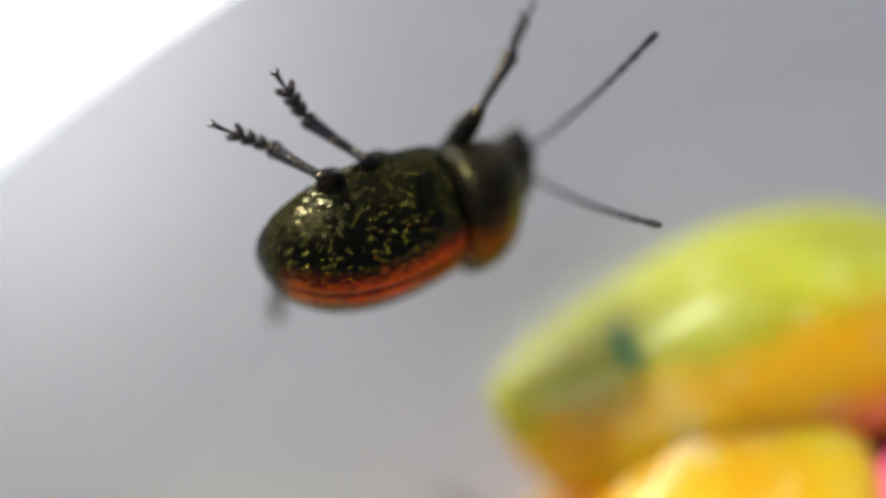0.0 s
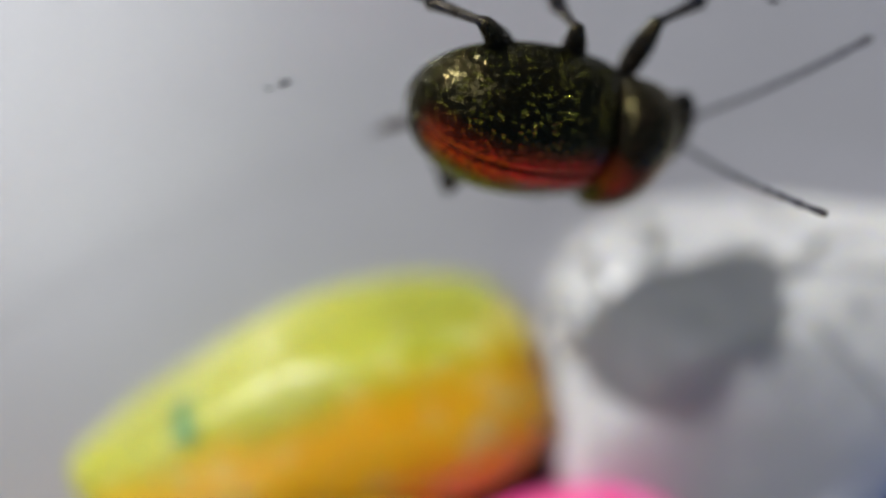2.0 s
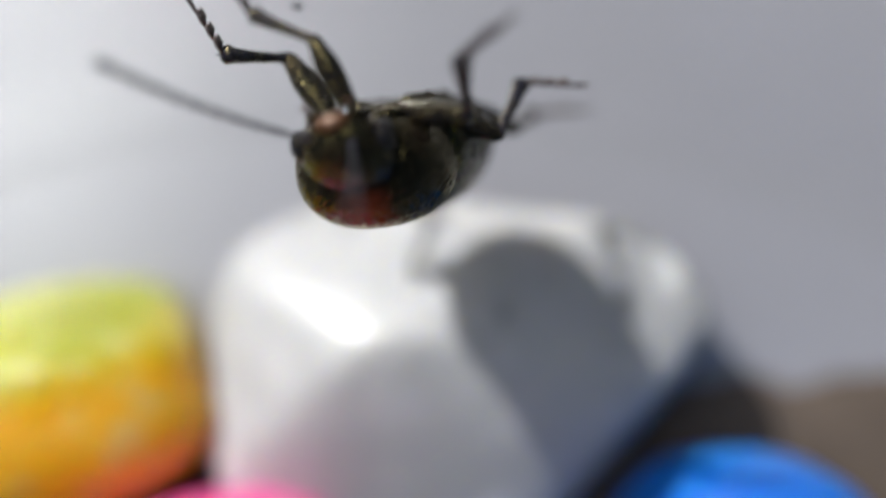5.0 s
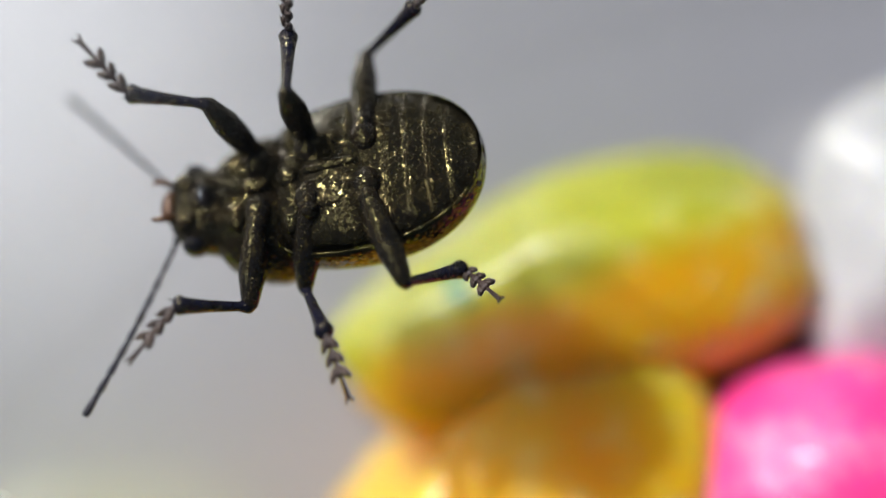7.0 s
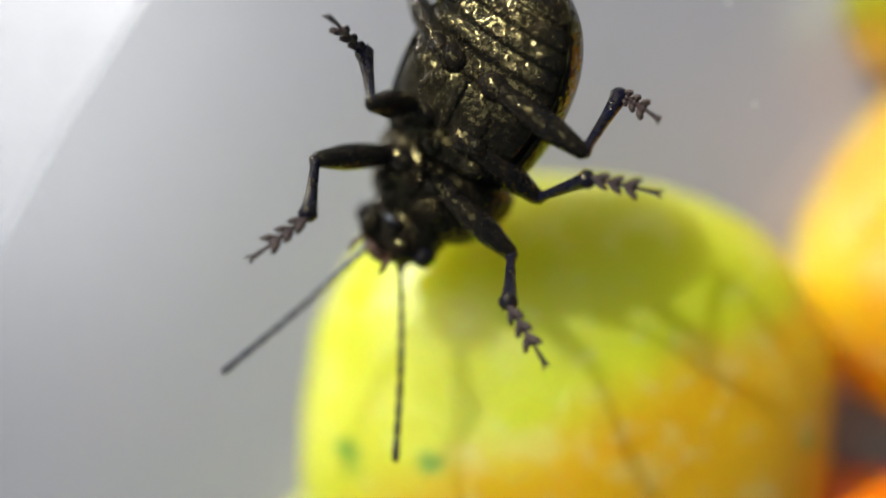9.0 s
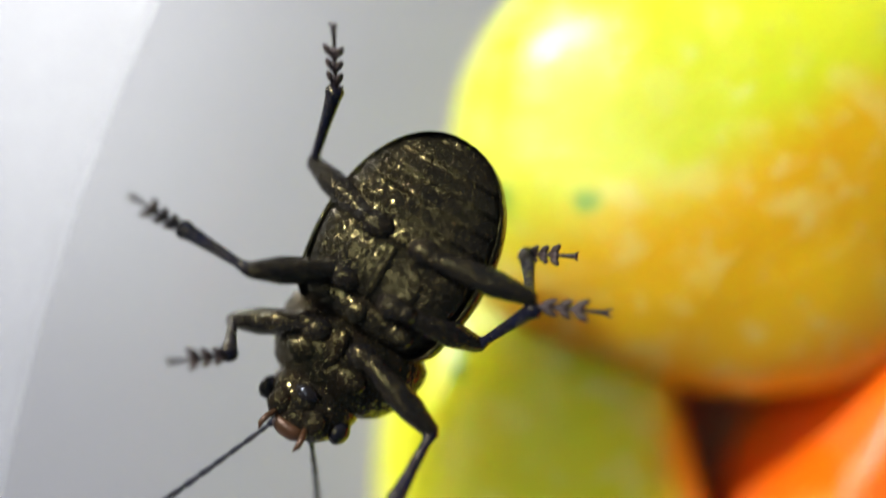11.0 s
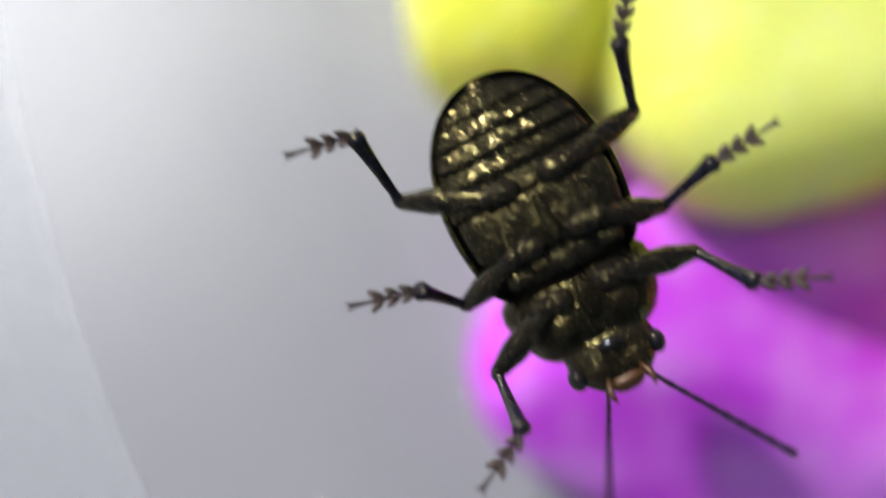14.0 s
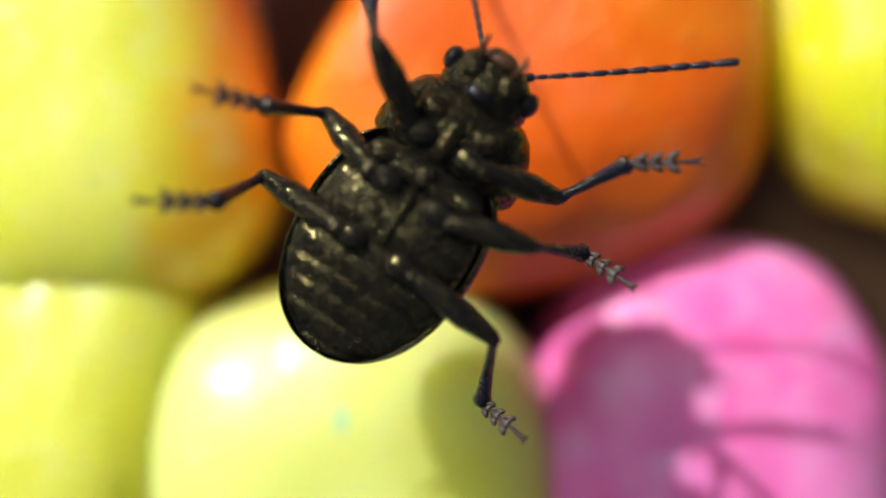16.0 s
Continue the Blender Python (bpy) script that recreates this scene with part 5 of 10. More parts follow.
    walk(legs["L2"]["tibia"], [
        (0, at(-1.14, 2.46, -0.08, 0, 58.64, 157.2)), (0.12, at(-0.9, 2.63, -0.07, 0, 58.28, 156.1)), (0.25, at(-0.62, 2.77, -0.06, 0, 57.91, 155.02)),
        (0.38, at(-0.33, 2.88, -0.08, 0, 57.53, 153.97)), (0.5, at(-0.04, 2.95, -0.11, 0, 57.15, 152.94)),
        (0.62, at(-0.01, 2.94, -0.1, 0, 61.72, 147.17)), (0.75, at(0.01, 2.94, -0.09, 0, 66.05, 139.3)),
        (0.88, at(0.04, 2.94, -0.08, 0, 69.81, 128.47)), (1, at(0.06, 2.94, -0.07, 0, 72.62, 113.95)),
        (1.17, at(-0.12, 2.95, -0.14, 0, 77.53, 140.07)), (1.33, at(-0.31, 2.94, -0.22, 0, 78.04, -179.54)),
        (1.5, at(-0.49, 2.91, -0.3, 0, 73.7, -150.31)), (1.75, at(-0.54, 2.9, -0.3, 0, 74.09, -110.43)), (2, at(-0.59, 2.88, -0.31, 0, 68.3, -81.31)),
        (2.17, at(-0.31, 2.94, -0.21, 0, 78.92, -97.28)), (2.33, at(-0.02, 2.95, -0.13, 0, 83.86, -179.81)),
        (2.5, at(0.27, 2.93, -0.06, 0, 75.08, 134.94)), (2.67, at(-0.11, 2.95, -0.15, 0, 71.82, 152.68)),
        (2.83, at(-0.5, 2.9, -0.27, 0, 67.39, 164.59)), (3, at(-0.85, 2.78, -0.4, 0, 62.42, 172.5)), (3.17, at(-0.64, 2.84, -0.26, 0, 71.73, 167.82)),
        (3.33, at(-0.41, 2.87, -0.12, 0, 80.94, 153.55)), (3.5, at(-0.18, 2.88, 0, 0, 85.65, 71.63)), (3.8, at(-0.18, 3, -0.33, 0, 76.64, 85.83)),
        (4.1, at(-0.18, 3.06, -0.68, 0, 67.47, 88.62)), (4.27, at(-0.15, 3.06, -1.15, 0, 60.73, 89.59)),
        (4.43, at(-0.11, 2.94, -1.64, 0, 53.88, 90.22)), (4.6, at(-0.06, 2.72, -2.06, 0, 47.13, 90.68)), (4.77, at(0.01, 2.38, -2.46, 0, 40.2, 91.03)),
        (4.93, at(0.1, 1.91, -2.77, 0, 33.16, 91.33)), (5.1, at(0.18, 1.41, -2.94, 0, 26.23, 91.58)), (5.3, at(0.24, 1.09, -2.98, 0, 19.28, 91.8)),
        (5.5, at(0.28, 0.77, -2.96, 0, 12.32, 92)), (5.65, at(0.3, 0.64, -2.94, 0, 8.18, 92.12)), (5.8, at(0.32, 0.51, -2.91, 0, 4.05, 92.23)),
        (5.84, at(0.58, 0.96, -2.93, 0, 15.43, 100.81)), (5.88, at(0.97, 1.76, -2.66, 0, 30.99, 115.05)),
        (5.92, at(1.23, 2.57, -1.76, 0, 46.25, 138.37)), (5.96, at(1.18, 2.83, -0.87, 0, 53.59, 168.04)),
        (6, at(1.06, 2.82, -0.36, 0, 53.44, -168.01)), (6.25, at(0.89, 2.91, -0.43, 0, 59.05, -167.71)), (6.5, at(0.7, 2.99, -0.5, 0, 64.66, -167.3)),
        (6.6, at(0.63, 3.04, -1.02, 0, 62.96, 159.76)), (6.7, at(0.45, 2.85, -1.83, 0, 49.25, 126.31)), (6.8, at(0.16, 2.19, -2.61, 0, 25.94, 106.6)),
        (6.9, at(-0.08, 1.44, -2.92, 0, 5.56, 96.07)), (7, at(-0.21, 0.92, -2.95, 0, -7.54, 89.92)), (7.1, at(0.08, 1.36, -2.95, 0, 6.27, 92.27)),
        (7.2, at(0.57, 2.06, -2.64, 0, 25.48, 95.82)), (7.3, at(1.09, 2.65, -1.78, 0, 47.37, 101.79)), (7.4, at(1.29, 2.76, -0.91, 0, 65.89, 113.41)),
        (7.5, at(1.32, 2.68, -0.39, 0, 77.38, 140.29)), (7.6, at(1.37, 2.71, -0.88, 0, 68.22, 100.76)), (7.7, at(1.33, 2.61, -1.53, 0, 48.7, 82.63)),
        (7.8, at(1.15, 2.32, -2.18, 0, 23.95, 74.05)), (7.9, at(0.88, 1.91, -2.62, 0, 2.94, 69.26)), (8, at(0.64, 1.55, -2.85, 0, -11.11, 66.24)),
        (8.12, at(0.49, 1.38, -2.92, 0, -14.26, 77.97)), (8.25, at(0.33, 1.21, -2.96, 0, -17.05, 91.28)),
        (8.38, at(0.17, 1.03, -2.98, 0, -18.95, 104.92)), (8.5, at(0.01, 0.86, -2.97, 0, -19.8, 117.47)),
        (8.75, at(0.07, 0.88, -2.97, 0, -26.85, 115.56)), (9, at(0.13, 0.9, -2.98, 0, -33.86, 113.39)),
        (9.1, at(-0.07, 1.07, -2.97, 0, -38.79, 120.61)), (9.2, at(-0.27, 1.23, -2.92, 0, -43.22, 128.84)),
        (9.37, at(-0.18, 1.11, -2.95, 0, -35.59, 124.38)), (9.53, at(-0.09, 0.98, -2.97, 0, -27.65, 120.64)),
        (9.7, at(0.01, 0.86, -2.97, 0, -19.8, 117.47)), (9.81, at(-0.08, 1.38, -2.93, 0, -9.28, 124.84)),
        (9.92, at(-0.18, 2.13, -2.62, 0, 4.01, 133.48)), (10.03, at(-0.23, 2.81, -1.88, 0, 18.36, 143.24)),
        (10.14, at(-0.21, 3.06, -1.09, 0, 31.04, 153.71)), (10.25, at(-0.17, 3.05, -0.56, 0, 40.46, 164.24)),
        (10.36, at(-0.04, 3.08, -1.05, 0, 38.1, 145.76)), (10.47, at(0.15, 2.94, -1.68, 0, 29.18, 120.2)),
        (10.58, at(0.37, 2.54, -2.29, 0, 12.99, 95.12)), (10.69, at(0.54, 2.01, -2.68, 0, -1.8, 77.4)),
        (10.8, at(0.64, 1.55, -2.85, 0, -11.11, 66.24)), (10.9, at(0.86, 1.96, -2.61, 0, -2.5, 76.63)), (11, at(1.11, 2.47, -2.03, 0, 8.86, 90.12)),
        (11.1, at(1.22, 2.79, -1.12, 0, 20.9, 106.2)), (11.2, at(1.14, 2.76, -0.32, 0, 30.25, 122.78)), (11.3, at(1.01, 2.61, 0.17, 0, 35.79, 137.4)),
        (11.37, at(0.64, 2.86, -0.03, 0, 38.01, 145.89)), (11.43, at(0.23, 3.01, -0.29, 0, 39.61, 154.98)),
        (11.5, at(-0.17, 3.05, -0.56, 0, 40.46, 164.24)), (11.67, at(0.15, 3.01, -0.29, 0, 46.78, 161.25)),
        (11.83, at(0.49, 2.89, -0.02, 0, 53.09, 157.4)), (12, at(0.8, 2.68, 0.19, 0, 59.14, 152.32)), (12.17, at(0.55, 2.82, 0.09, 0, 51, 144.53)),
        (12.33, at(0.29, 2.92, -0.03, 0, 42.26, 138.99)), (12.5, at(0.04, 2.97, -0.17, 0, 33.57, 134.93)), (12.67, at(0.31, 2.9, 0, 0, 40.04, 128.25)),
        (12.83, at(0.6, 2.77, 0.15, 0, 46.18, 120.03)), (13, at(0.86, 2.6, 0.28, 0, 51.48, 110.12)), (13.17, at(0.59, 2.74, 0.21, 0, 45.41, 120.34)),
        (13.33, at(0.31, 2.84, 0.11, 0, 38.44, 128.66)), (13.5, at(0.03, 2.9, 0, 0, 31.17, 135.3)), (13.75, at(0.37, 2.82, 0.14, 0, 40.87, 135.76)),
        (14, at(0.69, 2.68, 0.26, 0, 50.56, 136.37)), (14.17, at(0.83, 2.6, 0.3, 0, 53.71, 124.93)), (14.33, at(0.96, 2.51, 0.34, 0, 55.64, 111.78)),
        (14.5, at(1.09, 2.41, 0.37, 0, 56.07, 98.08)), (14.67, at(0.95, 2.49, 0.37, 0, 51.3, 110.47)), (14.83, at(0.81, 2.56, 0.36, 0, 45.33, 120.52)),
        (15, at(0.67, 2.63, 0.34, 0, 38.82, 128.38)), (15.1, at(0.73, 2.74, 0.15, 0, 24.72, 124.7)), (15.2, at(0.79, 2.83, -0.08, 0, 0.76, 119.95)),
        (15.3, at(0.85, 2.9, -0.31, 0, -29.98, 113.67)), (15.4, at(0.89, 2.94, -0.55, 0, -53.6, 105.25)),
        (15.5, at(0.92, 2.95, -0.79, 0, -66.96, 93.98)), (15.67, at(0.86, 2.97, -0.76, 0, -61.98, 79.08)),
        (15.83, at(0.81, 2.99, -0.73, 0, -55.73, 68.57)), (16, at(0.75, 3, -0.7, 0, -48.99, 61.22)),
    ])
    walk(legs["L2"]["tarsus"], [
        (0, at(-2.07, 2.85, -1.75, 0, 10.6, 112.05)), (0.12, at(-1.83, 3.04, -1.72, 0, 10.95, 123.05)),
        (0.25, at(-1.56, 3.21, -1.72, 0, 10.88, 134.98)), (0.38, at(-1.27, 3.34, -1.73, 0, 10.36, 146.89)),
        (0.5, at(-0.98, 3.43, -1.75, 0, 9.49, 157.83)), (0.62, at(-0.79, 3.44, -1.82, 0, 8.13, 146.69)),
        (0.75, at(-0.59, 3.46, -1.87, 0, 6.31, 134.65)), (0.88, at(-0.38, 3.47, -1.91, 0, 4.22, 122.7)), (1, at(-0.17, 3.47, -1.93, 0, 2.14, 111.79)),
        (1.17, at(-0.45, 3.22, -2.05, 0, -1.03, 115.44)), (1.33, at(-0.72, 2.94, -2.12, 0, -4.21, 119.13)),
        (1.5, at(-0.97, 2.64, -2.17, 0, -7.35, 122.82)), (1.75, at(-0.73, 2.4, -2.18, 0, -5.96, 128.43)), (2, at(-0.48, 2.17, -2.12, 0, -4.51, 134)),
        (2.17, at(-0.36, 2.57, -2.13, 0, -2.38, 125.48)), (2.33, at(-0.23, 2.95, -2.07, 0, -0.14, 116.77)),
        (2.5, at(-0.08, 3.28, -1.94, 0, 2.05, 108.28)), (2.67, at(-0.65, 3.23, -2, 0, -0.31, 111.33)), (2.83, at(-1.22, 3.1, -2.07, 0, -2.69, 114.4)),
        (3, at(-1.74, 2.9, -2.13, 0, -5.05, 117.46)), (3.17, at(-1.24, 2.97, -2.11, 0, -2.5, 116.05)), (3.33, at(-0.69, 3.01, -2.04, 0, 0.06, 114.63)),
        (3.5, at(-0.13, 3.02, -1.94, 0, 2.62, 113.22)), (3.8, at(-0.15, 3.45, -2.23, 0, 11.63, 108.28)),
        (4.1, at(-0.16, 3.81, -2.48, 0, 20.55, 103.01)), (4.27, at(-0.15, 4.01, -2.86, 0, 28.48, 97.68)),
        (4.43, at(-0.12, 4.09, -3.22, 0, 36.38, 91.31)), (4.6, at(-0.07, 4.05, -3.49, 0, 43.68, 83.77)),
        (4.77, at(-0.01, 3.86, -3.72, 0, 50.66, 73.69)), (4.93, at(0.06, 3.54, -3.84, 0, 56.64, 59.95)), (5.1, at(0.14, 3.16, -3.8, 0, 60.54, 42.68)),
        (5.3, at(0.18, 2.93, -3.62, 0, 61.76, 25.44)), (5.5, at(0.22, 2.67, -3.38, 0, 60.74, 8.08)), (5.65, at(0.23, 2.57, -3.22, 0, 59.4, -0.11)),
        (5.8, at(0.25, 2.45, -3.05, 0, 57.6, -7.58)), (5.84, at(0.23, 2.81, -3.45, 0, 66.6, -12.27)), (5.88, at(0.26, 3.27, -3.66, 0, 76.11, -23.81)),
        (5.92, at(0.22, 3.46, -3.17, 0, 83.49, -70.19)), (5.96, at(0.05, 3.07, -2.44, 0, 79.73, -140.82)),
        (6, at(-0.07, 2.58, -1.93, 0, 71.5, -158.73)), (6.25, at(-0.09, 2.7, -2.1, 0, 65.54, -154.26)),
        (6.5, at(-0.11, 2.81, -2.26, 0, 59.5, -151.47)), (6.6, at(-0.2, 3.35, -2.76, 0, 62.18, -160.88)),
        (6.7, at(-0.3, 3.87, -3.31, 0, 64.14, -172.15)), (6.8, at(-0.34, 3.87, -3.46, 0, 65.13, 175.2)),
        (6.9, at(-0.28, 3.37, -3.11, 0, 65.01, 162.25)), (7, at(-0.21, 2.86, -2.69, 0, 63.85, 150.25)), (7.1, at(0, 3.3, -3.16, 0, 66.41, 145.24)),
        (7.2, at(0.4, 3.81, -3.48, 0, 68.79, 139.08)), (7.3, at(0.82, 3.94, -3.21, 0, 70.91, 131.5)), (7.4, at(0.98, 3.49, -2.69, 0, 72.64, 122.33)),
        (7.5, at(0.99, 2.95, -2.29, 0, 73.87, 111.62)), (7.6, at(1.23, 3.42, -2.69, 0, 72.18, 112.83)), (7.7, at(1.49, 3.89, -2.99, 0, 70.48, 113.84)),
        (7.8, at(1.64, 4.03, -2.97, 0, 68.78, 114.7)), (7.9, at(1.57, 3.73, -2.72, 0, 67.07, 115.43)), (8, at(1.41, 3.3, -2.47, 0, 65.37, 116.06)),
        (8.12, at(0.88, 3.23, -2.44, 0, 62.64, 126.28)), (8.25, at(0.29, 3.07, -2.39, 0, 59.23, 134.73)),
        (8.38, at(-0.31, 2.81, -2.35, 0, 55.38, 141.56)), (8.5, at(-0.84, 2.49, -2.31, 0, 51.29, 147.05)),
        (8.75, at(-0.68, 2.45, -2.09, 0, 57.79, 145.77)), (9, at(-0.52, 2.38, -1.89, 0, 64.28, 143.93)),
        (9.1, at(-0.85, 2.37, -1.75, 0, 61.19, 152.82)), (9.2, at(-1.16, 2.34, -1.59, 0, 57.62, 160.02)),
        (9.37, at(-1.08, 2.42, -1.82, 0, 55.67, 155.25)), (9.53, at(-0.97, 2.47, -2.06, 0, 53.55, 150.93)),
        (9.7, at(-0.84, 2.49, -2.31, 0, 51.29, 147.05)), (9.81, at(-1.18, 2.96, -2.62, 0, 45.28, 139.31)),
        (9.92, at(-1.52, 3.54, -2.75, 0, 38.4, 132.74)), (10.03, at(-1.72, 3.92, -2.49, 0, 31.07, 127.22)),
        (10.14, at(-1.71, 3.8, -2.1, 0, 23.69, 122.6)), (10.25, at(-1.6, 3.45, -1.83, 0, 16.67, 118.73)),
        (10.36, at(-1.31, 3.95, -2.25, 0, 25.83, 118.47)), (10.47, at(-0.7, 4.41, -2.63, 0, 35.85, 118.13)),
        (10.58, at(0.2, 4.43, -2.73, 0, 46.2, 117.68)), (10.69, at(0.96, 3.91, -2.62, 0, 56.22, 117.04)),
        (10.8, at(1.41, 3.3, -2.47, 0, 65.37, 116.06)), (10.9, at(1.31, 3.86, -2.52, 0, 63.62, 109.45)), (11, at(1.11, 4.4, -2.33, 0, 61.59, 103.61)),
        (11.1, at(0.71, 4.54, -1.82, 0, 59.33, 98.5)), (11.2, at(0.23, 4.18, -1.3, 0, 56.91, 94.07)), (11.3, at(-0.16, 3.68, -0.97, 0, 54.37, 90.23)),
        (11.37, at(-0.63, 3.72, -1.23, 0, 42.9, 103.06)), (11.43, at(-1.13, 3.65, -1.53, 0, 29.57, 112.2)),
        (11.5, at(-1.6, 3.45, -1.83, 0, 16.67, 118.73)), (11.67, at(-1.11, 3.44, -1.71, 0, 23.01, 115.96)),
        (11.83, at(-0.59, 3.34, -1.58, 0, 29.39, 112.86)), (12, at(-0.08, 3.15, -1.48, 0, 35.59, 109.41)),
        (12.17, at(-0.44, 3.53, -1.43, 0, 26.59, 108.47)), (12.33, at(-0.79, 3.86, -1.35, 0, 17.34, 107.64)),
        (12.5, at(-1.11, 4.12, -1.25, 0, 8.33, 106.92)), (12.67, at(-0.61, 4.07, -1.25, 0, 8.12, 99.94)),
        (12.83, at(-0.08, 3.94, -1.25, 0, 7.78, 92.87)), (13, at(0.44, 3.74, -1.25, 0, 7.34, 85.92)), (13.17, at(-0.1, 3.92, -1.18, 0, 10.37, 90.06)),
        (13.33, at(-0.65, 4.04, -1.1, 0, 13.38, 94.33)), (13.5, at(-1.16, 4.08, -1.01, 0, 16.29, 98.66)),
        (13.75, at(-0.69, 3.85, -1.13, 0, 11.87, 101.42)), (14, at(-0.2, 3.53, -1.25, 0, 7.42, 104.08)),
        (14.17, at(0.17, 3.54, -1.27, 0, 7.73, 99.48)), (14.33, at(0.55, 3.53, -1.27, 0, 8, 94.85)), (14.5, at(0.93, 3.48, -1.25, 0, 8.21, 90.24)),
        (14.67, at(0.52, 3.63, -1.15, 0, 6.41, 97.65)), (14.83, at(0.12, 3.74, -1.03, 0, 4.46, 105.15)), (15, at(-0.27, 3.82, -0.88, 0, 2.48, 112.47)),
        (15.1, at(-0.27, 4.19, -0.67, 0, 9.94, 109.47)), (15.2, at(-0.18, 4.52, -0.1, 0, 17.87, 106.11)),
        (15.3, at(0.17, 4.44, 0.66, 0, 25.93, 102.34)), (15.4, at(0.58, 4.05, 1.02, 0, 33.7, 98.12)), (15.5, at(0.86, 3.71, 1.01, 0, 40.81, 93.43)),
        (15.67, at(1.04, 3.87, 0.97, 0, 38.23, 93.37)), (15.83, at(1.21, 4.01, 0.88, 0, 35.64, 93.32)), (16, at(1.36, 4.13, 0.77, 0, 33.06, 93.28)),
    ])
    walk(legs["L3"]["femur"], [
        (0, at(-1.35, 0.95, -0.85, 0, -27.09, 121.72)), (0.25, at(-1.35, 0.95, -0.85, 0, -25.95, 118.21)),
        (0.5, at(-1.35, 0.95, -0.85, 0, -24.72, 114.77)), (0.67, at(-1.35, 0.95, -0.85, 0, -21.34, 122.92)),
        (0.83, at(-1.35, 0.95, -0.85, 0, -17.5, 130.85)), (1, at(-1.35, 0.95, -0.85, 0, -13.45, 138.28)),
        (1.17, at(-1.35, 0.95, -0.85, 0, -19.35, 127)), (1.33, at(-1.35, 0.95, -0.85, 0, -24.74, 114.29)),
        (1.5, at(-1.35, 0.95, -0.85, 0, -28.81, 101.25)), (1.67, at(-1.35, 0.95, -0.85, 0, -25.21, 113.18)),
        (1.83, at(-1.35, 0.95, -0.85, 0, -20.51, 124.78)), (2, at(-1.35, 0.95, -0.85, 0, -15.32, 135.22)),
        (2.17, at(-1.35, 0.95, -0.85, 0, -13.06, 138.17)), (2.33, at(-1.35, 0.95, -0.85, 0, -10.77, 141.07)),
        (2.5, at(-1.35, 0.95, -0.85, 0, -8.45, 143.92)), (2.67, at(-1.35, 0.95, -0.85, 0, -12.12, 138.44)),
        (2.83, at(-1.35, 0.95, -0.85, 0, -15.72, 132.73)), (3, at(-1.35, 0.95, -0.85, 0, -19.12, 126.89)),
        (3.25, at(-1.35, 0.95, -0.85, 0, -17.96, 129.66)), (3.5, at(-1.35, 0.95, -0.85, 0, -16.76, 132.4)),
        (3.8, at(-1.35, 0.95, -0.85, 0, -17.13, 126.92)), (4.1, at(-1.35, 0.95, -0.85, 0, -17.34, 121.43)),
        (4.35, at(-1.35, 0.95, -0.85, 0, -17.41, 116.53)), (4.6, at(-1.35, 0.95, -0.85, 0, -17.36, 111.63)),
        (4.85, at(-1.35, 0.95, -0.85, 0, -17.19, 106.71)), (5.1, at(-1.35, 0.95, -0.85, 0, -16.9, 101.8)),
        (5.3, at(-1.35, 0.95, -0.85, 0, -16.6, 98.04)), (5.5, at(-1.35, 0.95, -0.85, 0, -16.23, 94.29)),
        (5.8, at(-1.35, 0.95, -0.85, 0, -15.6, 89.01)), (5.87, at(-1.35, 0.95, -0.85, 0, -19.36, 82.1)),
        (5.93, at(-1.35, 0.95, -0.85, 0, -22.92, 74.73)), (6, at(-1.35, 0.95, -0.85, 0, -26.07, 67.14)),
        (6.25, at(-1.35, 0.95, -0.85, 0, -22.67, 72.56)), (6.5, at(-1.35, 0.95, -0.85, 0, -19.1, 77.72)),
        (6.75, at(-1.35, 0.95, -0.85, 0, -15.34, 84.28)), (7, at(-1.35, 0.95, -0.85, 0, -11.39, 90.6)),
        (7.17, at(-1.35, 0.95, -0.85, 0, -11.29, 97.4)), (7.33, at(-1.35, 0.95, -0.85, 0, -11.03, 104.29)),
        (7.5, at(-1.35, 0.95, -0.85, 0, -10.61, 111.07)), (7.67, at(-1.35, 0.95, -0.85, 0, -14.71, 104.1)),
        (7.83, at(-1.35, 0.95, -0.85, 0, -18.67, 96.73)), (8, at(-1.35, 0.95, -0.85, 0, -22.26, 89.17)),
        (8.25, at(-1.35, 0.95, -0.85, 0, -18.94, 83.64)), (8.5, at(-1.35, 0.95, -0.85, 0, -15.46, 78.33)),
        (8.67, at(-1.35, 0.95, -0.85, 0, -19.46, 86.88)), (8.83, at(-1.35, 0.95, -0.85, 0, -23.13, 96.07)),
        (9, at(-1.35, 0.95, -0.85, 0, -26.17, 105.49)), (9.1, at(-1.35, 0.95, -0.85, 0, -25.62, 103.17)),
        (9.2, at(-1.35, 0.95, -0.85, 0, -25.04, 100.87)), (9.37, at(-1.35, 0.95, -0.85, 0, -22.2, 93.09)),
        (9.53, at(-1.35, 0.95, -0.85, 0, -18.94, 85.49)), (9.7, at(-1.35, 0.95, -0.85, 0, -15.46, 78.33)),
        (9.84, at(-1.35, 0.95, -0.85, 0, -18.09, 82.82)), (9.97, at(-1.35, 0.95, -0.85, 0, -20.66, 87.51)),
        (10.11, at(-1.35, 0.95, -0.85, 0, -23.1, 92.37)), (10.25, at(-1.35, 0.95, -0.85, 0, -25.34, 97.31)),
        (10.43, at(-1.35, 0.95, -0.85, 0, -24.36, 94.56)), (10.62, at(-1.35, 0.95, -0.85, 0, -23.33, 91.84)),
        (10.8, at(-1.35, 0.95, -0.85, 0, -22.26, 89.17)), (10.97, at(-1.35, 0.95, -0.85, 0, -21.99, 98.55)),
        (11.13, at(-1.35, 0.95, -0.85, 0, -21.16, 108.08)), (11.3, at(-1.35, 0.95, -0.85, 0, -19.84, 117.25)),
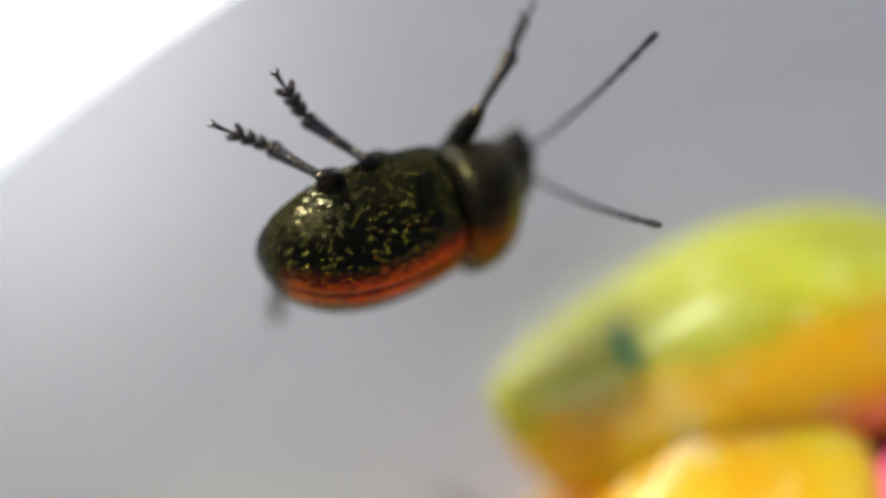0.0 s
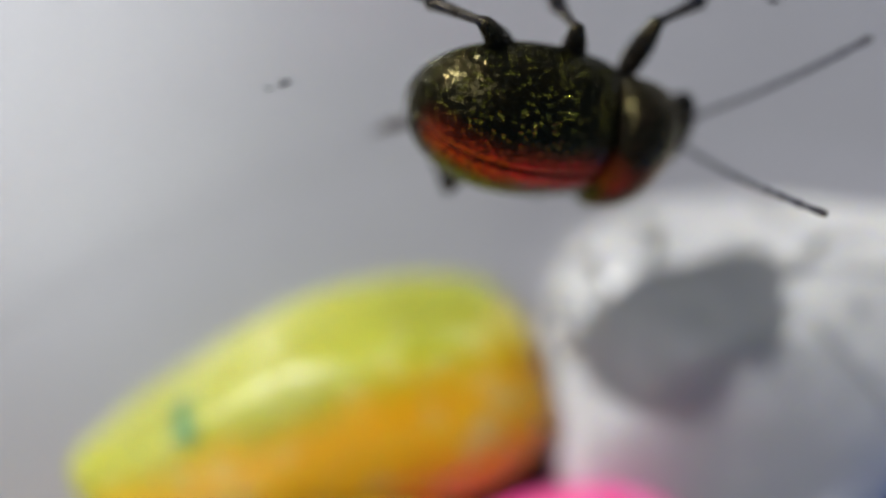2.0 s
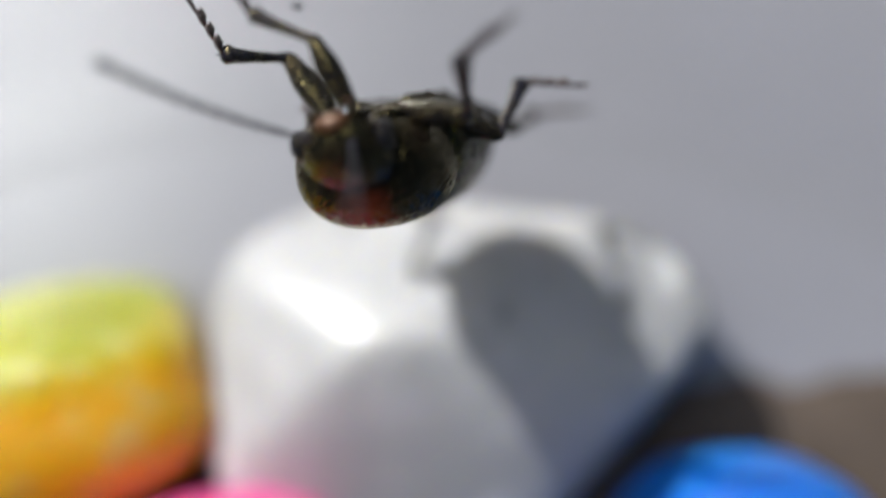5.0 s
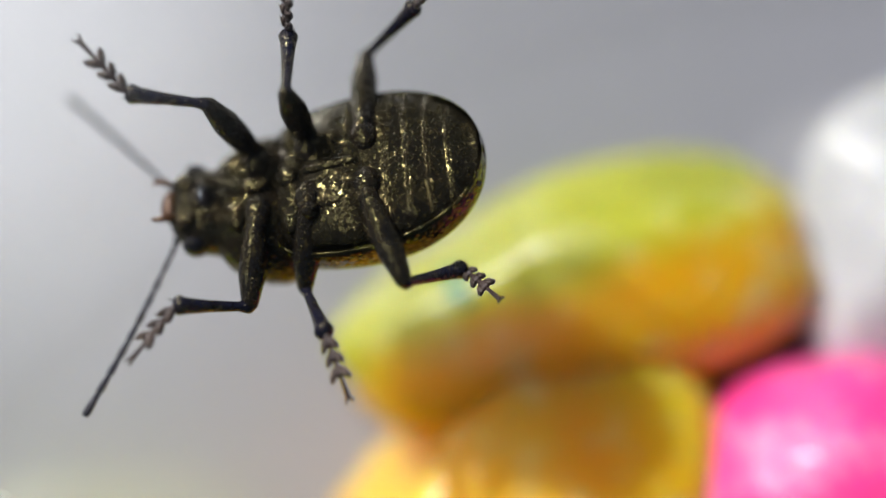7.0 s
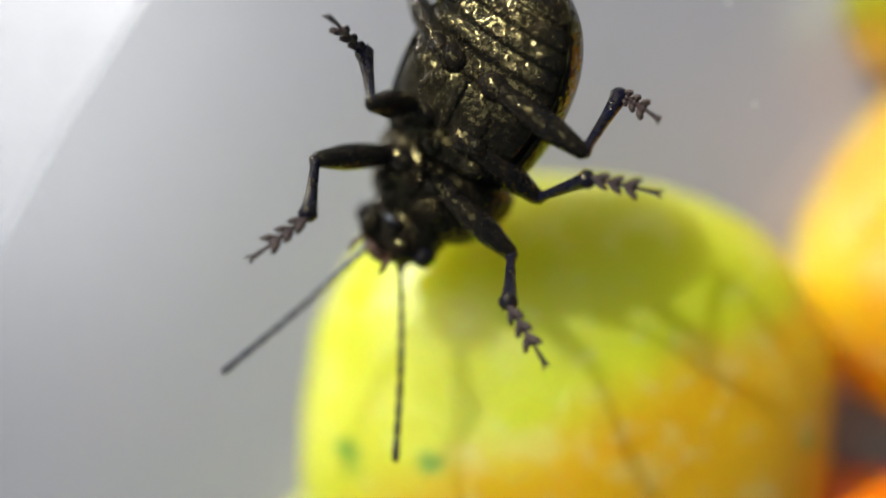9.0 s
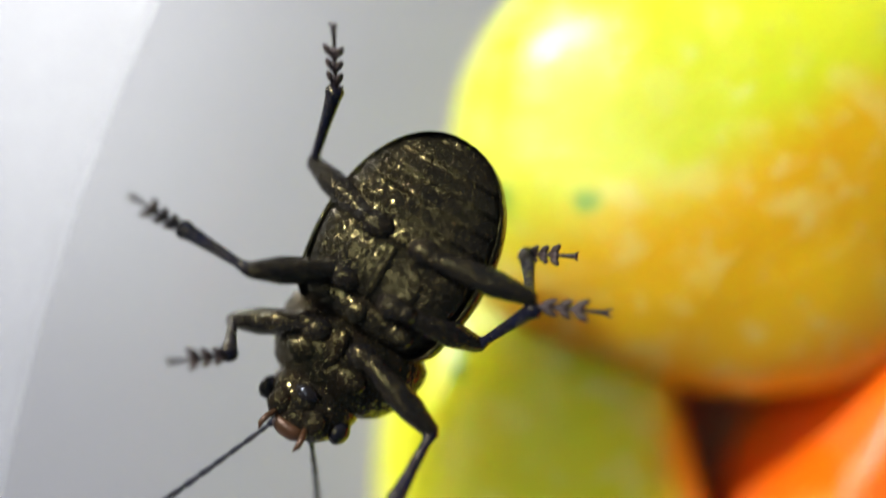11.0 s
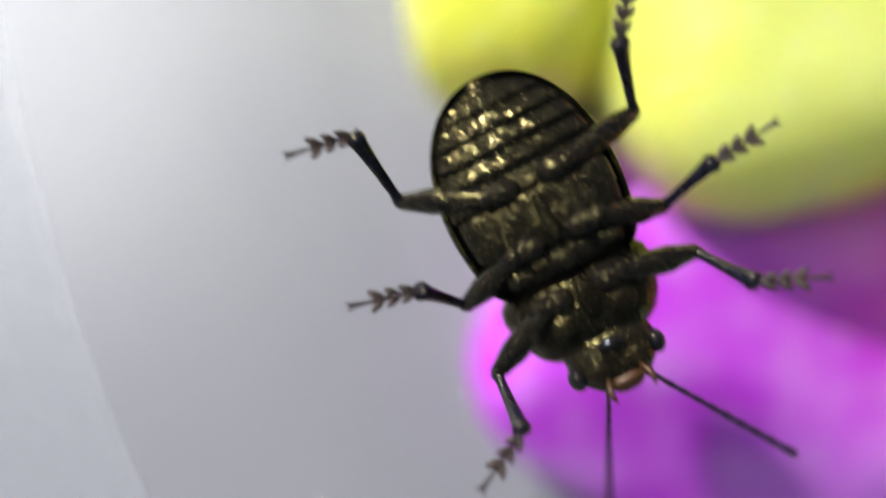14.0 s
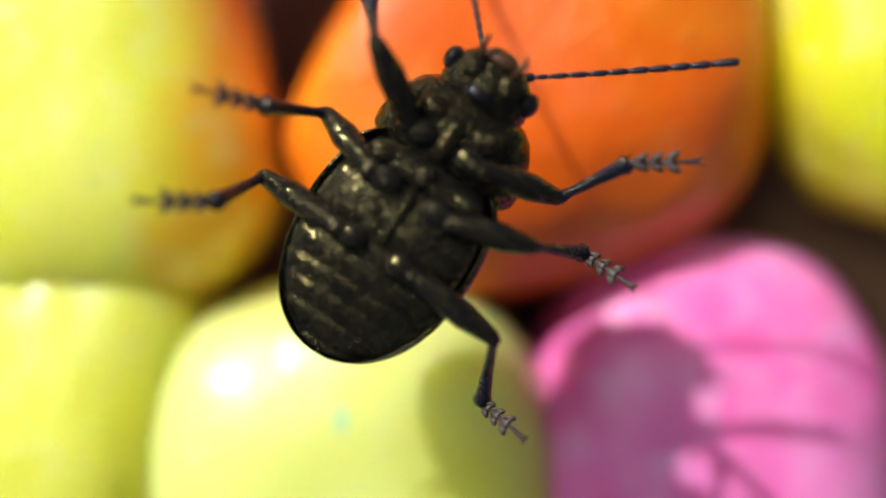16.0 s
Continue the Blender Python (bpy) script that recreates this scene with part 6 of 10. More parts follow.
        (11.37, at(-1.35, 0.95, -0.85, 0, -21.94, 110.81)), (11.43, at(-1.35, 0.95, -0.85, 0, -23.8, 104.11)),
        (11.5, at(-1.35, 0.95, -0.85, 0, -25.34, 97.31)), (11.67, at(-1.35, 0.95, -0.85, 0, -25.1, 112.2)),
        (11.83, at(-1.35, 0.95, -0.85, 0, -23.24, 127.74)), (12, at(-1.35, 0.95, -0.85, 0, -20.14, 141.84)),
        (12.12, at(-1.35, 0.95, -0.85, 0, -22.84, 129.93)), (12.25, at(-1.35, 0.95, -0.85, 0, -24.75, 116.43)),
        (12.38, at(-1.35, 0.95, -0.85, 0, -25.42, 102.65)), (12.5, at(-1.35, 0.95, -0.85, 0, -24.91, 90.06)),
        (12.67, at(-1.35, 0.95, -0.85, 0, -23.36, 102.26)), (12.83, at(-1.35, 0.95, -0.85, 0, -20.78, 114.59)),
        (13, at(-1.35, 0.95, -0.85, 0, -17.5, 125.97)), (13.17, at(-1.35, 0.95, -0.85, 0, -20.36, 118.47)),
        (13.33, at(-1.35, 0.95, -0.85, 0, -22.93, 110.55)), (13.5, at(-1.35, 0.95, -0.85, 0, -25.06, 102.5)),
        (13.62, at(-1.35, 0.95, -0.85, 0, -25.19, 105.84)), (13.75, at(-1.35, 0.95, -0.85, 0, -25.24, 109.2)),
        (13.88, at(-1.35, 0.95, -0.85, 0, -25.22, 112.57)), (14, at(-1.35, 0.95, -0.85, 0, -25.12, 115.91)),
        (14.12, at(-1.35, 0.95, -0.85, 0, -25.26, 120.72)), (14.25, at(-1.35, 0.95, -0.85, 0, -25.25, 125.59)),
        (14.38, at(-1.35, 0.95, -0.85, 0, -25.07, 130.45)), (14.5, at(-1.35, 0.95, -0.85, 0, -24.75, 135.24)),
        (14.67, at(-1.35, 0.95, -0.85, 0, -24.42, 137.33)), (14.83, at(-1.35, 0.95, -0.85, 0, -24.07, 139.41)),
        (15, at(-1.35, 0.95, -0.85, 0, -23.7, 141.47)), (15.12, at(-1.35, 0.95, -0.85, 0, -19.51, 131.62)),
        (15.25, at(-1.35, 0.95, -0.85, 0, -14.47, 121.65)), (15.38, at(-1.35, 0.95, -0.85, 0, -9.03, 112.14)),
        (15.5, at(-1.35, 0.95, -0.85, 0, -3.74, 103.52)), (15.75, at(-1.35, 0.95, -0.85, 0, -5.01, 99.12)),
        (16, at(-1.35, 0.95, -0.85, 0, -6.26, 94.7)),
    ])
    walk(legs["L3"]["tibia"], [
        (0, at(-2.52, 2.84, 0.29, 0, 67.92, -128.77)), (0.25, at(-2.41, 2.93, 0.24, 0, 61.26, -146.42)), (0.5, at(-2.3, 3.01, 0.2, 0, 53.16, -157.37)),
        (0.67, at(-2.62, 2.9, 0.06, 0, 44.19, -164.02)), (0.83, at(-2.91, 2.75, -0.1, 0, 34.65, -169.01)),
        (1, at(-3.16, 2.57, -0.27, 0, 25.25, -172.85)), (1.17, at(-2.77, 2.83, -0.02, 0, 37.55, -164.79)),
        (1.33, at(-2.28, 3.02, 0.2, 0, 49.82, -152.71)), (1.5, at(-1.78, 3.1, 0.35, 0, 59.5, -134.85)),
        (1.67, at(-2.24, 3.03, 0.21, 0, 57.26, -133.4)), (1.83, at(-2.69, 2.87, 0.03, 0, 55, -132.12)), (2, at(-3.06, 2.65, -0.19, 0, 52.73, -130.97)),
        (2.17, at(-3.16, 2.57, -0.28, 0, 46.05, -144.13)), (2.33, at(-3.26, 2.49, -0.38, 0, 37.88, -154.58)),
        (2.5, at(-3.35, 2.41, -0.48, 0, 29.32, -162.58)), (2.67, at(-3.18, 2.57, -0.33, 0, 39.53, -163.24)),
        (2.83, at(-2.98, 2.72, -0.17, 0, 50.08, -164.18)), (3, at(-2.77, 2.84, -0.03, 0, 60.27, -165.59)),
        (3.25, at(-2.87, 2.78, -0.08, 0, 53.86, -166.12)), (3.5, at(-2.96, 2.72, -0.13, 0, 47.46, -166.51)),
        (3.8, at(-2.79, 2.86, -0.11, 0, 48.25, -166.88)), (4.1, at(-2.59, 2.99, -0.1, 0, 49.04, -167.27)),
        (4.35, at(-2.42, 3.08, -0.1, 0, 49.7, -167.61)), (4.6, at(-2.23, 3.17, -0.1, 0, 50.36, -167.95)),
        (4.85, at(-2.04, 3.24, -0.11, 0, 51.02, -168.31)), (5.1, at(-1.84, 3.29, -0.12, 0, 51.68, -168.67)),
        (5.3, at(-1.69, 3.32, -0.14, 0, 52.21, -168.97)), (5.5, at(-1.53, 3.34, -0.15, 0, 52.73, -169.28)),
        (5.8, at(-1.31, 3.36, -0.18, 0, 53.51, -169.75)), (5.87, at(-1.03, 3.29, -0.02, 0, 52.93, -164.98)),
        (5.93, at(-0.74, 3.17, 0.12, 0, 52.16, -160.34)), (6, at(-0.48, 3.02, 0.25, 0, 51.21, -155.89)),
        (6.25, at(-0.66, 3.15, 0.11, 0, 51.37, -164.79)), (6.5, at(-0.85, 3.26, -0.03, 0, 50.86, -173.62)),
        (6.75, at(-1.11, 3.35, -0.19, 0, 42.5, 179.06)), (7, at(-1.38, 3.4, -0.36, 0, 33.79, 173.51)),
        (7.17, at(-1.67, 3.38, -0.36, 0, 34.45, 176.52)), (7.33, at(-1.96, 3.33, -0.37, 0, 35.04, 179.58)),
        (7.5, at(-2.23, 3.24, -0.39, 0, 35.54, -177.33)), (7.67, at(-1.94, 3.3, -0.22, 0, 32.52, -178.14)),
        (7.83, at(-1.63, 3.3, -0.05, 0, 29.49, -178.91)), (8, at(-1.32, 3.26, 0.1, 0, 26.46, -179.63)),
        (8.25, at(-1.09, 3.3, -0.04, 0, 31.13, -171.21)), (8.5, at(-0.86, 3.31, -0.18, 0, 35.2, -161.97)),
        (8.67, at(-1.22, 3.3, -0.02, 0, 38.71, -154.43)), (8.83, at(-1.59, 3.24, 0.13, 0, 41.74, -146.05)),
        (9, at(-1.95, 3.11, 0.25, 0, 44.06, -137.08)), (9.1, at(-1.86, 3.14, 0.23, 0, 46.76, -142.73)),
        (9.2, at(-1.78, 3.17, 0.21, 0, 49.15, -148.95)), (9.37, at(-1.47, 3.26, 0.09, 0, 44.68, -153.95)),
        (9.53, at(-1.16, 3.31, -0.04, 0, 39.99, -158.26)), (9.7, at(-0.86, 3.31, -0.18, 0, 35.2, -161.97)),
        (9.84, at(-1.05, 3.31, -0.07, 0, 41.84, -161.34)), (9.97, at(-1.25, 3.29, 0.03, 0, 48.66, -160.55)),
        (10.11, at(-1.44, 3.25, 0.13, 0, 55.47, -159.5)), (10.25, at(-1.64, 3.19, 0.22, 0, 62.09, -158.07)),
        (10.43, at(-1.53, 3.22, 0.18, 0, 50.89, -168.6)), (10.62, at(-1.42, 3.24, 0.14, 0, 38.48, -175.21)),
        (10.8, at(-1.32, 3.26, 0.1, 0, 26.46, -179.63)), (10.97, at(-1.69, 3.24, 0.09, 0, 29.49, 177.43)),
        (11.13, at(-2.07, 3.17, 0.05, 0, 32.47, 174.3)), (11.3, at(-2.43, 3.04, 0, 0, 35.35, 170.98)),
        (11.37, at(-2.17, 3.12, 0.08, 0, 44.91, 177.74)), (11.43, at(-1.91, 3.17, 0.16, 0, 54.25, -172.45)),
        (11.5, at(-1.64, 3.19, 0.22, 0, 62.09, -158.07)), (11.67, at(-2.21, 3.05, 0.21, 0, 53.26, -171.36)),
        (11.83, at(-2.76, 2.77, 0.14, 0, 43.05, 179.82)), (12, at(-3.2, 2.4, 0.01, 0, 32.8, 173.81)), (12.12, at(-2.83, 2.72, 0.12, 0, 35.3, 178.96)),
        (12.25, at(-2.36, 2.98, 0.2, 0, 37.61, -175.49)), (12.38, at(-1.84, 3.15, 0.22, 0, 39.64, -169.6)),
        (12.5, at(-1.35, 3.22, 0.2, 0, 41.33, -163.48)), (12.67, at(-1.84, 3.19, 0.14, 0, 38.59, -171.68)),
        (12.83, at(-2.32, 3.08, 0.04, 0, 35.27, -179.33)), (13, at(-2.75, 2.88, -0.1, 0, 31.57, 173.76)),
        (13.17, at(-2.47, 3.01, 0.02, 0, 34.92, 175.54)), (13.33, at(-2.16, 3.11, 0.12, 0, 38.25, 177.48)),
        (13.5, at(-1.84, 3.16, 0.21, 0, 41.54, 179.6)), (13.62, at(-1.97, 3.13, 0.21, 0, 38.71, 177.47)),
        (13.75, at(-2.09, 3.09, 0.22, 0, 35.83, 175.49)), (13.88, at(-2.22, 3.04, 0.22, 0, 32.92, 173.66)), (14, at(-2.34, 2.99, 0.21, 0, 30, 171.95)),
        (14.12, at(-2.5, 2.89, 0.22, 0, 32.81, 173.69)), (14.25, at(-2.67, 2.79, 0.22, 0, 35.62, 175.56)),
        (14.38, at(-2.82, 2.67, 0.21, 0, 38.39, 177.57)), (14.5, at(-2.96, 2.55, 0.2, 0, 41.11, 179.72)),
        (14.67, at(-3.02, 2.49, 0.18, 0, 32.39, 178.58)), (14.83, at(-3.08, 2.44, 0.17, 0, 23.45, 177.62)),
        (15, at(-3.14, 2.38, 0.15, 0, 14.72, 176.8)), (15.12, at(-2.92, 2.71, -0.02, 0, 1.82, 176.21)),
        (15.25, at(-2.62, 3.01, -0.23, 0, -12.77, 175.54)), (15.38, at(-2.28, 3.24, -0.46, 0, -27.36, 174.79)),
        (15.5, at(-1.93, 3.38, -0.69, 0, -40.26, 173.94)), (15.75, at(-1.74, 3.41, -0.63, 0, -41.08, 166.19)),
        (16, at(-1.55, 3.43, -0.58, 0, -41.36, 158.31)),
    ])
    walk(legs["L3"]["tarsus"], [
        (0, at(-3.04, 2.2, -1.75, 0, 14.37, 142.94)), (0.25, at(-3.29, 2.35, -1.69, 0, 13.75, 139.77)), (0.5, at(-3.52, 2.5, -1.57, 0, 13.09, 136.62)),
        (0.67, at(-4.13, 2.47, -1.47, 0, 18.96, 141.11)), (0.83, at(-4.69, 2.41, -1.35, 0, 24.81, 146.01)),
        (1, at(-5.14, 2.32, -1.21, 0, 30.39, 151.3)), (1.17, at(-4.45, 2.38, -1.36, 0, 27.53, 151.41)),
        (1.33, at(-3.55, 2.37, -1.48, 0, 24.67, 151.52)), (1.5, at(-2.57, 2.31, -1.54, 0, 21.82, 151.62)),
        (1.67, at(-3.06, 2.16, -1.64, 0, 15.39, 152.58)), (1.83, at(-3.53, 1.94, -1.78, 0, 8.88, 153.5)), (2, at(-3.94, 1.64, -1.94, 0, 2.44, 154.37)),
        (2.17, at(-4.4, 1.68, -1.87, 0, 8.61, 153.79)), (2.33, at(-4.83, 1.75, -1.73, 0, 14.85, 153.2)),
        (2.5, at(-5.18, 1.83, -1.56, 0, 21.02, 152.57)), (2.67, at(-4.8, 2.08, -1.73, 0, 15.1, 145.29)),
        (2.83, at(-4.34, 2.33, -1.86, 0, 8.79, 138.22)), (3, at(-3.82, 2.57, -1.94, 0, 2.52, 131.58)), (3.25, at(-4.13, 2.47, -1.86, 0, 5.54, 133.2)),
        (3.5, at(-4.41, 2.37, -1.75, 0, 8.56, 134.85)), (3.8, at(-4.21, 2.53, -1.76, 0, 12.1, 138.48)), (4.1, at(-4, 2.67, -1.77, 0, 15.6, 142.22)),
        (4.35, at(-3.81, 2.78, -1.78, 0, 18.64, 145.63)), (4.6, at(-3.6, 2.88, -1.8, 0, 21.61, 149.16)),
        (4.85, at(-3.39, 2.96, -1.82, 0, 24.52, 152.86)), (5.1, at(-3.18, 3.02, -1.85, 0, 27.34, 156.73)),
        (5.3, at(-3.01, 3.06, -1.87, 0, 29.44, 159.85)), (5.5, at(-2.84, 3.1, -1.9, 0, 31.46, 163.1)), (5.8, at(-2.6, 3.12, -1.95, 0, 34.19, 167.97)),
        (5.87, at(-2.31, 2.94, -1.78, 0, 41.05, 176.25)), (5.93, at(-2.01, 2.72, -1.61, 0, 47.34, -173.33)),
        (6, at(-1.74, 2.46, -1.47, 0, 52.33, -160.8)), (6.25, at(-1.98, 2.79, -1.61, 0, 54.07, -156.73)),
        (6.5, at(-2.23, 3.1, -1.74, 0, 55.65, -152.32)), (6.75, at(-2.73, 3.38, -1.67, 0, 51.47, -151.72)),
        (7, at(-3.19, 3.61, -1.58, 0, 47.28, -151.22)), (7.17, at(-3.48, 3.49, -1.6, 0, 42.98, -160.96)),
        (7.33, at(-3.76, 3.34, -1.63, 0, 37.87, -169.49)), (7.5, at(-4.02, 3.16, -1.67, 0, 32.34, -176.72)),
        (7.67, at(-3.79, 3.24, -1.4, 0, 38.85, 178)), (7.83, at(-3.54, 3.27, -1.13, 0, 45.19, 171.54)), (8, at(-3.29, 3.25, -0.88, 0, 50.98, 163.7)),
        (8.25, at(-2.95, 3.01, -1.18, 0, 48.93, 168.33)), (8.5, at(-2.57, 2.75, -1.45, 0, 46.71, 172.59)),
        (8.67, at(-2.77, 2.56, -1.39, 0, 38.98, 168.61)), (8.83, at(-2.95, 2.32, -1.33, 0, 30.97, 165.37)),
        (9, at(-3.11, 2.04, -1.28, 0, 23.07, 162.69)), (9.1, at(-3.06, 2.23, -1.37, 0, 27, 162.02)), (9.2, at(-3.01, 2.43, -1.46, 0, 30.93, 161.3)),
        (9.37, at(-2.88, 2.57, -1.45, 0, 36.28, 164.51)), (9.53, at(-2.73, 2.68, -1.45, 0, 41.6, 168.25)),
        (9.7, at(-2.57, 2.75, -1.45, 0, 46.71, 172.59)), (9.84, at(-2.61, 2.78, -1.54, 0, 40.7, 159.65)),
        (9.97, at(-2.62, 2.8, -1.62, 0, 32.82, 148.2)), (10.11, at(-2.61, 2.81, -1.68, 0, 24.07, 138.7)),
        (10.25, at(-2.59, 2.81, -1.72, 0, 15.59, 131.1)), (10.43, at(-2.89, 2.95, -1.53, 0, 27.92, 138.96)),
        (10.62, at(-3.14, 3.1, -1.23, 0, 40.49, 149.63)), (10.8, at(-3.29, 3.25, -0.88, 0, 50.98, 163.7)),
        (10.97, at(-3.61, 3.33, -1, 0, 44.94, 161.38)), (11.13, at(-3.92, 3.35, -1.13, 0, 38.78, 159.49)),
        (11.3, at(-4.2, 3.32, -1.27, 0, 32.68, 157.92)), (11.37, at(-3.73, 3.18, -1.47, 0, 27.6, 148.22)),
        (11.43, at(-3.18, 3, -1.63, 0, 21.72, 139.17)), (11.5, at(-2.59, 2.81, -1.72, 0, 15.59, 131.1)),
        (11.67, at(-3.51, 2.85, -1.55, 0, 9.49, 143.32)), (11.83, at(-4.36, 2.77, -1.37, 0, 2.58, 155.81)),
        (12, at(-5.03, 2.6, -1.18, 0, -4.05, 167.45)), (12.12, at(-4.62, 2.75, -1.15, 0, -1.14, 154.58)),
        (12.25, at(-4.1, 2.85, -1.15, 0, 2.22, 139.98)), (12.38, at(-3.51, 2.85, -1.18, 0, 5.44, 125.32)),
        (12.5, at(-2.94, 2.75, -1.25, 0, 7.98, 112.3)), (12.67, at(-3.54, 2.94, -1.23, 0, 8.24, 122.5)),
        (12.83, at(-4.12, 3.05, -1.23, 0, 8.24, 133.03)), (13, at(-4.61, 3.08, -1.25, 0, 7.98, 143.23)),
        (13.17, at(-4.27, 3.15, -1.24, 0, 7.95, 142.98)), (13.33, at(-3.88, 3.18, -1.24, 0, 7.92, 142.73)),
        (13.5, at(-3.49, 3.17, -1.25, 0, 7.88, 142.47)), (13.62, at(-3.68, 3.2, -1.16, 0, 11.49, 132.06)),
        (13.75, at(-3.87, 3.23, -1.07, 0, 14.97, 120.47)), (13.88, at(-4.05, 3.24, -0.98, 0, 17.85, 108.53)),
        (14, at(-4.23, 3.25, -0.89, 0, 19.85, 97.23)), (14.12, at(-4.34, 3.1, -0.98, 0, 18.81, 112.17)),
        (14.25, at(-4.45, 2.93, -1.06, 0, 16.14, 129.22)), (14.38, at(-4.54, 2.75, -1.16, 0, 12.16, 145.71)),
        (14.5, at(-4.62, 2.56, -1.25, 0, 7.98, 159.42)), (14.67, at(-4.88, 2.54, -0.99, 0, 13.86, 145.99)),
        (14.83, at(-5.1, 2.52, -0.71, 0, 19.29, 130.87)), (15, at(-5.27, 2.49, -0.4, 0, 23.19, 115.95)),
        (15.12, at(-5.11, 2.86, -0.08, 0, 28.92, 111.24)), (15.25, at(-4.76, 3.18, 0.26, 0, 34.66, 105.8)),
        (15.38, at(-4.23, 3.41, 0.55, 0, 40.11, 99.58)), (15.5, at(-3.6, 3.55, 0.73, 0, 45.02, 92.56)), (15.75, at(-3.36, 3.8, 0.81, 0, 43.01, 92.54)),
        (16, at(-3.09, 4.04, 0.88, 0, 40.99, 92.52)),
    ])
    walk(legs["R1"]["femur"], [
        (0, at(1.6, -0.95, -0.75, 0, -23.15, -63.16)), (0.5, at(1.6, -0.95, -0.75, 0, -22.22, -66.41)), (1, at(1.6, -0.95, -0.75, 0, -22.48, -65.57)),
        (1.5, at(1.6, -0.95, -0.75, 0, -22.69, -64.85)), (2, at(1.6, -0.95, -0.75, 0, -22.66, -64.97)),
        (2.5, at(1.6, -0.95, -0.75, 0, -23.51, -61.64)), (3, at(1.6, -0.95, -0.75, 0, -23.4, -62.15)), (3.5, at(1.6, -0.95, -0.75, 0, -23.19, -63)),
        (3.8, at(1.6, -0.95, -0.75, 0, -20.34, -62.52)), (4.1, at(1.6, -0.95, -0.75, 0, -17.49, -62.05)),
        (4.35, at(1.6, -0.95, -0.75, 0, -15.07, -61.67)), (4.6, at(1.6, -0.95, -0.75, 0, -12.65, -61.3)),
        (4.85, at(1.6, -0.95, -0.75, 0, -10.22, -60.93)), (5.1, at(1.6, -0.95, -0.75, 0, -7.8, -60.57)),
        (5.3, at(1.6, -0.95, -0.75, 0, -5.88, -60.29)), (5.5, at(1.6, -0.95, -0.75, 0, -3.96, -60.01)), (5.65, at(1.6, -0.95, -0.75, 0, -2.54, -59.8)),
        (5.8, at(1.6, -0.95, -0.75, 0, -1.12, -59.6)), (5.85, at(1.6, -0.95, -0.75, 0, -7.78, -65.43)), (5.9, at(1.6, -0.95, -0.75, 0, -14.7, -71.77)),
        (5.95, at(1.6, -0.95, -0.75, 0, -21.44, -78.52)), (6, at(1.6, -0.95, -0.75, 0, -27.57, -85.52)),
        (6.17, at(1.6, -0.95, -0.75, 0, -26.69, -87.23)), (6.33, at(1.6, -0.95, -0.75, 0, -25.79, -88.91)),
        (6.5, at(1.6, -0.95, -0.75, 0, -24.88, -90.56)), (6.67, at(1.6, -0.95, -0.75, 0, -20.99, -86.25)),
        (6.83, at(1.6, -0.95, -0.75, 0, -16.96, -82.13)), (7, at(1.6, -0.95, -0.75, 0, -12.88, -78.21)),
        (7.17, at(1.6, -0.95, -0.75, 0, -8.96, -74.89)), (7.33, at(1.6, -0.95, -0.75, 0, -4.97, -71.61)),
        (7.5, at(1.6, -0.95, -0.75, 0, -0.99, -68.4)), (7.67, at(1.6, -0.95, -0.75, 0, -1.24, -71.5)), (7.83, at(1.6, -0.95, -0.75, 0, -1.49, -74.61)),
        (8, at(1.6, -0.95, -0.75, 0, -1.73, -77.72)), (8.17, at(1.6, -0.95, -0.75, 0, -9.42, -83.68)), (8.33, at(1.6, -0.95, -0.75, 0, -17.22, -90.1)),
        (8.5, at(1.6, -0.95, -0.75, 0, -24.58, -96.87)), (8.67, at(1.6, -0.95, -0.75, 0, -20.53, -90.59)),
        (8.83, at(1.6, -0.95, -0.75, 0, -16.19, -84.55)), (9, at(1.6, -0.95, -0.75, 0, -11.76, -78.86)),
        (9.07, at(1.6, -0.95, -0.75, 0, -12.41, -82.82)), (9.13, at(1.6, -0.95, -0.75, 0, -13, -86.82)),
        (9.2, at(1.6, -0.95, -0.75, 0, -13.53, -90.82)), (9.32, at(1.6, -0.95, -0.75, 0, -16.31, -92.25)),
        (9.45, at(1.6, -0.95, -0.75, 0, -19.08, -93.74)), (9.57, at(1.6, -0.95, -0.75, 0, -21.85, -95.28)),
        (9.7, at(1.6, -0.95, -0.75, 0, -24.58, -96.87)), (9.81, at(1.6, -0.95, -0.75, 0, -24.99, -93.02)),
        (9.92, at(1.6, -0.95, -0.75, 0, -25.3, -89.1)), (10.03, at(1.6, -0.95, -0.75, 0, -25.5, -85.15)),
        (10.14, at(1.6, -0.95, -0.75, 0, -25.6, -81.2)), (10.25, at(1.6, -0.95, -0.75, 0, -25.6, -77.3)),
        (10.39, at(1.6, -0.95, -0.75, 0, -19.7, -77.41)), (10.53, at(1.6, -0.95, -0.75, 0, -13.67, -77.52)),
        (10.66, at(1.6, -0.95, -0.75, 0, -7.64, -77.62)), (10.8, at(1.6, -0.95, -0.75, 0, -1.73, -77.72)),
        (10.9, at(1.6, -0.95, -0.75, 0, -1.16, -76.28)), (11, at(1.6, -0.95, -0.75, 0, -0.58, -74.85)), (11.1, at(1.6, -0.95, -0.75, 0, 0, -73.41)),
        (11.2, at(1.6, -0.95, -0.75, 0, 0.59, -71.98)), (11.3, at(1.6, -0.95, -0.75, 0, 1.16, -70.55)),
        (11.35, at(1.6, -0.95, -0.75, 0, -5.44, -72.11)), (11.4, at(1.6, -0.95, -0.75, 0, -12.24, -73.75)),
        (11.45, at(1.6, -0.95, -0.75, 0, -19.02, -75.48)), (11.5, at(1.6, -0.95, -0.75, 0, -25.6, -77.3)),
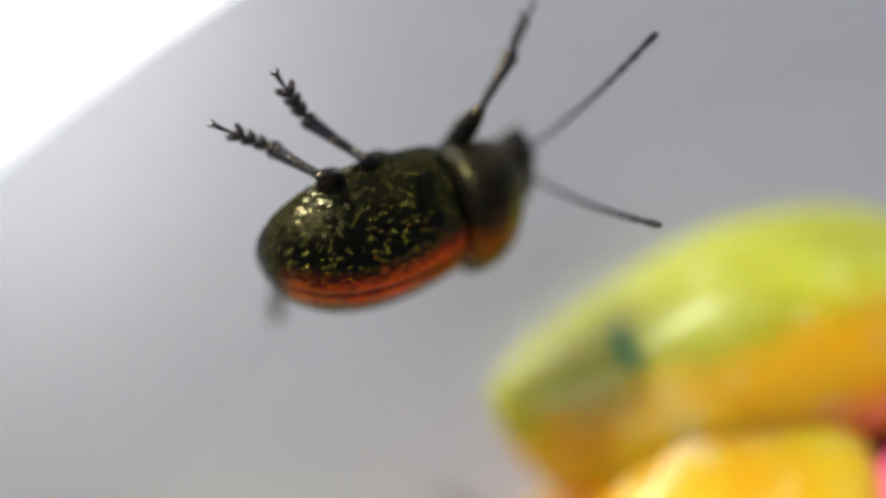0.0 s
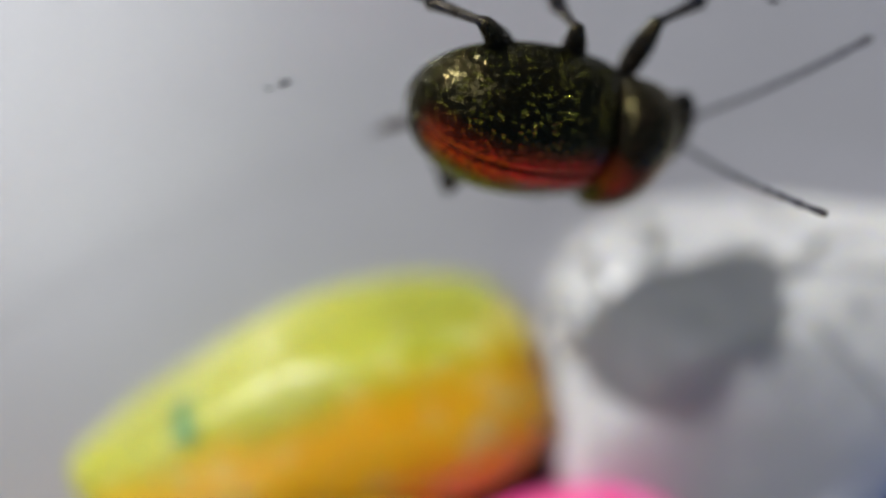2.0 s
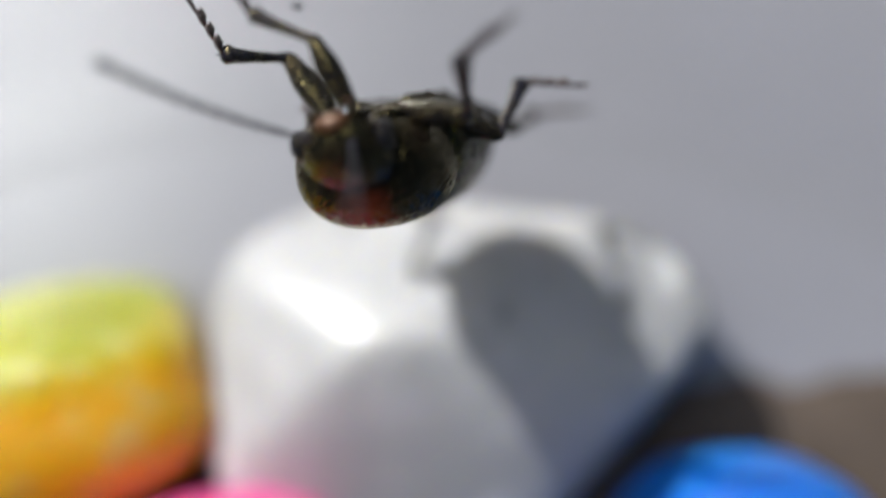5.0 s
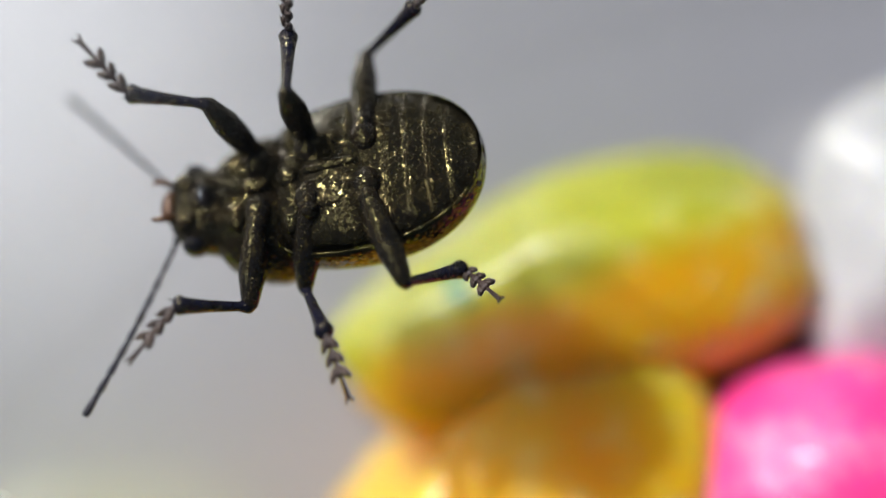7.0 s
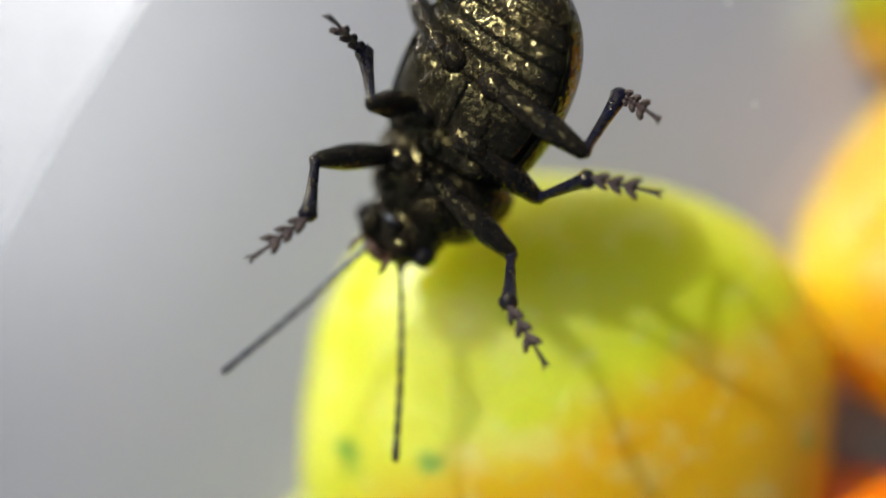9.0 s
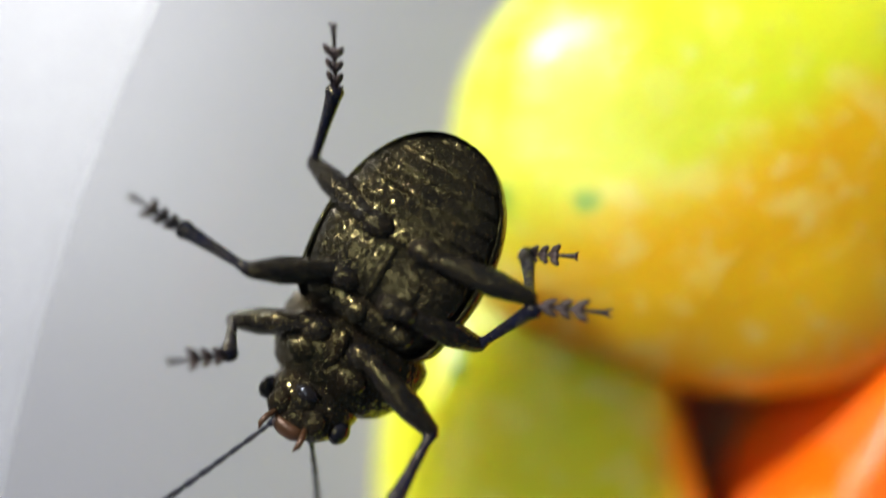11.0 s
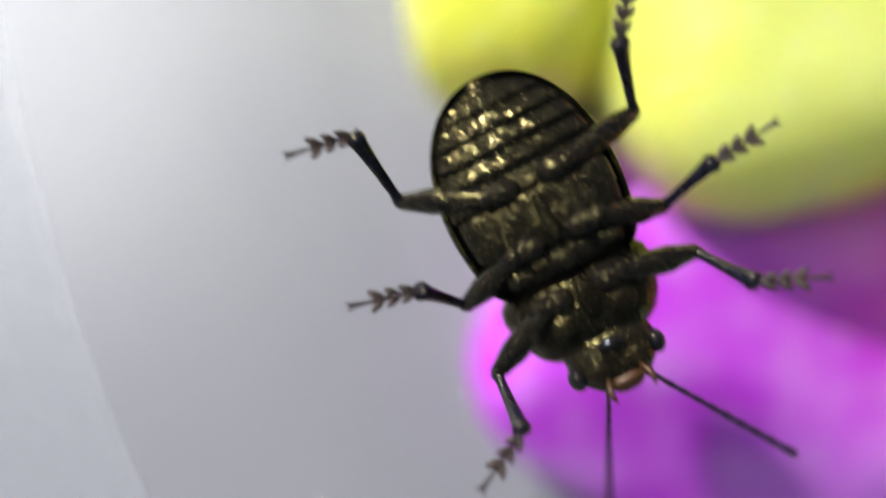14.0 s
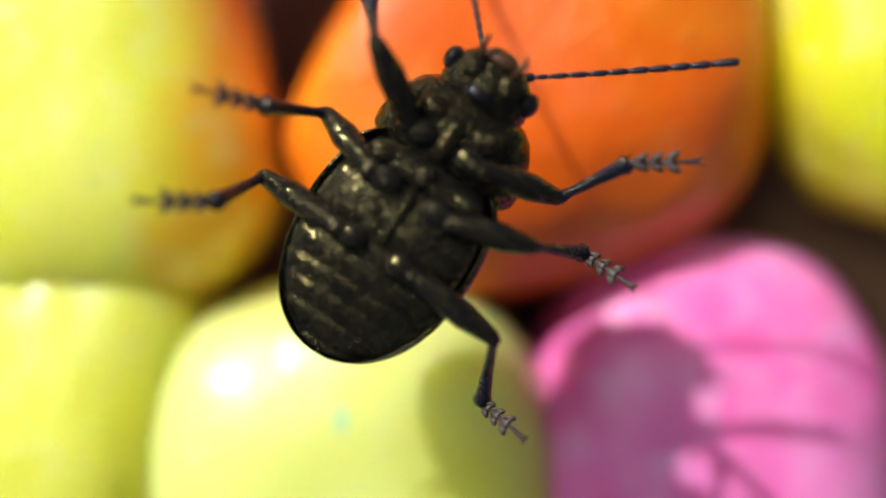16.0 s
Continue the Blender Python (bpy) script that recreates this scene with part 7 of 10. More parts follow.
        (11.67, at(1.6, -0.95, -0.75, 0, -12.21, -72.13)), (11.83, at(1.6, -0.95, -0.75, 0, 2.19, -67.16)),
        (12, at(1.6, -0.95, -0.75, 0, 15.65, -62.43)), (12.12, at(1.6, -0.95, -0.75, 0, 9.97, -60.95)), (12.25, at(1.6, -0.95, -0.75, 0, 4.15, -59.5)),
        (12.38, at(1.6, -0.95, -0.75, 0, -1.66, -58.07)), (12.5, at(1.6, -0.95, -0.75, 0, -7.35, -56.66)),
        (12.67, at(1.6, -0.95, -0.75, 0, -9.2, -57)), (12.83, at(1.6, -0.95, -0.75, 0, -11.05, -57.36)), (13, at(1.6, -0.95, -0.75, 0, -12.9, -57.71)),
        (13.25, at(1.6, -0.95, -0.75, 0, -19.24, -63.14)), (13.5, at(1.6, -0.95, -0.75, 0, -25.4, -69)),
        (13.67, at(1.6, -0.95, -0.75, 0, -23.75, -71.85)), (13.83, at(1.6, -0.95, -0.75, 0, -22.03, -74.64)),
        (14, at(1.6, -0.95, -0.75, 0, -20.28, -77.35)), (14.17, at(1.6, -0.95, -0.75, 0, -18.45, -70.61)),
        (14.33, at(1.6, -0.95, -0.75, 0, -16.36, -63.93)), (14.5, at(1.6, -0.95, -0.75, 0, -14.1, -57.48)),
        (14.67, at(1.6, -0.95, -0.75, 0, -16.79, -59.2)), (14.83, at(1.6, -0.95, -0.75, 0, -19.49, -60.98)),
        (15, at(1.6, -0.95, -0.75, 0, -22.15, -62.82)), (15.1, at(1.6, -0.95, -0.75, 0, -12.41, -62.55)),
        (15.2, at(1.6, -0.95, -0.75, 0, -1.6, -62.27)), (15.3, at(1.6, -0.95, -0.75, 0, 9.63, -61.99)), (15.4, at(1.6, -0.95, -0.75, 0, 20.44, -61.7)),
        (15.5, at(1.6, -0.95, -0.75, 0, 30.18, -61.4)), (15.75, at(1.6, -0.95, -0.75, 0, 30.51, -58.96)), (16, at(1.6, -0.95, -0.75, 0, 30.8, -56.51)),
    ])
    walk(legs["R1"]["tibia"], [
        (0, at(2.51, -2.75, 0.11, 0, 72.78, 68.43)), (0.5, at(2.42, -2.82, 0.08, 0, 69.7, 62.45)), (1, at(2.44, -2.8, 0.09, 0, 70.51, 63.84)),
        (1.5, at(2.46, -2.79, 0.1, 0, 71.21, 65.13)), (2, at(2.46, -2.79, 0.1, 0, 71.09, 64.91)), (2.5, at(2.56, -2.73, 0.13, 0, 74.14, 71.84)),
        (3, at(2.54, -2.74, 0.12, 0, 73.7, 70.65)), (3.5, at(2.52, -2.75, 0.12, 0, 72.93, 68.78)), (3.8, at(2.55, -2.78, 0.01, 0, 72.46, 39.84)),
        (4.1, at(2.58, -2.8, -0.09, 0, 68.42, 17.13)), (4.35, at(2.61, -2.82, -0.18, 0, 62.07, 2.16)), (4.6, at(2.63, -2.83, -0.27, 0, 54.68, -7.29)),
        (4.85, at(2.65, -2.84, -0.36, 0, 46.63, -13.86)), (5.1, at(2.67, -2.85, -0.45, 0, 38.3, -18.69)),
        (5.3, at(2.68, -2.85, -0.52, 0, 32.41, -21.42)), (5.5, at(2.7, -2.85, -0.6, 0, 26.47, -23.82)),
        (5.65, at(2.71, -2.85, -0.65, 0, 22.75, -25.19)), (5.8, at(2.71, -2.85, -0.71, 0, 19.02, -26.48)),
        (5.85, at(2.51, -2.93, -0.45, 0, 25.93, -43)), (5.9, at(2.27, -2.97, -0.19, 0, 31.67, -66.7)), (5.95, at(2.01, -2.96, 0.05, 0, 32.66, -92.12)),
        (6, at(1.75, -2.89, 0.27, 0, 29.93, -111.47)), (6.17, at(1.7, -2.91, 0.24, 0, 31.37, -94.86)), (6.33, at(1.64, -2.93, 0.21, 0, 30.5, -76.95)),
        (6.5, at(1.58, -2.95, 0.18, 0, 27.56, -60.87)), (6.67, at(1.73, -3, 0.04, 0, 36.04, -47.75)), (6.83, at(1.89, -3.03, -0.11, 0, 43.13, -30.67)),
        (7, at(2.04, -3.05, -0.26, 0, 47, -11.59)), (7.17, at(2.17, -3.05, -0.41, 0, 38.31, -22.34)), (7.33, at(2.29, -3.03, -0.56, 0, 28.42, -31.04)),
        (7.5, at(2.41, -3, -0.71, 0, 18.52, -37.92)), (7.67, at(2.3, -3.04, -0.7, 0, 28.66, -33.59)), (7.83, at(2.18, -3.07, -0.69, 0, 39.01, -28.1)),
        (8, at(2.07, -3.1, -0.68, 0, 48.66, -21.07)), (8.17, at(1.84, -3.11, -0.39, 0, 40.07, -35.83)), (8.33, at(1.6, -3.05, -0.1, 0, 29.4, -47.66)),
        (8.5, at(1.36, -2.94, 0.17, 0, 18.59, -56.63)), (8.67, at(1.58, -3.01, 0.02, 0, 28.86, -58.25)),
        (8.83, at(1.8, -3.05, -0.14, 0, 39.46, -60.31)), (9, at(2.02, -3.06, -0.3, 0, 49.66, -63)), (9.07, at(1.87, -3.08, -0.28, 0, 58.62, -50.27)),
        (9.13, at(1.72, -3.09, -0.25, 0, 65.77, -29)), (9.2, at(1.57, -3.09, -0.24, 0, 68.36, 0.38)), (9.32, at(1.52, -3.06, -0.13, 0, 59.82, -25.72)),
        (9.45, at(1.46, -3.02, -0.03, 0, 46.38, -41.56)), (9.57, at(1.41, -2.98, 0.07, 0, 31.64, -50.83)),
        (9.7, at(1.36, -2.94, 0.17, 0, 18.59, -56.63)), (9.81, at(1.5, -2.94, 0.18, 0, 27.47, -44.75)), (9.92, at(1.63, -2.94, 0.19, 0, 37.83, -24.6)),
        (10.03, at(1.77, -2.93, 0.2, 0, 44.25, 4.68)), (10.14, at(1.9, -2.91, 0.2, 0, 43.04, 32.13)), (10.25, at(2.04, -2.89, 0.2, 0, 38.46, 49.74)),
        (10.39, at(2.05, -2.97, -0.01, 0, 44.73, 36.08)), (10.53, at(2.06, -3.04, -0.23, 0, 49.35, 17.79)),
        (10.66, at(2.07, -3.08, -0.46, 0, 50.63, -2.79)), (10.8, at(2.07, -3.1, -0.68, 0, 48.66, -21.07)),
        (10.9, at(2.12, -3.09, -0.71, 0, 36.51, -13.31)), (11, at(2.17, -3.07, -0.73, 0, 20.1, -6.21)), (11.1, at(2.23, -3.06, -0.75, 0, 1.58, 0.11)),
        (11.2, at(2.28, -3.04, -0.77, 0, -15.08, 5.65)), (11.3, at(2.33, -3.02, -0.79, 0, -27.72, 10.46)),
        (11.35, at(2.27, -3.03, -0.54, 0, -13.2, 19.1)), (11.4, at(2.2, -3.01, -0.28, 0, 5.7, 28.85)),
        (11.45, at(2.12, -2.96, -0.03, 0, 24.41, 39.28)), (11.5, at(2.04, -2.89, 0.2, 0, 38.46, 49.74)), (11.67, at(2.26, -3, -0.28, 0, 47.23, 34.23)),
        (11.83, at(2.45, -2.98, -0.83, 0, 53.46, 12.14)), (12, at(2.58, -2.83, -1.34, 0, 54.75, -12.31)),
        (12.12, at(2.65, -2.84, -1.13, 0, 50.04, 5.26)), (12.25, at(2.71, -2.84, -0.91, 0, 42.44, 20.3)),
        (12.38, at(2.76, -2.82, -0.69, 0, 33.33, 31.8)), (12.5, at(2.8, -2.77, -0.47, 0, 24.29, 40.25)),
        (12.67, at(2.78, -2.77, -0.4, 0, 27.6, 29.42)), (12.83, at(2.76, -2.77, -0.33, 0, 30.09, 17.61)), (13, at(2.75, -2.76, -0.26, 0, 31.45, 5.75)),
        (13.25, at(2.54, -2.8, -0.03, 0, 33.18, 10.38)), (13.5, at(2.31, -2.81, 0.19, 0, 34.74, 15.18)),
        (13.67, at(2.23, -2.86, 0.14, 0, 39.14, 0.77)), (13.83, at(2.14, -2.92, 0.08, 0, 41.63, -15.93)),
        (14, at(2.05, -2.96, 0.01, 0, 41.64, -32.43)), (14.17, at(2.29, -2.92, -0.05, 0, 38.98, -27.3)),
        (14.33, at(2.53, -2.85, -0.13, 0, 36.08, -22.52)), (14.5, at(2.75, -2.75, -0.21, 0, 33.04, -18.11)),
        (14.67, at(2.68, -2.76, -0.11, 0, 31.55, -11.1)), (14.83, at(2.61, -2.76, -0.02, 0, 29.67, -4.25)),
        (15, at(2.53, -2.76, 0.08, 0, 27.48, 2.25)), (15.1, at(2.59, -2.86, -0.28, 0, 16.79, -7.29)), (15.2, at(2.62, -2.9, -0.69, 0, 1.6, -18.79)),
        (15.3, at(2.62, -2.86, -1.12, 0, -15.72, -31.76)), (15.4, at(2.58, -2.77, -1.52, 0, -30.24, -45.02)),
        (15.5, at(2.51, -2.62, -1.86, 0, -39.84, -57.27)), (15.75, at(2.58, -2.57, -1.87, 0, -40.93, -51.62)),
        (16, at(2.64, -2.53, -1.88, 0, -41.75, -45.81)),
    ])
    walk(legs["R1"]["tarsus"], [
        (0, at(2.72, -2.23, -1.7, 0, 15.22, -51.92)), (0.5, at(2.72, -2.23, -1.7, 0, 15.22, -51.92)), (1, at(2.72, -2.23, -1.7, 0, 15.22, -51.92)),
        (1.5, at(2.72, -2.23, -1.7, 0, 15.22, -51.92)), (2, at(2.72, -2.23, -1.7, 0, 15.22, -51.92)), (2.5, at(2.72, -2.23, -1.7, 0, 15.22, -51.92)),
        (3, at(2.72, -2.23, -1.7, 0, 15.22, -51.92)), (3.5, at(2.72, -2.23, -1.7, 0, 15.22, -51.92)), (3.8, at(2.99, -2.41, -1.8, 0, 17.19, -54.89)),
        (4.1, at(3.25, -2.6, -1.86, 0, 19.12, -57.93)), (4.35, at(3.5, -2.79, -1.86, 0, 20.73, -60.58)),
        (4.6, at(3.72, -2.97, -1.82, 0, 22.31, -63.29)), (4.85, at(3.92, -3.15, -1.74, 0, 23.83, -66.06)),
        (5.1, at(4.08, -3.33, -1.63, 0, 25.31, -68.9)), (5.3, at(4.18, -3.44, -1.54, 0, 26.43, -71.19)),
        (5.5, at(4.25, -3.54, -1.45, 0, 27.52, -73.51)), (5.65, at(4.29, -3.6, -1.39, 0, 28.29, -75.25)),
        (5.8, at(4.32, -3.65, -1.33, 0, 29.04, -77.01)), (5.85, at(3.76, -4.1, -1.28, 0, 19.34, -74.96)),
        (5.9, at(2.91, -4.46, -1.19, 0, 8.96, -73.02)), (5.95, at(1.95, -4.56, -0.97, 0, -1.43, -71.2)),
        (6, at(1.15, -4.43, -0.68, 0, -11.16, -69.48)), (6.17, at(1.56, -4.53, -0.75, 0, -11.18, -66.43)),
        (6.33, at(2.01, -4.53, -0.76, 0, -11.17, -63.38)), (6.5, at(2.4, -4.42, -0.7, 0, -11.14, -60.34)),
        (6.67, at(2.77, -4.14, -1.08, 0, -7.78, -55.16)), (6.83, at(3.08, -3.74, -1.41, 0, -4.32, -50.01)),
        (7, at(3.31, -3.31, -1.65, 0, -0.86, -44.96)), (7.17, at(3.55, -3.61, -1.59, 0, 0.38, -49.97)),
        (7.33, at(3.72, -3.89, -1.46, 0, 1.63, -55.03)), (7.5, at(3.83, -4.1, -1.32, 0, 2.86, -60.05)),
        (7.67, at(3.69, -3.96, -1.61, 0, 3.87, -56.23)), (7.83, at(3.49, -3.77, -1.89, 0, 4.87, -52.38)), (8, at(3.24, -3.55, -2.11, 0, 5.84, -48.54)),
        (8.17, at(3.02, -3.96, -1.61, 0, 7.86, -61.75)), (8.33, at(2.71, -4.27, -1.03, 0, 9.54, -75.88)),
        (8.5, at(2.35, -4.44, -0.44, 0, 10.6, -89.32)), (8.67, at(2.45, -4.43, -0.9, 0, 6.02, -81.51)), (8.83, at(2.53, -4.33, -1.34, 0, 1.2, -73.64)),
        (9, at(2.57, -4.16, -1.75, 0, -3.51, -65.99)), (9.07, at(2.5, -3.84, -1.9, 0, -1.22, -60.29)), (9.13, at(2.4, -3.47, -1.99, 0, 1.11, -54.53)),
        (9.2, at(2.27, -3.08, -2, 0, 3.4, -48.82)), (9.32, at(2.38, -3.47, -1.77, 0, 5.44, -58.5)), (9.45, at(2.45, -3.89, -1.41, 0, 7.45, -68.91)),
        (9.57, at(2.43, -4.24, -0.93, 0, 9.22, -79.4)), (9.7, at(2.35, -4.44, -0.44, 0, 10.6, -89.32)), (9.81, at(2.69, -4.13, -0.7, 0, 9.65, -79.16)),
        (9.92, at(3, -3.56, -0.98, 0, 8.24, -67.85)), (10.03, at(3.12, -2.82, -1.13, 0, 6.43, -56.18)),
        (10.14, at(3.08, -2.17, -1.1, 0, 4.45, -45.05)), (10.25, at(3, -1.75, -0.98, 0, 2.54, -35.17)),
        (10.39, at(3.14, -2.18, -1.35, 0, 3.38, -38.49)), (10.53, at(3.24, -2.66, -1.67, 0, 4.22, -41.84)),
        (10.66, at(3.27, -3.14, -1.93, 0, 5.04, -45.19)), (10.8, at(3.24, -3.55, -2.11, 0, 5.84, -48.54)),
        (10.9, at(3.61, -3.44, -1.84, 0, 10.68, -49.57)), (11, at(3.95, -3.27, -1.38, 0, 15.62, -50.67)),
        (11.1, at(4.13, -3.05, -0.8, 0, 20.6, -51.83)), (11.2, at(4.11, -2.86, -0.28, 0, 25.53, -53.06)),
        (11.3, at(3.99, -2.72, 0.09, 0, 30.33, -54.36)), (11.35, at(4.02, -2.43, -0.11, 0, 23.73, -49.05)),
        (11.4, at(3.86, -2.1, -0.47, 0, 16.66, -44.06)), (11.45, at(3.46, -1.87, -0.82, 0, 9.48, -39.42)),
        (11.5, at(3, -1.75, -0.98, 0, 2.54, -35.17)), (11.67, at(3.33, -2.27, -1.68, 0, 6.29, -39.71)),
        (11.83, at(3.56, -2.74, -2.36, 0, 10.05, -44.36)), (12, at(3.65, -3.06, -2.9, 0, 13.69, -49.08)),
        (12.12, at(3.87, -2.73, -2.59, 0, 12.44, -47.21)), (12.25, at(4.03, -2.35, -2.19, 0, 11.17, -45.35)),
        (12.38, at(4.11, -1.98, -1.73, 0, 9.89, -43.51)), (12.5, at(4.12, -1.65, -1.25, 0, 8.61, -41.69)),
        (12.67, at(4.25, -1.94, -1.28, 0, 8.11, -37.48)), (12.83, at(4.33, -2.27, -1.28, 0, 7.56, -33.27)),
        (13, at(4.36, -2.6, -1.25, 0, 6.98, -29.09)), (13.25, at(4.1, -2.52, -1.06, 0, 13.77, -34.24)),
        (13.5, at(3.82, -2.4, -0.89, 0, 20.44, -39.69)), (13.67, at(3.7, -2.84, -1.06, 0, 16.57, -49.31)),
        (13.83, at(3.51, -3.31, -1.19, 0, 12.13, -58.82)), (14, at(3.25, -3.73, -1.25, 0, 7.53, -67.72)),
        (14.17, at(3.61, -3.6, -1.25, 0, 8.01, -57.9)), (14.33, at(3.95, -3.43, -1.25, 0, 8.25, -47.76)),
        (14.5, at(4.26, -3.24, -1.25, 0, 8.25, -37.92)), (14.67, at(4.27, -3.07, -1.11, 0, 18.03, -39.81)),
        (14.83, at(4.25, -2.89, -0.96, 0, 28.1, -42)), (15, at(4.22, -2.7, -0.8, 0, 37.81, -44.55)), (15.1, at(4.39, -3.09, -0.83, 0, 44.2, -41.18)),
        (15.2, at(4.42, -3.51, -0.74, 0, 50.75, -36.76)), (15.3, at(4.17, -3.83, -0.6, 0, 57.19, -30.82)),
        (15.4, at(3.74, -3.93, -0.56, 0, 63.13, -22.62)), (15.5, at(3.3, -3.85, -0.64, 0, 68.16, -11.18)),
        (15.75, at(3.47, -3.7, -0.62, 0, 68.31, 15.96)), (16, at(3.63, -3.54, -0.61, 0, 64.42, 39.11)),
    ])
    walk(legs["R2"]["femur"], [
        (0, at(0.15, -1, -0.88, 0, -31.21, -76.88)), (0.5, at(0.15, -1, -0.88, 0, -31.06, -76.21)), (0.67, at(0.15, -1, -0.88, 0, -31.7, -84.99)),
        (0.83, at(0.15, -1, -0.88, 0, -31.73, -94)), (1, at(0.15, -1, -0.88, 0, -31.14, -102.8)), (1.5, at(0.15, -1, -0.88, 0, -30.81, -104.24)),
        (1.67, at(0.15, -1, -0.88, 0, -31.58, -95.15)), (1.83, at(0.15, -1, -0.88, 0, -31.7, -85.79)), (2, at(0.15, -1, -0.88, 0, -31.16, -76.66)),
        (2.17, at(0.15, -1, -0.88, 0, -31.75, -85.23)), (2.33, at(0.15, -1, -0.88, 0, -31.76, -94)), (2.5, at(0.15, -1, -0.88, 0, -31.19, -102.57)),
        (3, at(0.15, -1, -0.88, 0, -31.09, -103.04)), (3.5, at(0.15, -1, -0.88, 0, -31.33, -101.91)), (3.8, at(0.15, -1, -0.88, 0, -31.5, -101.09)),
        (4.1, at(0.15, -1, -0.88, 0, -31.67, -100.26)), (4.27, at(0.15, -1, -0.88, 0, -31.77, -99.8)), (4.43, at(0.15, -1, -0.88, 0, -31.86, -99.34)),
        (4.6, at(0.15, -1, -0.88, 0, -31.95, -98.88)), (4.77, at(0.15, -1, -0.88, 0, -32.03, -98.41)), (4.93, at(0.15, -1, -0.88, 0, -32.12, -97.95)),
        (5.1, at(0.15, -1, -0.88, 0, -32.2, -97.48)), (5.3, at(0.15, -1, -0.88, 0, -32.3, -96.92)), (5.5, at(0.15, -1, -0.88, 0, -32.4, -96.36)),
        (5.65, at(0.15, -1, -0.88, 0, -32.47, -95.94)), (5.8, at(0.15, -1, -0.88, 0, -32.54, -95.52)), (5.84, at(0.15, -1, -0.88, 0, -25.66, -95.99)),
        (5.88, at(0.15, -1, -0.88, 0, -18.44, -96.44)), (5.92, at(0.15, -1, -0.88, 0, -11.11, -96.85)), (5.96, at(0.15, -1, -0.88, 0, -3.89, -97.24)),
        (6, at(0.15, -1, -0.88, 0, 2.99, -97.6)), (6.25, at(0.15, -1, -0.88, 0, -2.23, -93.12)), (6.5, at(0.15, -1, -0.88, 0, -7.43, -88.62)),
        (6.6, at(0.15, -1, -0.88, 0, -13.38, -84.89)), (6.7, at(0.15, -1, -0.88, 0, -19.56, -80.78)), (6.8, at(0.15, -1, -0.88, 0, -25.74, -76.26)),
        (6.9, at(0.15, -1, -0.88, 0, -31.67, -71.34)), (7, at(0.15, -1, -0.88, 0, -37.11, -66.05)), (7.1, at(0.15, -1, -0.88, 0, -29.07, -72.02)),
        (7.2, at(0.15, -1, -0.88, 0, -19.94, -77.6)), (7.3, at(0.15, -1, -0.88, 0, -10.33, -82.73)), (7.4, at(0.15, -1, -0.88, 0, -0.97, -87.39)),
        (7.5, at(0.15, -1, -0.88, 0, 7.52, -91.59)), (7.6, at(0.15, -1, -0.88, 0, 0.73, -94.12)), (7.7, at(0.15, -1, -0.88, 0, -6.42, -96.77)),
        (7.8, at(0.15, -1, -0.88, 0, -13.69, -99.55)), (7.9, at(0.15, -1, -0.88, 0, -20.8, -102.46)), (8, at(0.15, -1, -0.88, 0, -27.5, -105.48)),
        (8.25, at(0.15, -1, -0.88, 0, -35.12, -96.34)), (8.5, at(0.15, -1, -0.88, 0, -41.93, -85.43)), (8.75, at(0.15, -1, -0.88, 0, -36.8, -80.25)),
        (9, at(0.15, -1, -0.88, 0, -31.48, -75.74)), (9.07, at(0.15, -1, -0.88, 0, -32.29, -76.43)), (9.13, at(0.15, -1, -0.88, 0, -33.09, -77.13)),
        (9.2, at(0.15, -1, -0.88, 0, -33.9, -77.84)), (9.37, at(0.15, -1, -0.88, 0, -36.62, -80.19)), (9.53, at(0.15, -1, -0.88, 0, -39.31, -82.71)),
        (9.7, at(0.15, -1, -0.88, 0, -41.93, -85.43)), (9.81, at(0.15, -1, -0.88, 0, -34.18, -81.86)), (9.92, at(0.15, -1, -0.88, 0, -25.76, -78.71)),
        (10.03, at(0.15, -1, -0.88, 0, -17.08, -75.9)), (10.14, at(0.15, -1, -0.88, 0, -8.57, -73.41)), (10.25, at(0.15, -1, -0.88, 0, -0.63, -71.2)),
        (10.36, at(0.15, -1, -0.88, 0, -6.07, -77.22)), (10.47, at(0.15, -1, -0.88, 0, -11.8, -83.81)),
        (10.58, at(0.15, -1, -0.88, 0, -17.52, -90.84)), (10.69, at(0.15, -1, -0.88, 0, -22.84, -98.14)),
        (10.8, at(0.15, -1, -0.88, 0, -27.5, -105.48)), (11.05, at(0.15, -1, -0.88, 0, -30.74, -93.95)), (11.3, at(0.15, -1, -0.88, 0, -32.9, -81.76)),
        (11.34, at(0.15, -1, -0.88, 0, -26.68, -79.34)), (11.38, at(0.15, -1, -0.88, 0, -20.15, -77.08)),
        (11.42, at(0.15, -1, -0.88, 0, -13.5, -74.98)), (11.46, at(0.15, -1, -0.88, 0, -6.93, -73.02)), (11.5, at(0.15, -1, -0.88, 0, -0.63, -71.2)),
        (11.6, at(0.15, -1, -0.88, 0, -5.17, -69.62)), (11.7, at(0.15, -1, -0.88, 0, -9.8, -67.99)), (11.8, at(0.15, -1, -0.88, 0, -14.46, -66.29)),
        (11.9, at(0.15, -1, -0.88, 0, -19.07, -64.54)), (12, at(0.15, -1, -0.88, 0, -23.56, -62.73)), (12.12, at(0.15, -1, -0.88, 0, -24.81, -66.33)),
        (12.25, at(0.15, -1, -0.88, 0, -25.97, -70.03)), (12.38, at(0.15, -1, -0.88, 0, -27.04, -73.8)),
        (12.5, at(0.15, -1, -0.88, 0, -27.99, -77.62)), (12.67, at(0.15, -1, -0.88, 0, -27.48, -81.11)),
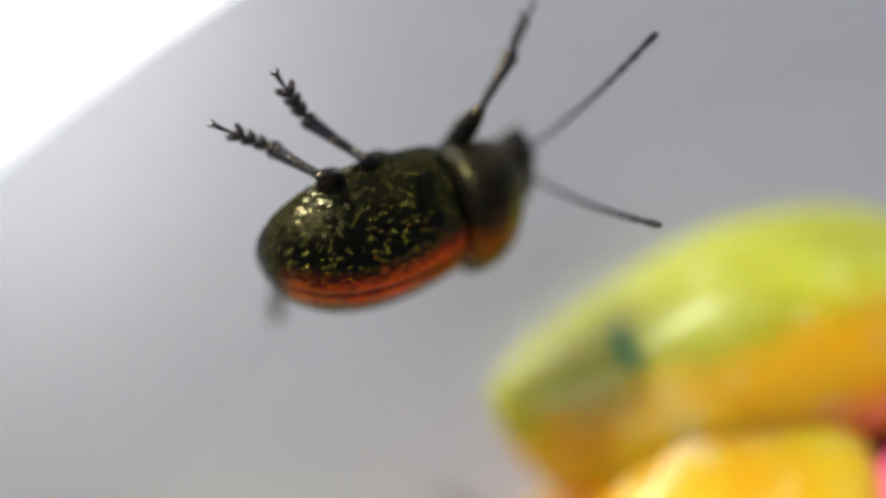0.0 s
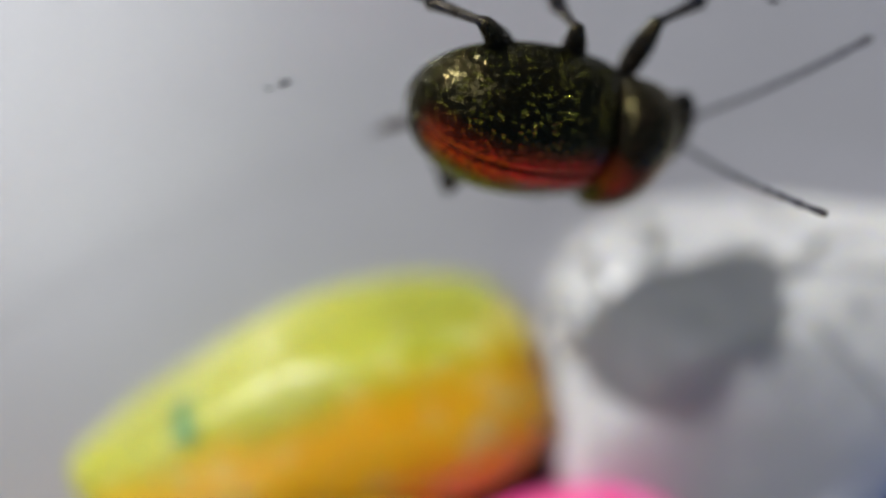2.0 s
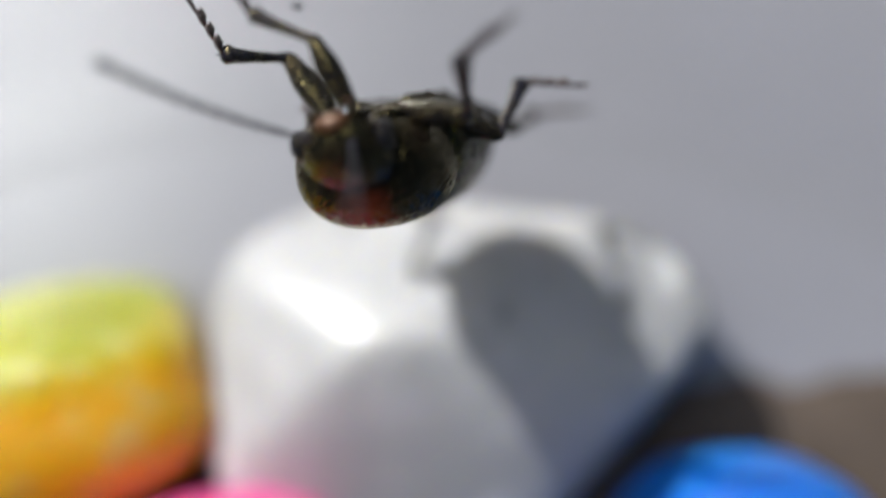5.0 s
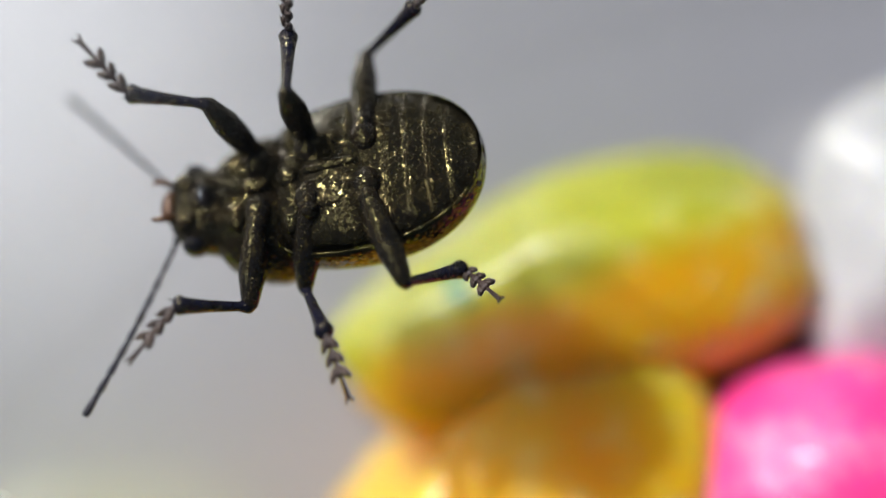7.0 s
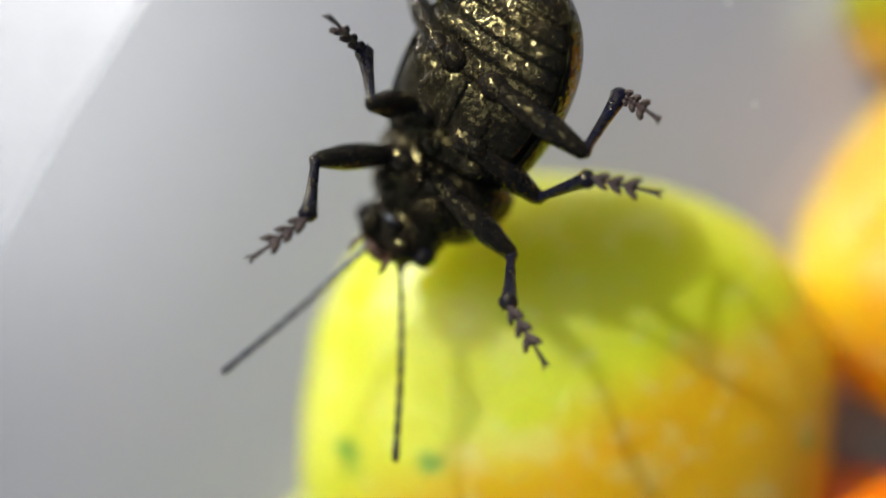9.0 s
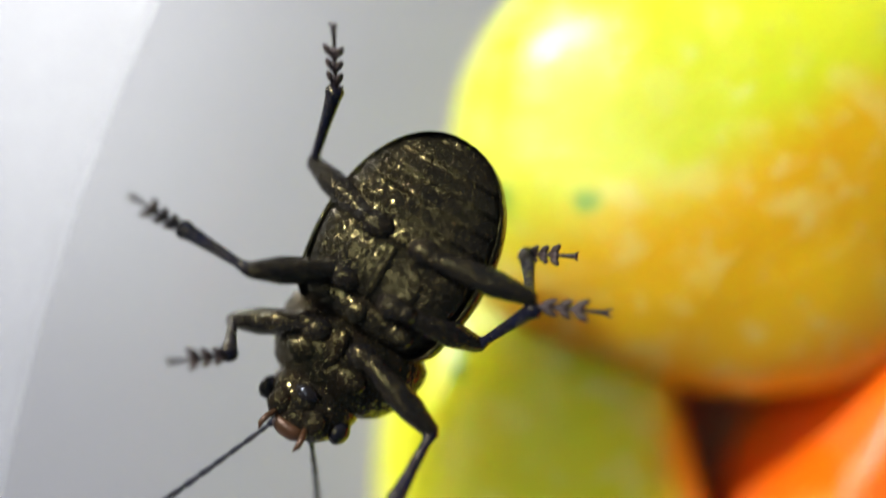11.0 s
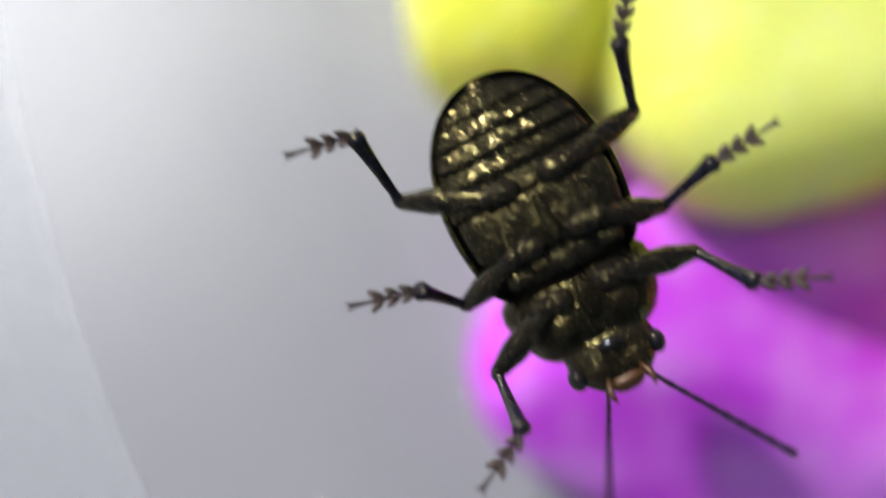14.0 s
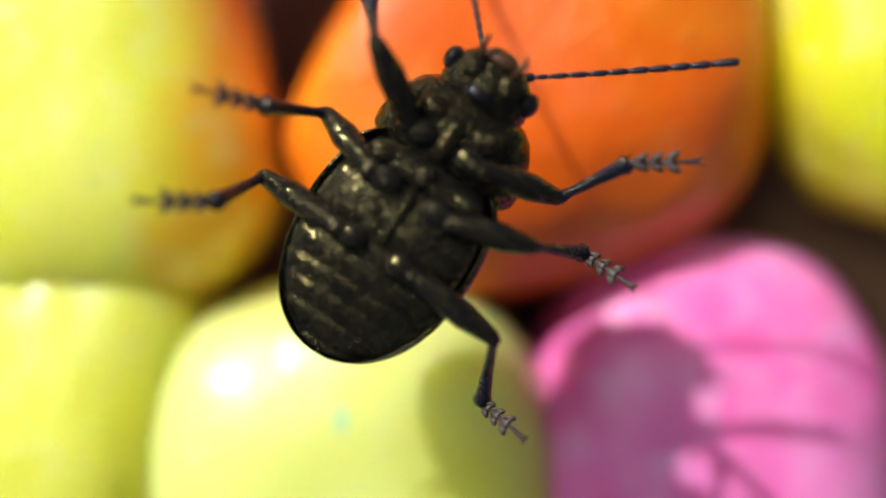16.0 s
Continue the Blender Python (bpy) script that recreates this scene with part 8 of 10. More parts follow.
        (12.83, at(0.15, -1, -0.88, 0, -26.87, -84.58)), (13, at(0.15, -1, -0.88, 0, -26.18, -88)), (13.12, at(0.15, -1, -0.88, 0, -30.47, -81.41)),
        (13.25, at(0.15, -1, -0.88, 0, -34.52, -73.97)), (13.38, at(0.15, -1, -0.88, 0, -38.08, -65.83)),
        (13.5, at(0.15, -1, -0.88, 0, -40.94, -57.24)), (13.67, at(0.15, -1, -0.88, 0, -36.59, -62.98)),
        (13.83, at(0.15, -1, -0.88, 0, -31.95, -68.16)), (14, at(0.15, -1, -0.88, 0, -27.17, -72.78)), (14.17, at(0.15, -1, -0.88, 0, -31.12, -65.55)),
        (14.33, at(0.15, -1, -0.88, 0, -34.69, -57.6)), (14.5, at(0.15, -1, -0.88, 0, -37.65, -49.14)),
        (14.75, at(0.15, -1, -0.88, 0, -36.99, -54.29)), (15, at(0.15, -1, -0.88, 0, -36.11, -59.34)), (15.17, at(0.15, -1, -0.88, 0, -32.68, -63.25)),
        (15.33, at(0.15, -1, -0.88, 0, -29.11, -66.89)), (15.5, at(0.15, -1, -0.88, 0, -25.48, -70.27)),
        (15.75, at(0.15, -1, -0.88, 0, -21.91, -71.67)), (16, at(0.15, -1, -0.88, 0, -18.32, -73)),
    ])
    walk(legs["R2"]["tibia"], [
        (0, at(0.56, -2.75, 0.21, 0, 78.1, -171.59)), (0.5, at(0.58, -2.75, 0.2, 0, 77.46, -171.72)), (0.67, at(0.31, -2.78, 0.22, 0, 85.35, -157.58)),
        (0.83, at(0.03, -2.78, 0.22, 0, 85.67, -23.33)), (1, at(-0.25, -2.75, 0.21, 0, 77.8, -7.71)), (1.5, at(-0.29, -2.75, 0.2, 0, 76.43, -7.5)),
        (1.67, at(-0.01, -2.78, 0.22, 0, 84.65, -19.61)), (1.83, at(0.28, -2.78, 0.22, 0, 86.01, -153.33)),
        (2, at(0.56, -2.75, 0.21, 0, 77.89, -171.64)), (2.17, at(0.3, -2.78, 0.23, 0, 85.56, -156.98)),
        (2.33, at(0.03, -2.78, 0.23, 0, 85.69, -23.02)), (2.5, at(-0.24, -2.75, 0.21, 0, 78.03, -7.76)), (3, at(-0.26, -2.75, 0.2, 0, 77.58, -7.67)),
        (3.5, at(-0.22, -2.76, 0.21, 0, 78.64, -7.9)), (3.8, at(-0.19, -2.76, 0.22, 0, 85.56, -64.62)),
        (4.1, at(-0.17, -2.76, 0.22, 0, 80.18, -139.43)), (4.27, at(-0.15, -2.76, 0.23, 0, 73.13, -151.01)),
        (4.43, at(-0.14, -2.76, 0.23, 0, 65.67, -155.86)), (4.6, at(-0.12, -2.76, 0.23, 0, 58.27, -158.49)),
        (4.77, at(-0.11, -2.76, 0.23, 0, 50.58, -160.25)), (4.93, at(-0.1, -2.76, 0.24, 0, 42.73, -161.54)),
        (5.1, at(-0.08, -2.76, 0.24, 0, 35.02, -162.51)), (5.3, at(-0.06, -2.76, 0.24, 0, 27.59, -163.29)),
        (5.5, at(-0.05, -2.76, 0.25, 0, 20.15, -163.97)), (5.65, at(-0.03, -2.76, 0.25, 0, 15.91, -164.33)),
        (5.8, at(-0.02, -2.76, 0.25, 0, 11.67, -164.67)), (5.84, at(-0.05, -2.88, 0.03, 0, -1.96, -168.45)),
        (5.88, at(-0.07, -2.98, -0.22, 0, -27.14, -175.96)), (5.92, at(-0.1, -3.05, -0.48, 0, -60.11, 163.7)),
        (5.96, at(-0.11, -3.08, -0.74, 0, -74.71, 101.38)), (6, at(-0.13, -3.08, -0.99, 0, -69.17, 58)), (6.25, at(0.04, -3.1, -0.8, 0, -68.99, 35.4)),
        (6.5, at(0.2, -3.08, -0.61, 0, -66.07, 15.71)), (6.6, at(0.33, -3.03, -0.39, 0, -69.38, -19.25)),
        (6.7, at(0.47, -2.95, -0.18, 0, -54.95, -74.04)), (6.8, at(0.6, -2.84, 0.03, 0, -17.76, -99.51)),
        (6.9, at(0.72, -2.69, 0.22, 0, 8.42, -109.61)), (7, at(0.83, -2.53, 0.39, 0, 20.95, -114.69)), (7.1, at(0.72, -2.75, 0.14, 0, 7.65, -115.41)),
        (7.2, at(0.57, -2.93, -0.16, 0, -20.58, -116.89)), (7.3, at(0.41, -3.05, -0.5, 0, -63.5, -121.62)),
        (7.4, at(0.25, -3.1, -0.84, 0, -86.53, 120.56)), (7.5, at(0.09, -3.08, -1.15, 0, -74.5, 74.7)), (7.6, at(0, -3.09, -0.91, 0, -77.5, 132.81)),
        (7.7, at(-0.1, -3.07, -0.65, 0, -56.86, -173.75)), (7.8, at(-0.19, -3.01, -0.38, 0, -18.89, -159.02)),
        (7.9, at(-0.27, -2.92, -0.13, 0, 7.88, -153.21)), (8, at(-0.35, -2.8, 0.09, 0, 21.31, -150.15)),
        (8.25, at(-0.04, -2.71, 0.33, 0, 24.09, -150.82)), (8.5, at(0.27, -2.56, 0.52, 0, 26.86, -151.52)),
        (8.75, at(0.43, -2.66, 0.38, 0, 24.87, -145.67)), (9, at(0.59, -2.74, 0.22, 0, 22.66, -140.03)),
        (9.07, at(0.57, -2.73, 0.24, 0, 21.9, -133.53)), (9.13, at(0.54, -2.72, 0.27, 0, 20.88, -127.03)),
        (9.2, at(0.52, -2.7, 0.29, 0, 19.63, -120.71)), (9.37, at(0.44, -2.66, 0.37, 0, 22.68, -130.49)),
        (9.53, at(0.36, -2.61, 0.45, 0, 25.17, -140.98)), (9.7, at(0.27, -2.56, 0.52, 0, 26.86, -151.52)),
        (9.81, at(0.4, -2.72, 0.3, 0, 12.89, -148.04)), (9.92, at(0.52, -2.85, 0.03, 0, -7.92, -143.46)),
        (10.03, at(0.64, -2.95, -0.26, 0, -32.55, -137.21)), (10.14, at(0.74, -2.99, -0.57, 0, -52.91, -128.47)),
        (10.25, at(0.83, -2.99, -0.86, 0, -65.87, -116.14)), (10.36, at(0.61, -3.04, -0.66, 0, -53.15, -128.35)),
        (10.47, at(0.37, -3.04, -0.45, 0, -34.19, -136.75)), (10.58, at(0.12, -3, -0.25, 0, -11.85, -142.65)),
        (10.69, at(-0.12, -2.92, -0.06, 0, 7.57, -146.93)), (10.8, at(-0.35, -2.8, 0.09, 0, 21.31, -150.15)),
        (11.05, at(0.03, -2.8, 0.19, 0, 24.24, -152.64)), (11.3, at(0.4, -2.74, 0.26, 0, 27.12, -155.24)),
        (11.34, at(0.5, -2.84, 0.06, 0, 13.19, -151.44)), (11.38, at(0.59, -2.92, -0.16, 0, -7.79, -146.37)),
        (11.42, at(0.68, -2.97, -0.39, 0, -32.75, -139.43)), (11.46, at(0.76, -2.99, -0.63, 0, -53.17, -129.71)),
        (11.5, at(0.83, -2.99, -0.86, 0, -65.87, -116.14)), (11.6, at(0.88, -2.96, -0.69, 0, -56.06, -134.34)),
        (11.7, at(0.93, -2.92, -0.52, 0, -30.5, -152.58)), (11.8, at(0.97, -2.86, -0.36, 0, 11.64, -167.74)),
        (11.9, at(1, -2.79, -0.19, 0, 38.39, -179.05)), (12, at(1.03, -2.71, -0.04, 0, 50.15, 172.79)), (12.12, at(0.92, -2.75, 0, 0, 52.83, -169.96)),
        (12.25, at(0.79, -2.77, 0.04, 0, 52.65, -150.05)), (12.38, at(0.67, -2.8, 0.07, 0, 49.32, -131.65)),
        (12.5, at(0.55, -2.81, 0.11, 0, 44.05, -117.46)), (12.67, at(0.44, -2.84, 0.09, 0, 39.81, -128.49)),
        (12.83, at(0.33, -2.86, 0.07, 0, 34.5, -138.36)), (13, at(0.22, -2.88, 0.05, 0, 28.67, -146.76)),
        (13.12, at(0.42, -2.79, 0.18, 0, 38.82, -139.4)), (13.25, at(0.63, -2.66, 0.31, 0, 49.31, -128.44)),
        (13.38, at(0.83, -2.51, 0.42, 0, 58.23, -112.11)), (13.5, at(1.01, -2.33, 0.5, 0, 63.56, -90.18)),
        (13.67, at(0.92, -2.5, 0.37, 0, 57.1, -98.87)), (13.83, at(0.81, -2.65, 0.23, 0, 50.08, -105)), (14, at(0.7, -2.78, 0.08, 0, 42.96, -109.47)),
        (14.17, at(0.89, -2.64, 0.21, 0, 47.97, -110.92)), (14.33, at(1.08, -2.46, 0.32, 0, 52.99, -112.7)),
        (14.5, at(1.24, -2.26, 0.4, 0, 57.95, -114.93)), (14.75, at(1.13, -2.36, 0.38, 0, 67.52, -111.63)),
        (15, at(1.02, -2.46, 0.36, 0, 76.93, -103.88)), (15.17, at(0.95, -2.58, 0.25, 0, 68.86, -131.07)),
        (15.33, at(0.87, -2.69, 0.14, 0, 58.45, -142.93)), (15.5, at(0.79, -2.78, 0.02, 0, 47.89, -149.03)),
        (15.75, at(0.76, -2.85, -0.1, 0, 49.21, -136.72)), (16, at(0.73, -2.91, -0.22, 0, 49.17, -124.1)),
    ])
    walk(legs["R2"]["tarsus"], [
        (0, at(0.16, -2.81, -1.7, 0, 15.35, -87.9)), (0.5, at(0.16, -2.81, -1.7, 0, 15.35, -87.9)), (0.67, at(0.16, -2.84, -1.72, 0, 15.35, -87.9)),
        (0.83, at(0.16, -2.84, -1.72, 0, 15.35, -87.9)), (1, at(0.16, -2.81, -1.7, 0, 15.35, -87.9)), (1.5, at(0.16, -2.81, -1.7, 0, 15.35, -87.9)),
        (1.67, at(0.16, -2.84, -1.72, 0, 15.35, -87.9)), (1.83, at(0.16, -2.84, -1.72, 0, 15.35, -87.9)), (2, at(0.16, -2.81, -1.7, 0, 15.35, -87.9)),
        (2.17, at(0.16, -2.84, -1.72, 0, 15.35, -87.9)), (2.33, at(0.16, -2.84, -1.72, 0, 15.35, -87.9)),
        (2.5, at(0.16, -2.81, -1.7, 0, 15.35, -87.9)), (3, at(0.16, -2.81, -1.7, 0, 15.35, -87.9)), (3.5, at(0.16, -2.81, -1.7, 0, 15.35, -87.9)),
        (3.8, at(-0.13, -2.89, -1.73, 0, 10.43, -91.49)), (4.1, at(-0.42, -2.97, -1.7, 0, 5.47, -94.97)),
        (4.27, at(-0.65, -3.03, -1.64, 0, 2.45, -97.06)), (4.43, at(-0.87, -3.09, -1.55, 0, -0.59, -99.14)),
        (4.6, at(-1.08, -3.14, -1.43, 0, -3.61, -101.21)), (4.77, at(-1.28, -3.18, -1.27, 0, -6.66, -103.32)),
        (4.93, at(-1.45, -3.22, -1.09, 0, -9.7, -105.46)), (5.1, at(-1.6, -3.24, -0.88, 0, -12.72, -107.63)),
        (5.3, at(-1.72, -3.26, -0.66, 0, -16.14, -110.16)), (5.5, at(-1.81, -3.27, -0.43, 0, -19.52, -112.78)),
        (5.65, at(-1.84, -3.27, -0.29, 0, -21.84, -114.66)), (5.8, at(-1.86, -3.27, -0.14, 0, -24.14, -116.6)),
        (5.84, at(-1.96, -3.27, 0.1, 0, -15.4, -116.2)), (5.88, at(-1.8, -3.1, 0.67, 0, -5.93, -115.81)),
        (5.92, at(-1.03, -2.77, 1.22, 0, 3.82, -115.41)), (5.96, at(-0.22, -2.57, 1.14, 0, 13.29, -115.02)),
        (6, at(0.24, -2.49, 0.83, 0, 22.03, -114.63)), (6.25, at(0.61, -2.69, 1.02, 0, 22.08, -111.79)),
        (6.5, at(0.96, -2.87, 1.17, 0, 22.08, -108.95)), (6.6, at(0.98, -3.26, 1.43, 0, 13.85, -107.41)), (6.7, at(0.77, -4.03, 1.42, 0, 5, -105.87)),
        (6.8, at(0.29, -4.67, 0.63, 0, -4.09, -104.33)), (6.9, at(0.07, -4.51, -0.06, 0, -12.94, -102.8)),
        (7, at(0.07, -4.18, -0.31, 0, -21.17, -101.28)), (7.1, at(-0.11, -4.49, -0.12, 0, -9.81, -101.56)),
        (7.2, at(-0.25, -4.56, 0.52, 0, 3.48, -101.87)), (7.3, at(-0.04, -3.79, 1.24, 0, 17.55, -102.21)), (7.4, at(0.19, -3, 1.1, 0, 30.83, -102.58)),
        (7.5, at(0.23, -2.58, 0.72, 0, 42.19, -102.98)), (7.6, at(-0.29, -2.78, 1, 0, 32.05, -107.3)), (7.7, at(-1.16, -3.19, 0.99, 0, 20.32, -111.2)),
        (7.8, at(-1.91, -3.67, 0.25, 0, 7.94, -114.69)), (7.9, at(-2, -3.79, -0.4, 0, -3.88, -117.82)),
        (8, at(-1.92, -3.7, -0.62, 0, -14.23, -120.62)), (8.25, at(-1.59, -3.58, -0.47, 0, -19.22, -120.39)),
        (8.5, at(-1.25, -3.39, -0.36, 0, -24.2, -120.15)), (8.75, at(-1.03, -3.65, -0.44, 0, -21.51, -114.3)),
        (9, at(-0.79, -3.89, -0.53, 0, -18.62, -108.67)), (9.07, at(-0.68, -4.04, -0.49, 0, -17.05, -99.33)),
        (9.13, at(-0.56, -4.17, -0.43, 0, -14.99, -89.94)), (9.2, at(-0.42, -4.28, -0.36, 0, -12.63, -80.97)),
        (9.37, at(-0.73, -4.03, -0.38, 0, -17.3, -93.2)), (9.53, at(-1.02, -3.72, -0.38, 0, -21.38, -106.72)),
        (9.7, at(-1.25, -3.39, -0.36, 0, -24.2, -120.15)), (9.81, at(-1.22, -3.73, -0.14, 0, -12.46, -115.86)),
        (9.92, at(-1.03, -4, 0.3, 0, 2.01, -111.07)), (10.03, at(-0.57, -4.06, 0.79, 0, 17.65, -105.78)),
        (10.14, at(0.01, -3.91, 0.99, 0, 31.96, -100)), (10.25, at(0.48, -3.7, 0.92, 0, 43.38, -93.79)),
        (10.36, at(-0.11, -3.95, 0.9, 0, 33.38, -100.41)), (10.47, at(-0.8, -4.15, 0.65, 0, 21.38, -106.41)),
        (10.58, at(-1.4, -4.16, 0.15, 0, 8.5, -111.75)), (10.69, at(-1.74, -3.97, -0.32, 0, -3.74, -116.48)),
        (10.8, at(-1.92, -3.7, -0.62, 0, -14.23, -120.62)), (11.05, at(-1.55, -3.62, -0.61, 0, -7.94, -114.79)),
        (11.3, at(-1.17, -3.47, -0.63, 0, -1.57, -109.14)), (11.34, at(-1.17, -3.75, -0.38, 0, 6.99, -106.8)),
        (11.38, at(-1.02, -3.99, 0.11, 0, 16.29, -104.14)), (11.42, at(-0.57, -4.04, 0.67, 0, 25.84, -101.13)),
        (11.46, at(0.01, -3.89, 0.93, 0, 35.03, -97.7)), (11.5, at(0.48, -3.7, 0.92, 0, 43.38, -93.79)),
        (11.6, at(0.12, -3.74, 0.93, 0, 39.42, -92.18)), (11.7, at(-0.57, -3.69, 0.47, 0, 35.37, -90.72)),
        (11.8, at(-0.9, -3.27, -0.75, 0, 31.29, -89.39)), (11.9, at(-0.52, -2.82, -1.4, 0, 27.22, -88.18)),
        (12, at(-0.21, -2.55, -1.54, 0, 23.2, -87.07)), (12.12, at(-0.24, -2.95, -1.55, 0, 19.64, -91.53)),
        (12.25, at(-0.23, -3.37, -1.51, 0, 15.91, -95.88)), (12.38, at(-0.17, -3.75, -1.4, 0, 12.09, -100.06)),
        (12.5, at(-0.1, -4.05, -1.25, 0, 8.28, -104.05)), (12.67, at(-0.49, -4.01, -1.16, 0, 12.37, -107.46)),
        (12.83, at(-0.87, -3.93, -1.04, 0, 16.45, -111.01)), (13, at(-1.22, -3.82, -0.89, 0, 20.44, -114.67)),
        (13.12, at(-0.73, -3.78, -1.04, 0, 18.13, -105.16)), (13.25, at(-0.16, -3.66, -1.17, 0, 15.2, -95.38)),
        (13.38, at(0.44, -3.46, -1.24, 0, 11.86, -85.89)), (13.5, at(1.01, -3.2, -1.25, 0, 8.41, -77.14)),
        (13.67, at(0.75, -3.55, -1.27, 0, 8.44, -83.33)), (13.83, at(0.49, -3.86, -1.26, 0, 8.38, -89.58)),
        (14, at(0.23, -4.13, -1.25, 0, 8.21, -95.77)), (14.17, at(0.43, -3.86, -1.24, 0, 8.28, -93.57)),
        (14.33, at(0.62, -3.54, -1.24, 0, 8.33, -91.36)), (14.5, at(0.8, -3.2, -1.25, 0, 8.36, -89.16)),
        (14.75, at(0.85, -3.06, -1.42, 0, 11.12, -91.29)), (15, at(0.91, -2.89, -1.54, 0, 13.85, -93.46)),
        (15.17, at(0.48, -3.11, -1.56, 0, 20.94, -100.85)), (15.33, at(0.06, -3.3, -1.52, 0, 27.89, -109.24)),
        (15.5, at(-0.33, -3.46, -1.42, 0, 34.08, -118.41)), (15.75, at(-0.16, -3.72, -1.57, 0, 35.39, -116.04)),
        (16, at(0.02, -3.96, -1.7, 0, 36.66, -113.6)),
    ])
    walk(legs["R3"]["femur"], [
        (0, at(-1.35, -0.95, -0.85, 0, -4.74, -149.34)), (0.1, at(-1.35, -0.95, -0.85, 0, -8.89, -141.72)),
        (0.2, at(-1.35, -0.95, -0.85, 0, -13.21, -133.27)), (0.3, at(-1.35, -0.95, -0.85, 0, -17.35, -124.29)),
        (0.4, at(-1.35, -0.95, -0.85, 0, -20.97, -115.17)), (0.5, at(-1.35, -0.95, -0.85, 0, -23.88, -106.37)),
        (1, at(-1.35, -0.95, -0.85, 0, -24.01, -106.58)), (1.12, at(-1.35, -0.95, -0.85, 0, -25.66, -123.37)),
        (1.25, at(-1.35, -0.95, -0.85, 0, -25.06, -143.9)), (1.38, at(-1.35, -0.95, -0.85, 0, -21.71, -163.79)),
        (1.5, at(-1.35, -0.95, -0.85, 0, -17.24, -179.34)), (1.62, at(-1.35, -0.95, -0.85, 0, -21.85, -164.14)),
        (1.75, at(-1.35, -0.95, -0.85, 0, -25.4, -144.83)), (1.88, at(-1.35, -0.95, -0.85, 0, -26.33, -124.79)),
        (2, at(-1.35, -0.95, -0.85, 0, -24.99, -108.17)), (2.5, at(-1.35, -0.95, -0.85, 0, -24.68, -107.66)),
        (3, at(-1.35, -0.95, -0.85, 0, -22.61, -104.5)), (3.5, at(-1.35, -0.95, -0.85, 0, -24.94, -108.08)),
        (3.8, at(-1.35, -0.95, -0.85, 0, -25.52, -113.46)), (4.1, at(-1.35, -0.95, -0.85, 0, -25.9, -118.89)),
        (4.27, at(-1.35, -0.95, -0.85, 0, -26.03, -122.09)), (4.43, at(-1.35, -0.95, -0.85, 0, -26.09, -125.3)),
        (4.6, at(-1.35, -0.95, -0.85, 0, -26.07, -128.51)), (4.77, at(-1.35, -0.95, -0.85, 0, -25.99, -131.72)),
        (4.93, at(-1.35, -0.95, -0.85, 0, -25.83, -134.94)), (5.1, at(-1.35, -0.95, -0.85, 0, -25.61, -138.15)),
        (5.3, at(-1.35, -0.95, -0.85, 0, -25.26, -141.84)), (5.5, at(-1.35, -0.95, -0.85, 0, -24.82, -145.52)),
        (5.65, at(-1.35, -0.95, -0.85, 0, -24.45, -148.13)), (5.8, at(-1.35, -0.95, -0.85, 0, -24.04, -150.72)),
        (5.84, at(-1.35, -0.95, -0.85, 0, -24.3, -147.44)), (5.88, at(-1.35, -0.95, -0.85, 0, -24.49, -144.12)),
        (5.92, at(-1.35, -0.95, -0.85, 0, -24.6, -140.78)), (5.96, at(-1.35, -0.95, -0.85, 0, -24.65, -137.45)),
        (6, at(-1.35, -0.95, -0.85, 0, -24.62, -134.15)), (6.17, at(-1.35, -0.95, -0.85, 0, -23.57, -129.15)),
        (6.33, at(-1.35, -0.95, -0.85, 0, -22.36, -124.21)), (6.5, at(-1.35, -0.95, -0.85, 0, -21.02, -119.39)),
        (6.67, at(-1.35, -0.95, -0.85, 0, -18.22, -114.56)), (6.83, at(-1.35, -0.95, -0.85, 0, -15.29, -109.84)),
        (7, at(-1.35, -0.95, -0.85, 0, -12.29, -105.3)), (7.25, at(-1.35, -0.95, -0.85, 0, -7.97, -104.23)),
        (7.5, at(-1.35, -0.95, -0.85, 0, -3.66, -103.18)), (7.67, at(-1.35, -0.95, -0.85, 0, -3.63, -105.21)),
        (7.83, at(-1.35, -0.95, -0.85, 0, -3.59, -107.24)), (8, at(-1.35, -0.95, -0.85, 0, -3.55, -109.27)),
        (8.12, at(-1.35, -0.95, -0.85, 0, -9.02, -116.13)), (8.25, at(-1.35, -0.95, -0.85, 0, -14.64, -123.56)),
        (8.38, at(-1.35, -0.95, -0.85, 0, -20.01, -131.38)), (8.5, at(-1.35, -0.95, -0.85, 0, -24.78, -139.3)),
        (8.62, at(-1.35, -0.95, -0.85, 0, -22.31, -125.91)), (8.75, at(-1.35, -0.95, -0.85, 0, -18.31, -111.58)),
        (8.88, at(-1.35, -0.95, -0.85, 0, -13.29, -97.98)), (9, at(-1.35, -0.95, -0.85, 0, -8.22, -86.33)),
        (9.07, at(-1.35, -0.95, -0.85, 0, -12.81, -98.79)), (9.13, at(-1.35, -0.95, -0.85, 0, -17.01, -112.45)),
        (9.2, at(-1.35, -0.95, -0.85, 0, -20.12, -125.87)), (9.45, at(-1.35, -0.95, -0.85, 0, -22.59, -132.47)),
        (9.7, at(-1.35, -0.95, -0.85, 0, -24.78, -139.3)), (9.84, at(-1.35, -0.95, -0.85, 0, -25.96, -132.04)),
        (9.97, at(-1.35, -0.95, -0.85, 0, -26.78, -124.44)), (10.11, at(-1.35, -0.95, -0.85, 0, -27.2, -116.76)),
        (10.25, at(-1.35, -0.95, -0.85, 0, -27.2, -109.27)), (10.36, at(-1.35, -0.95, -0.85, 0, -22.54, -109.27)),
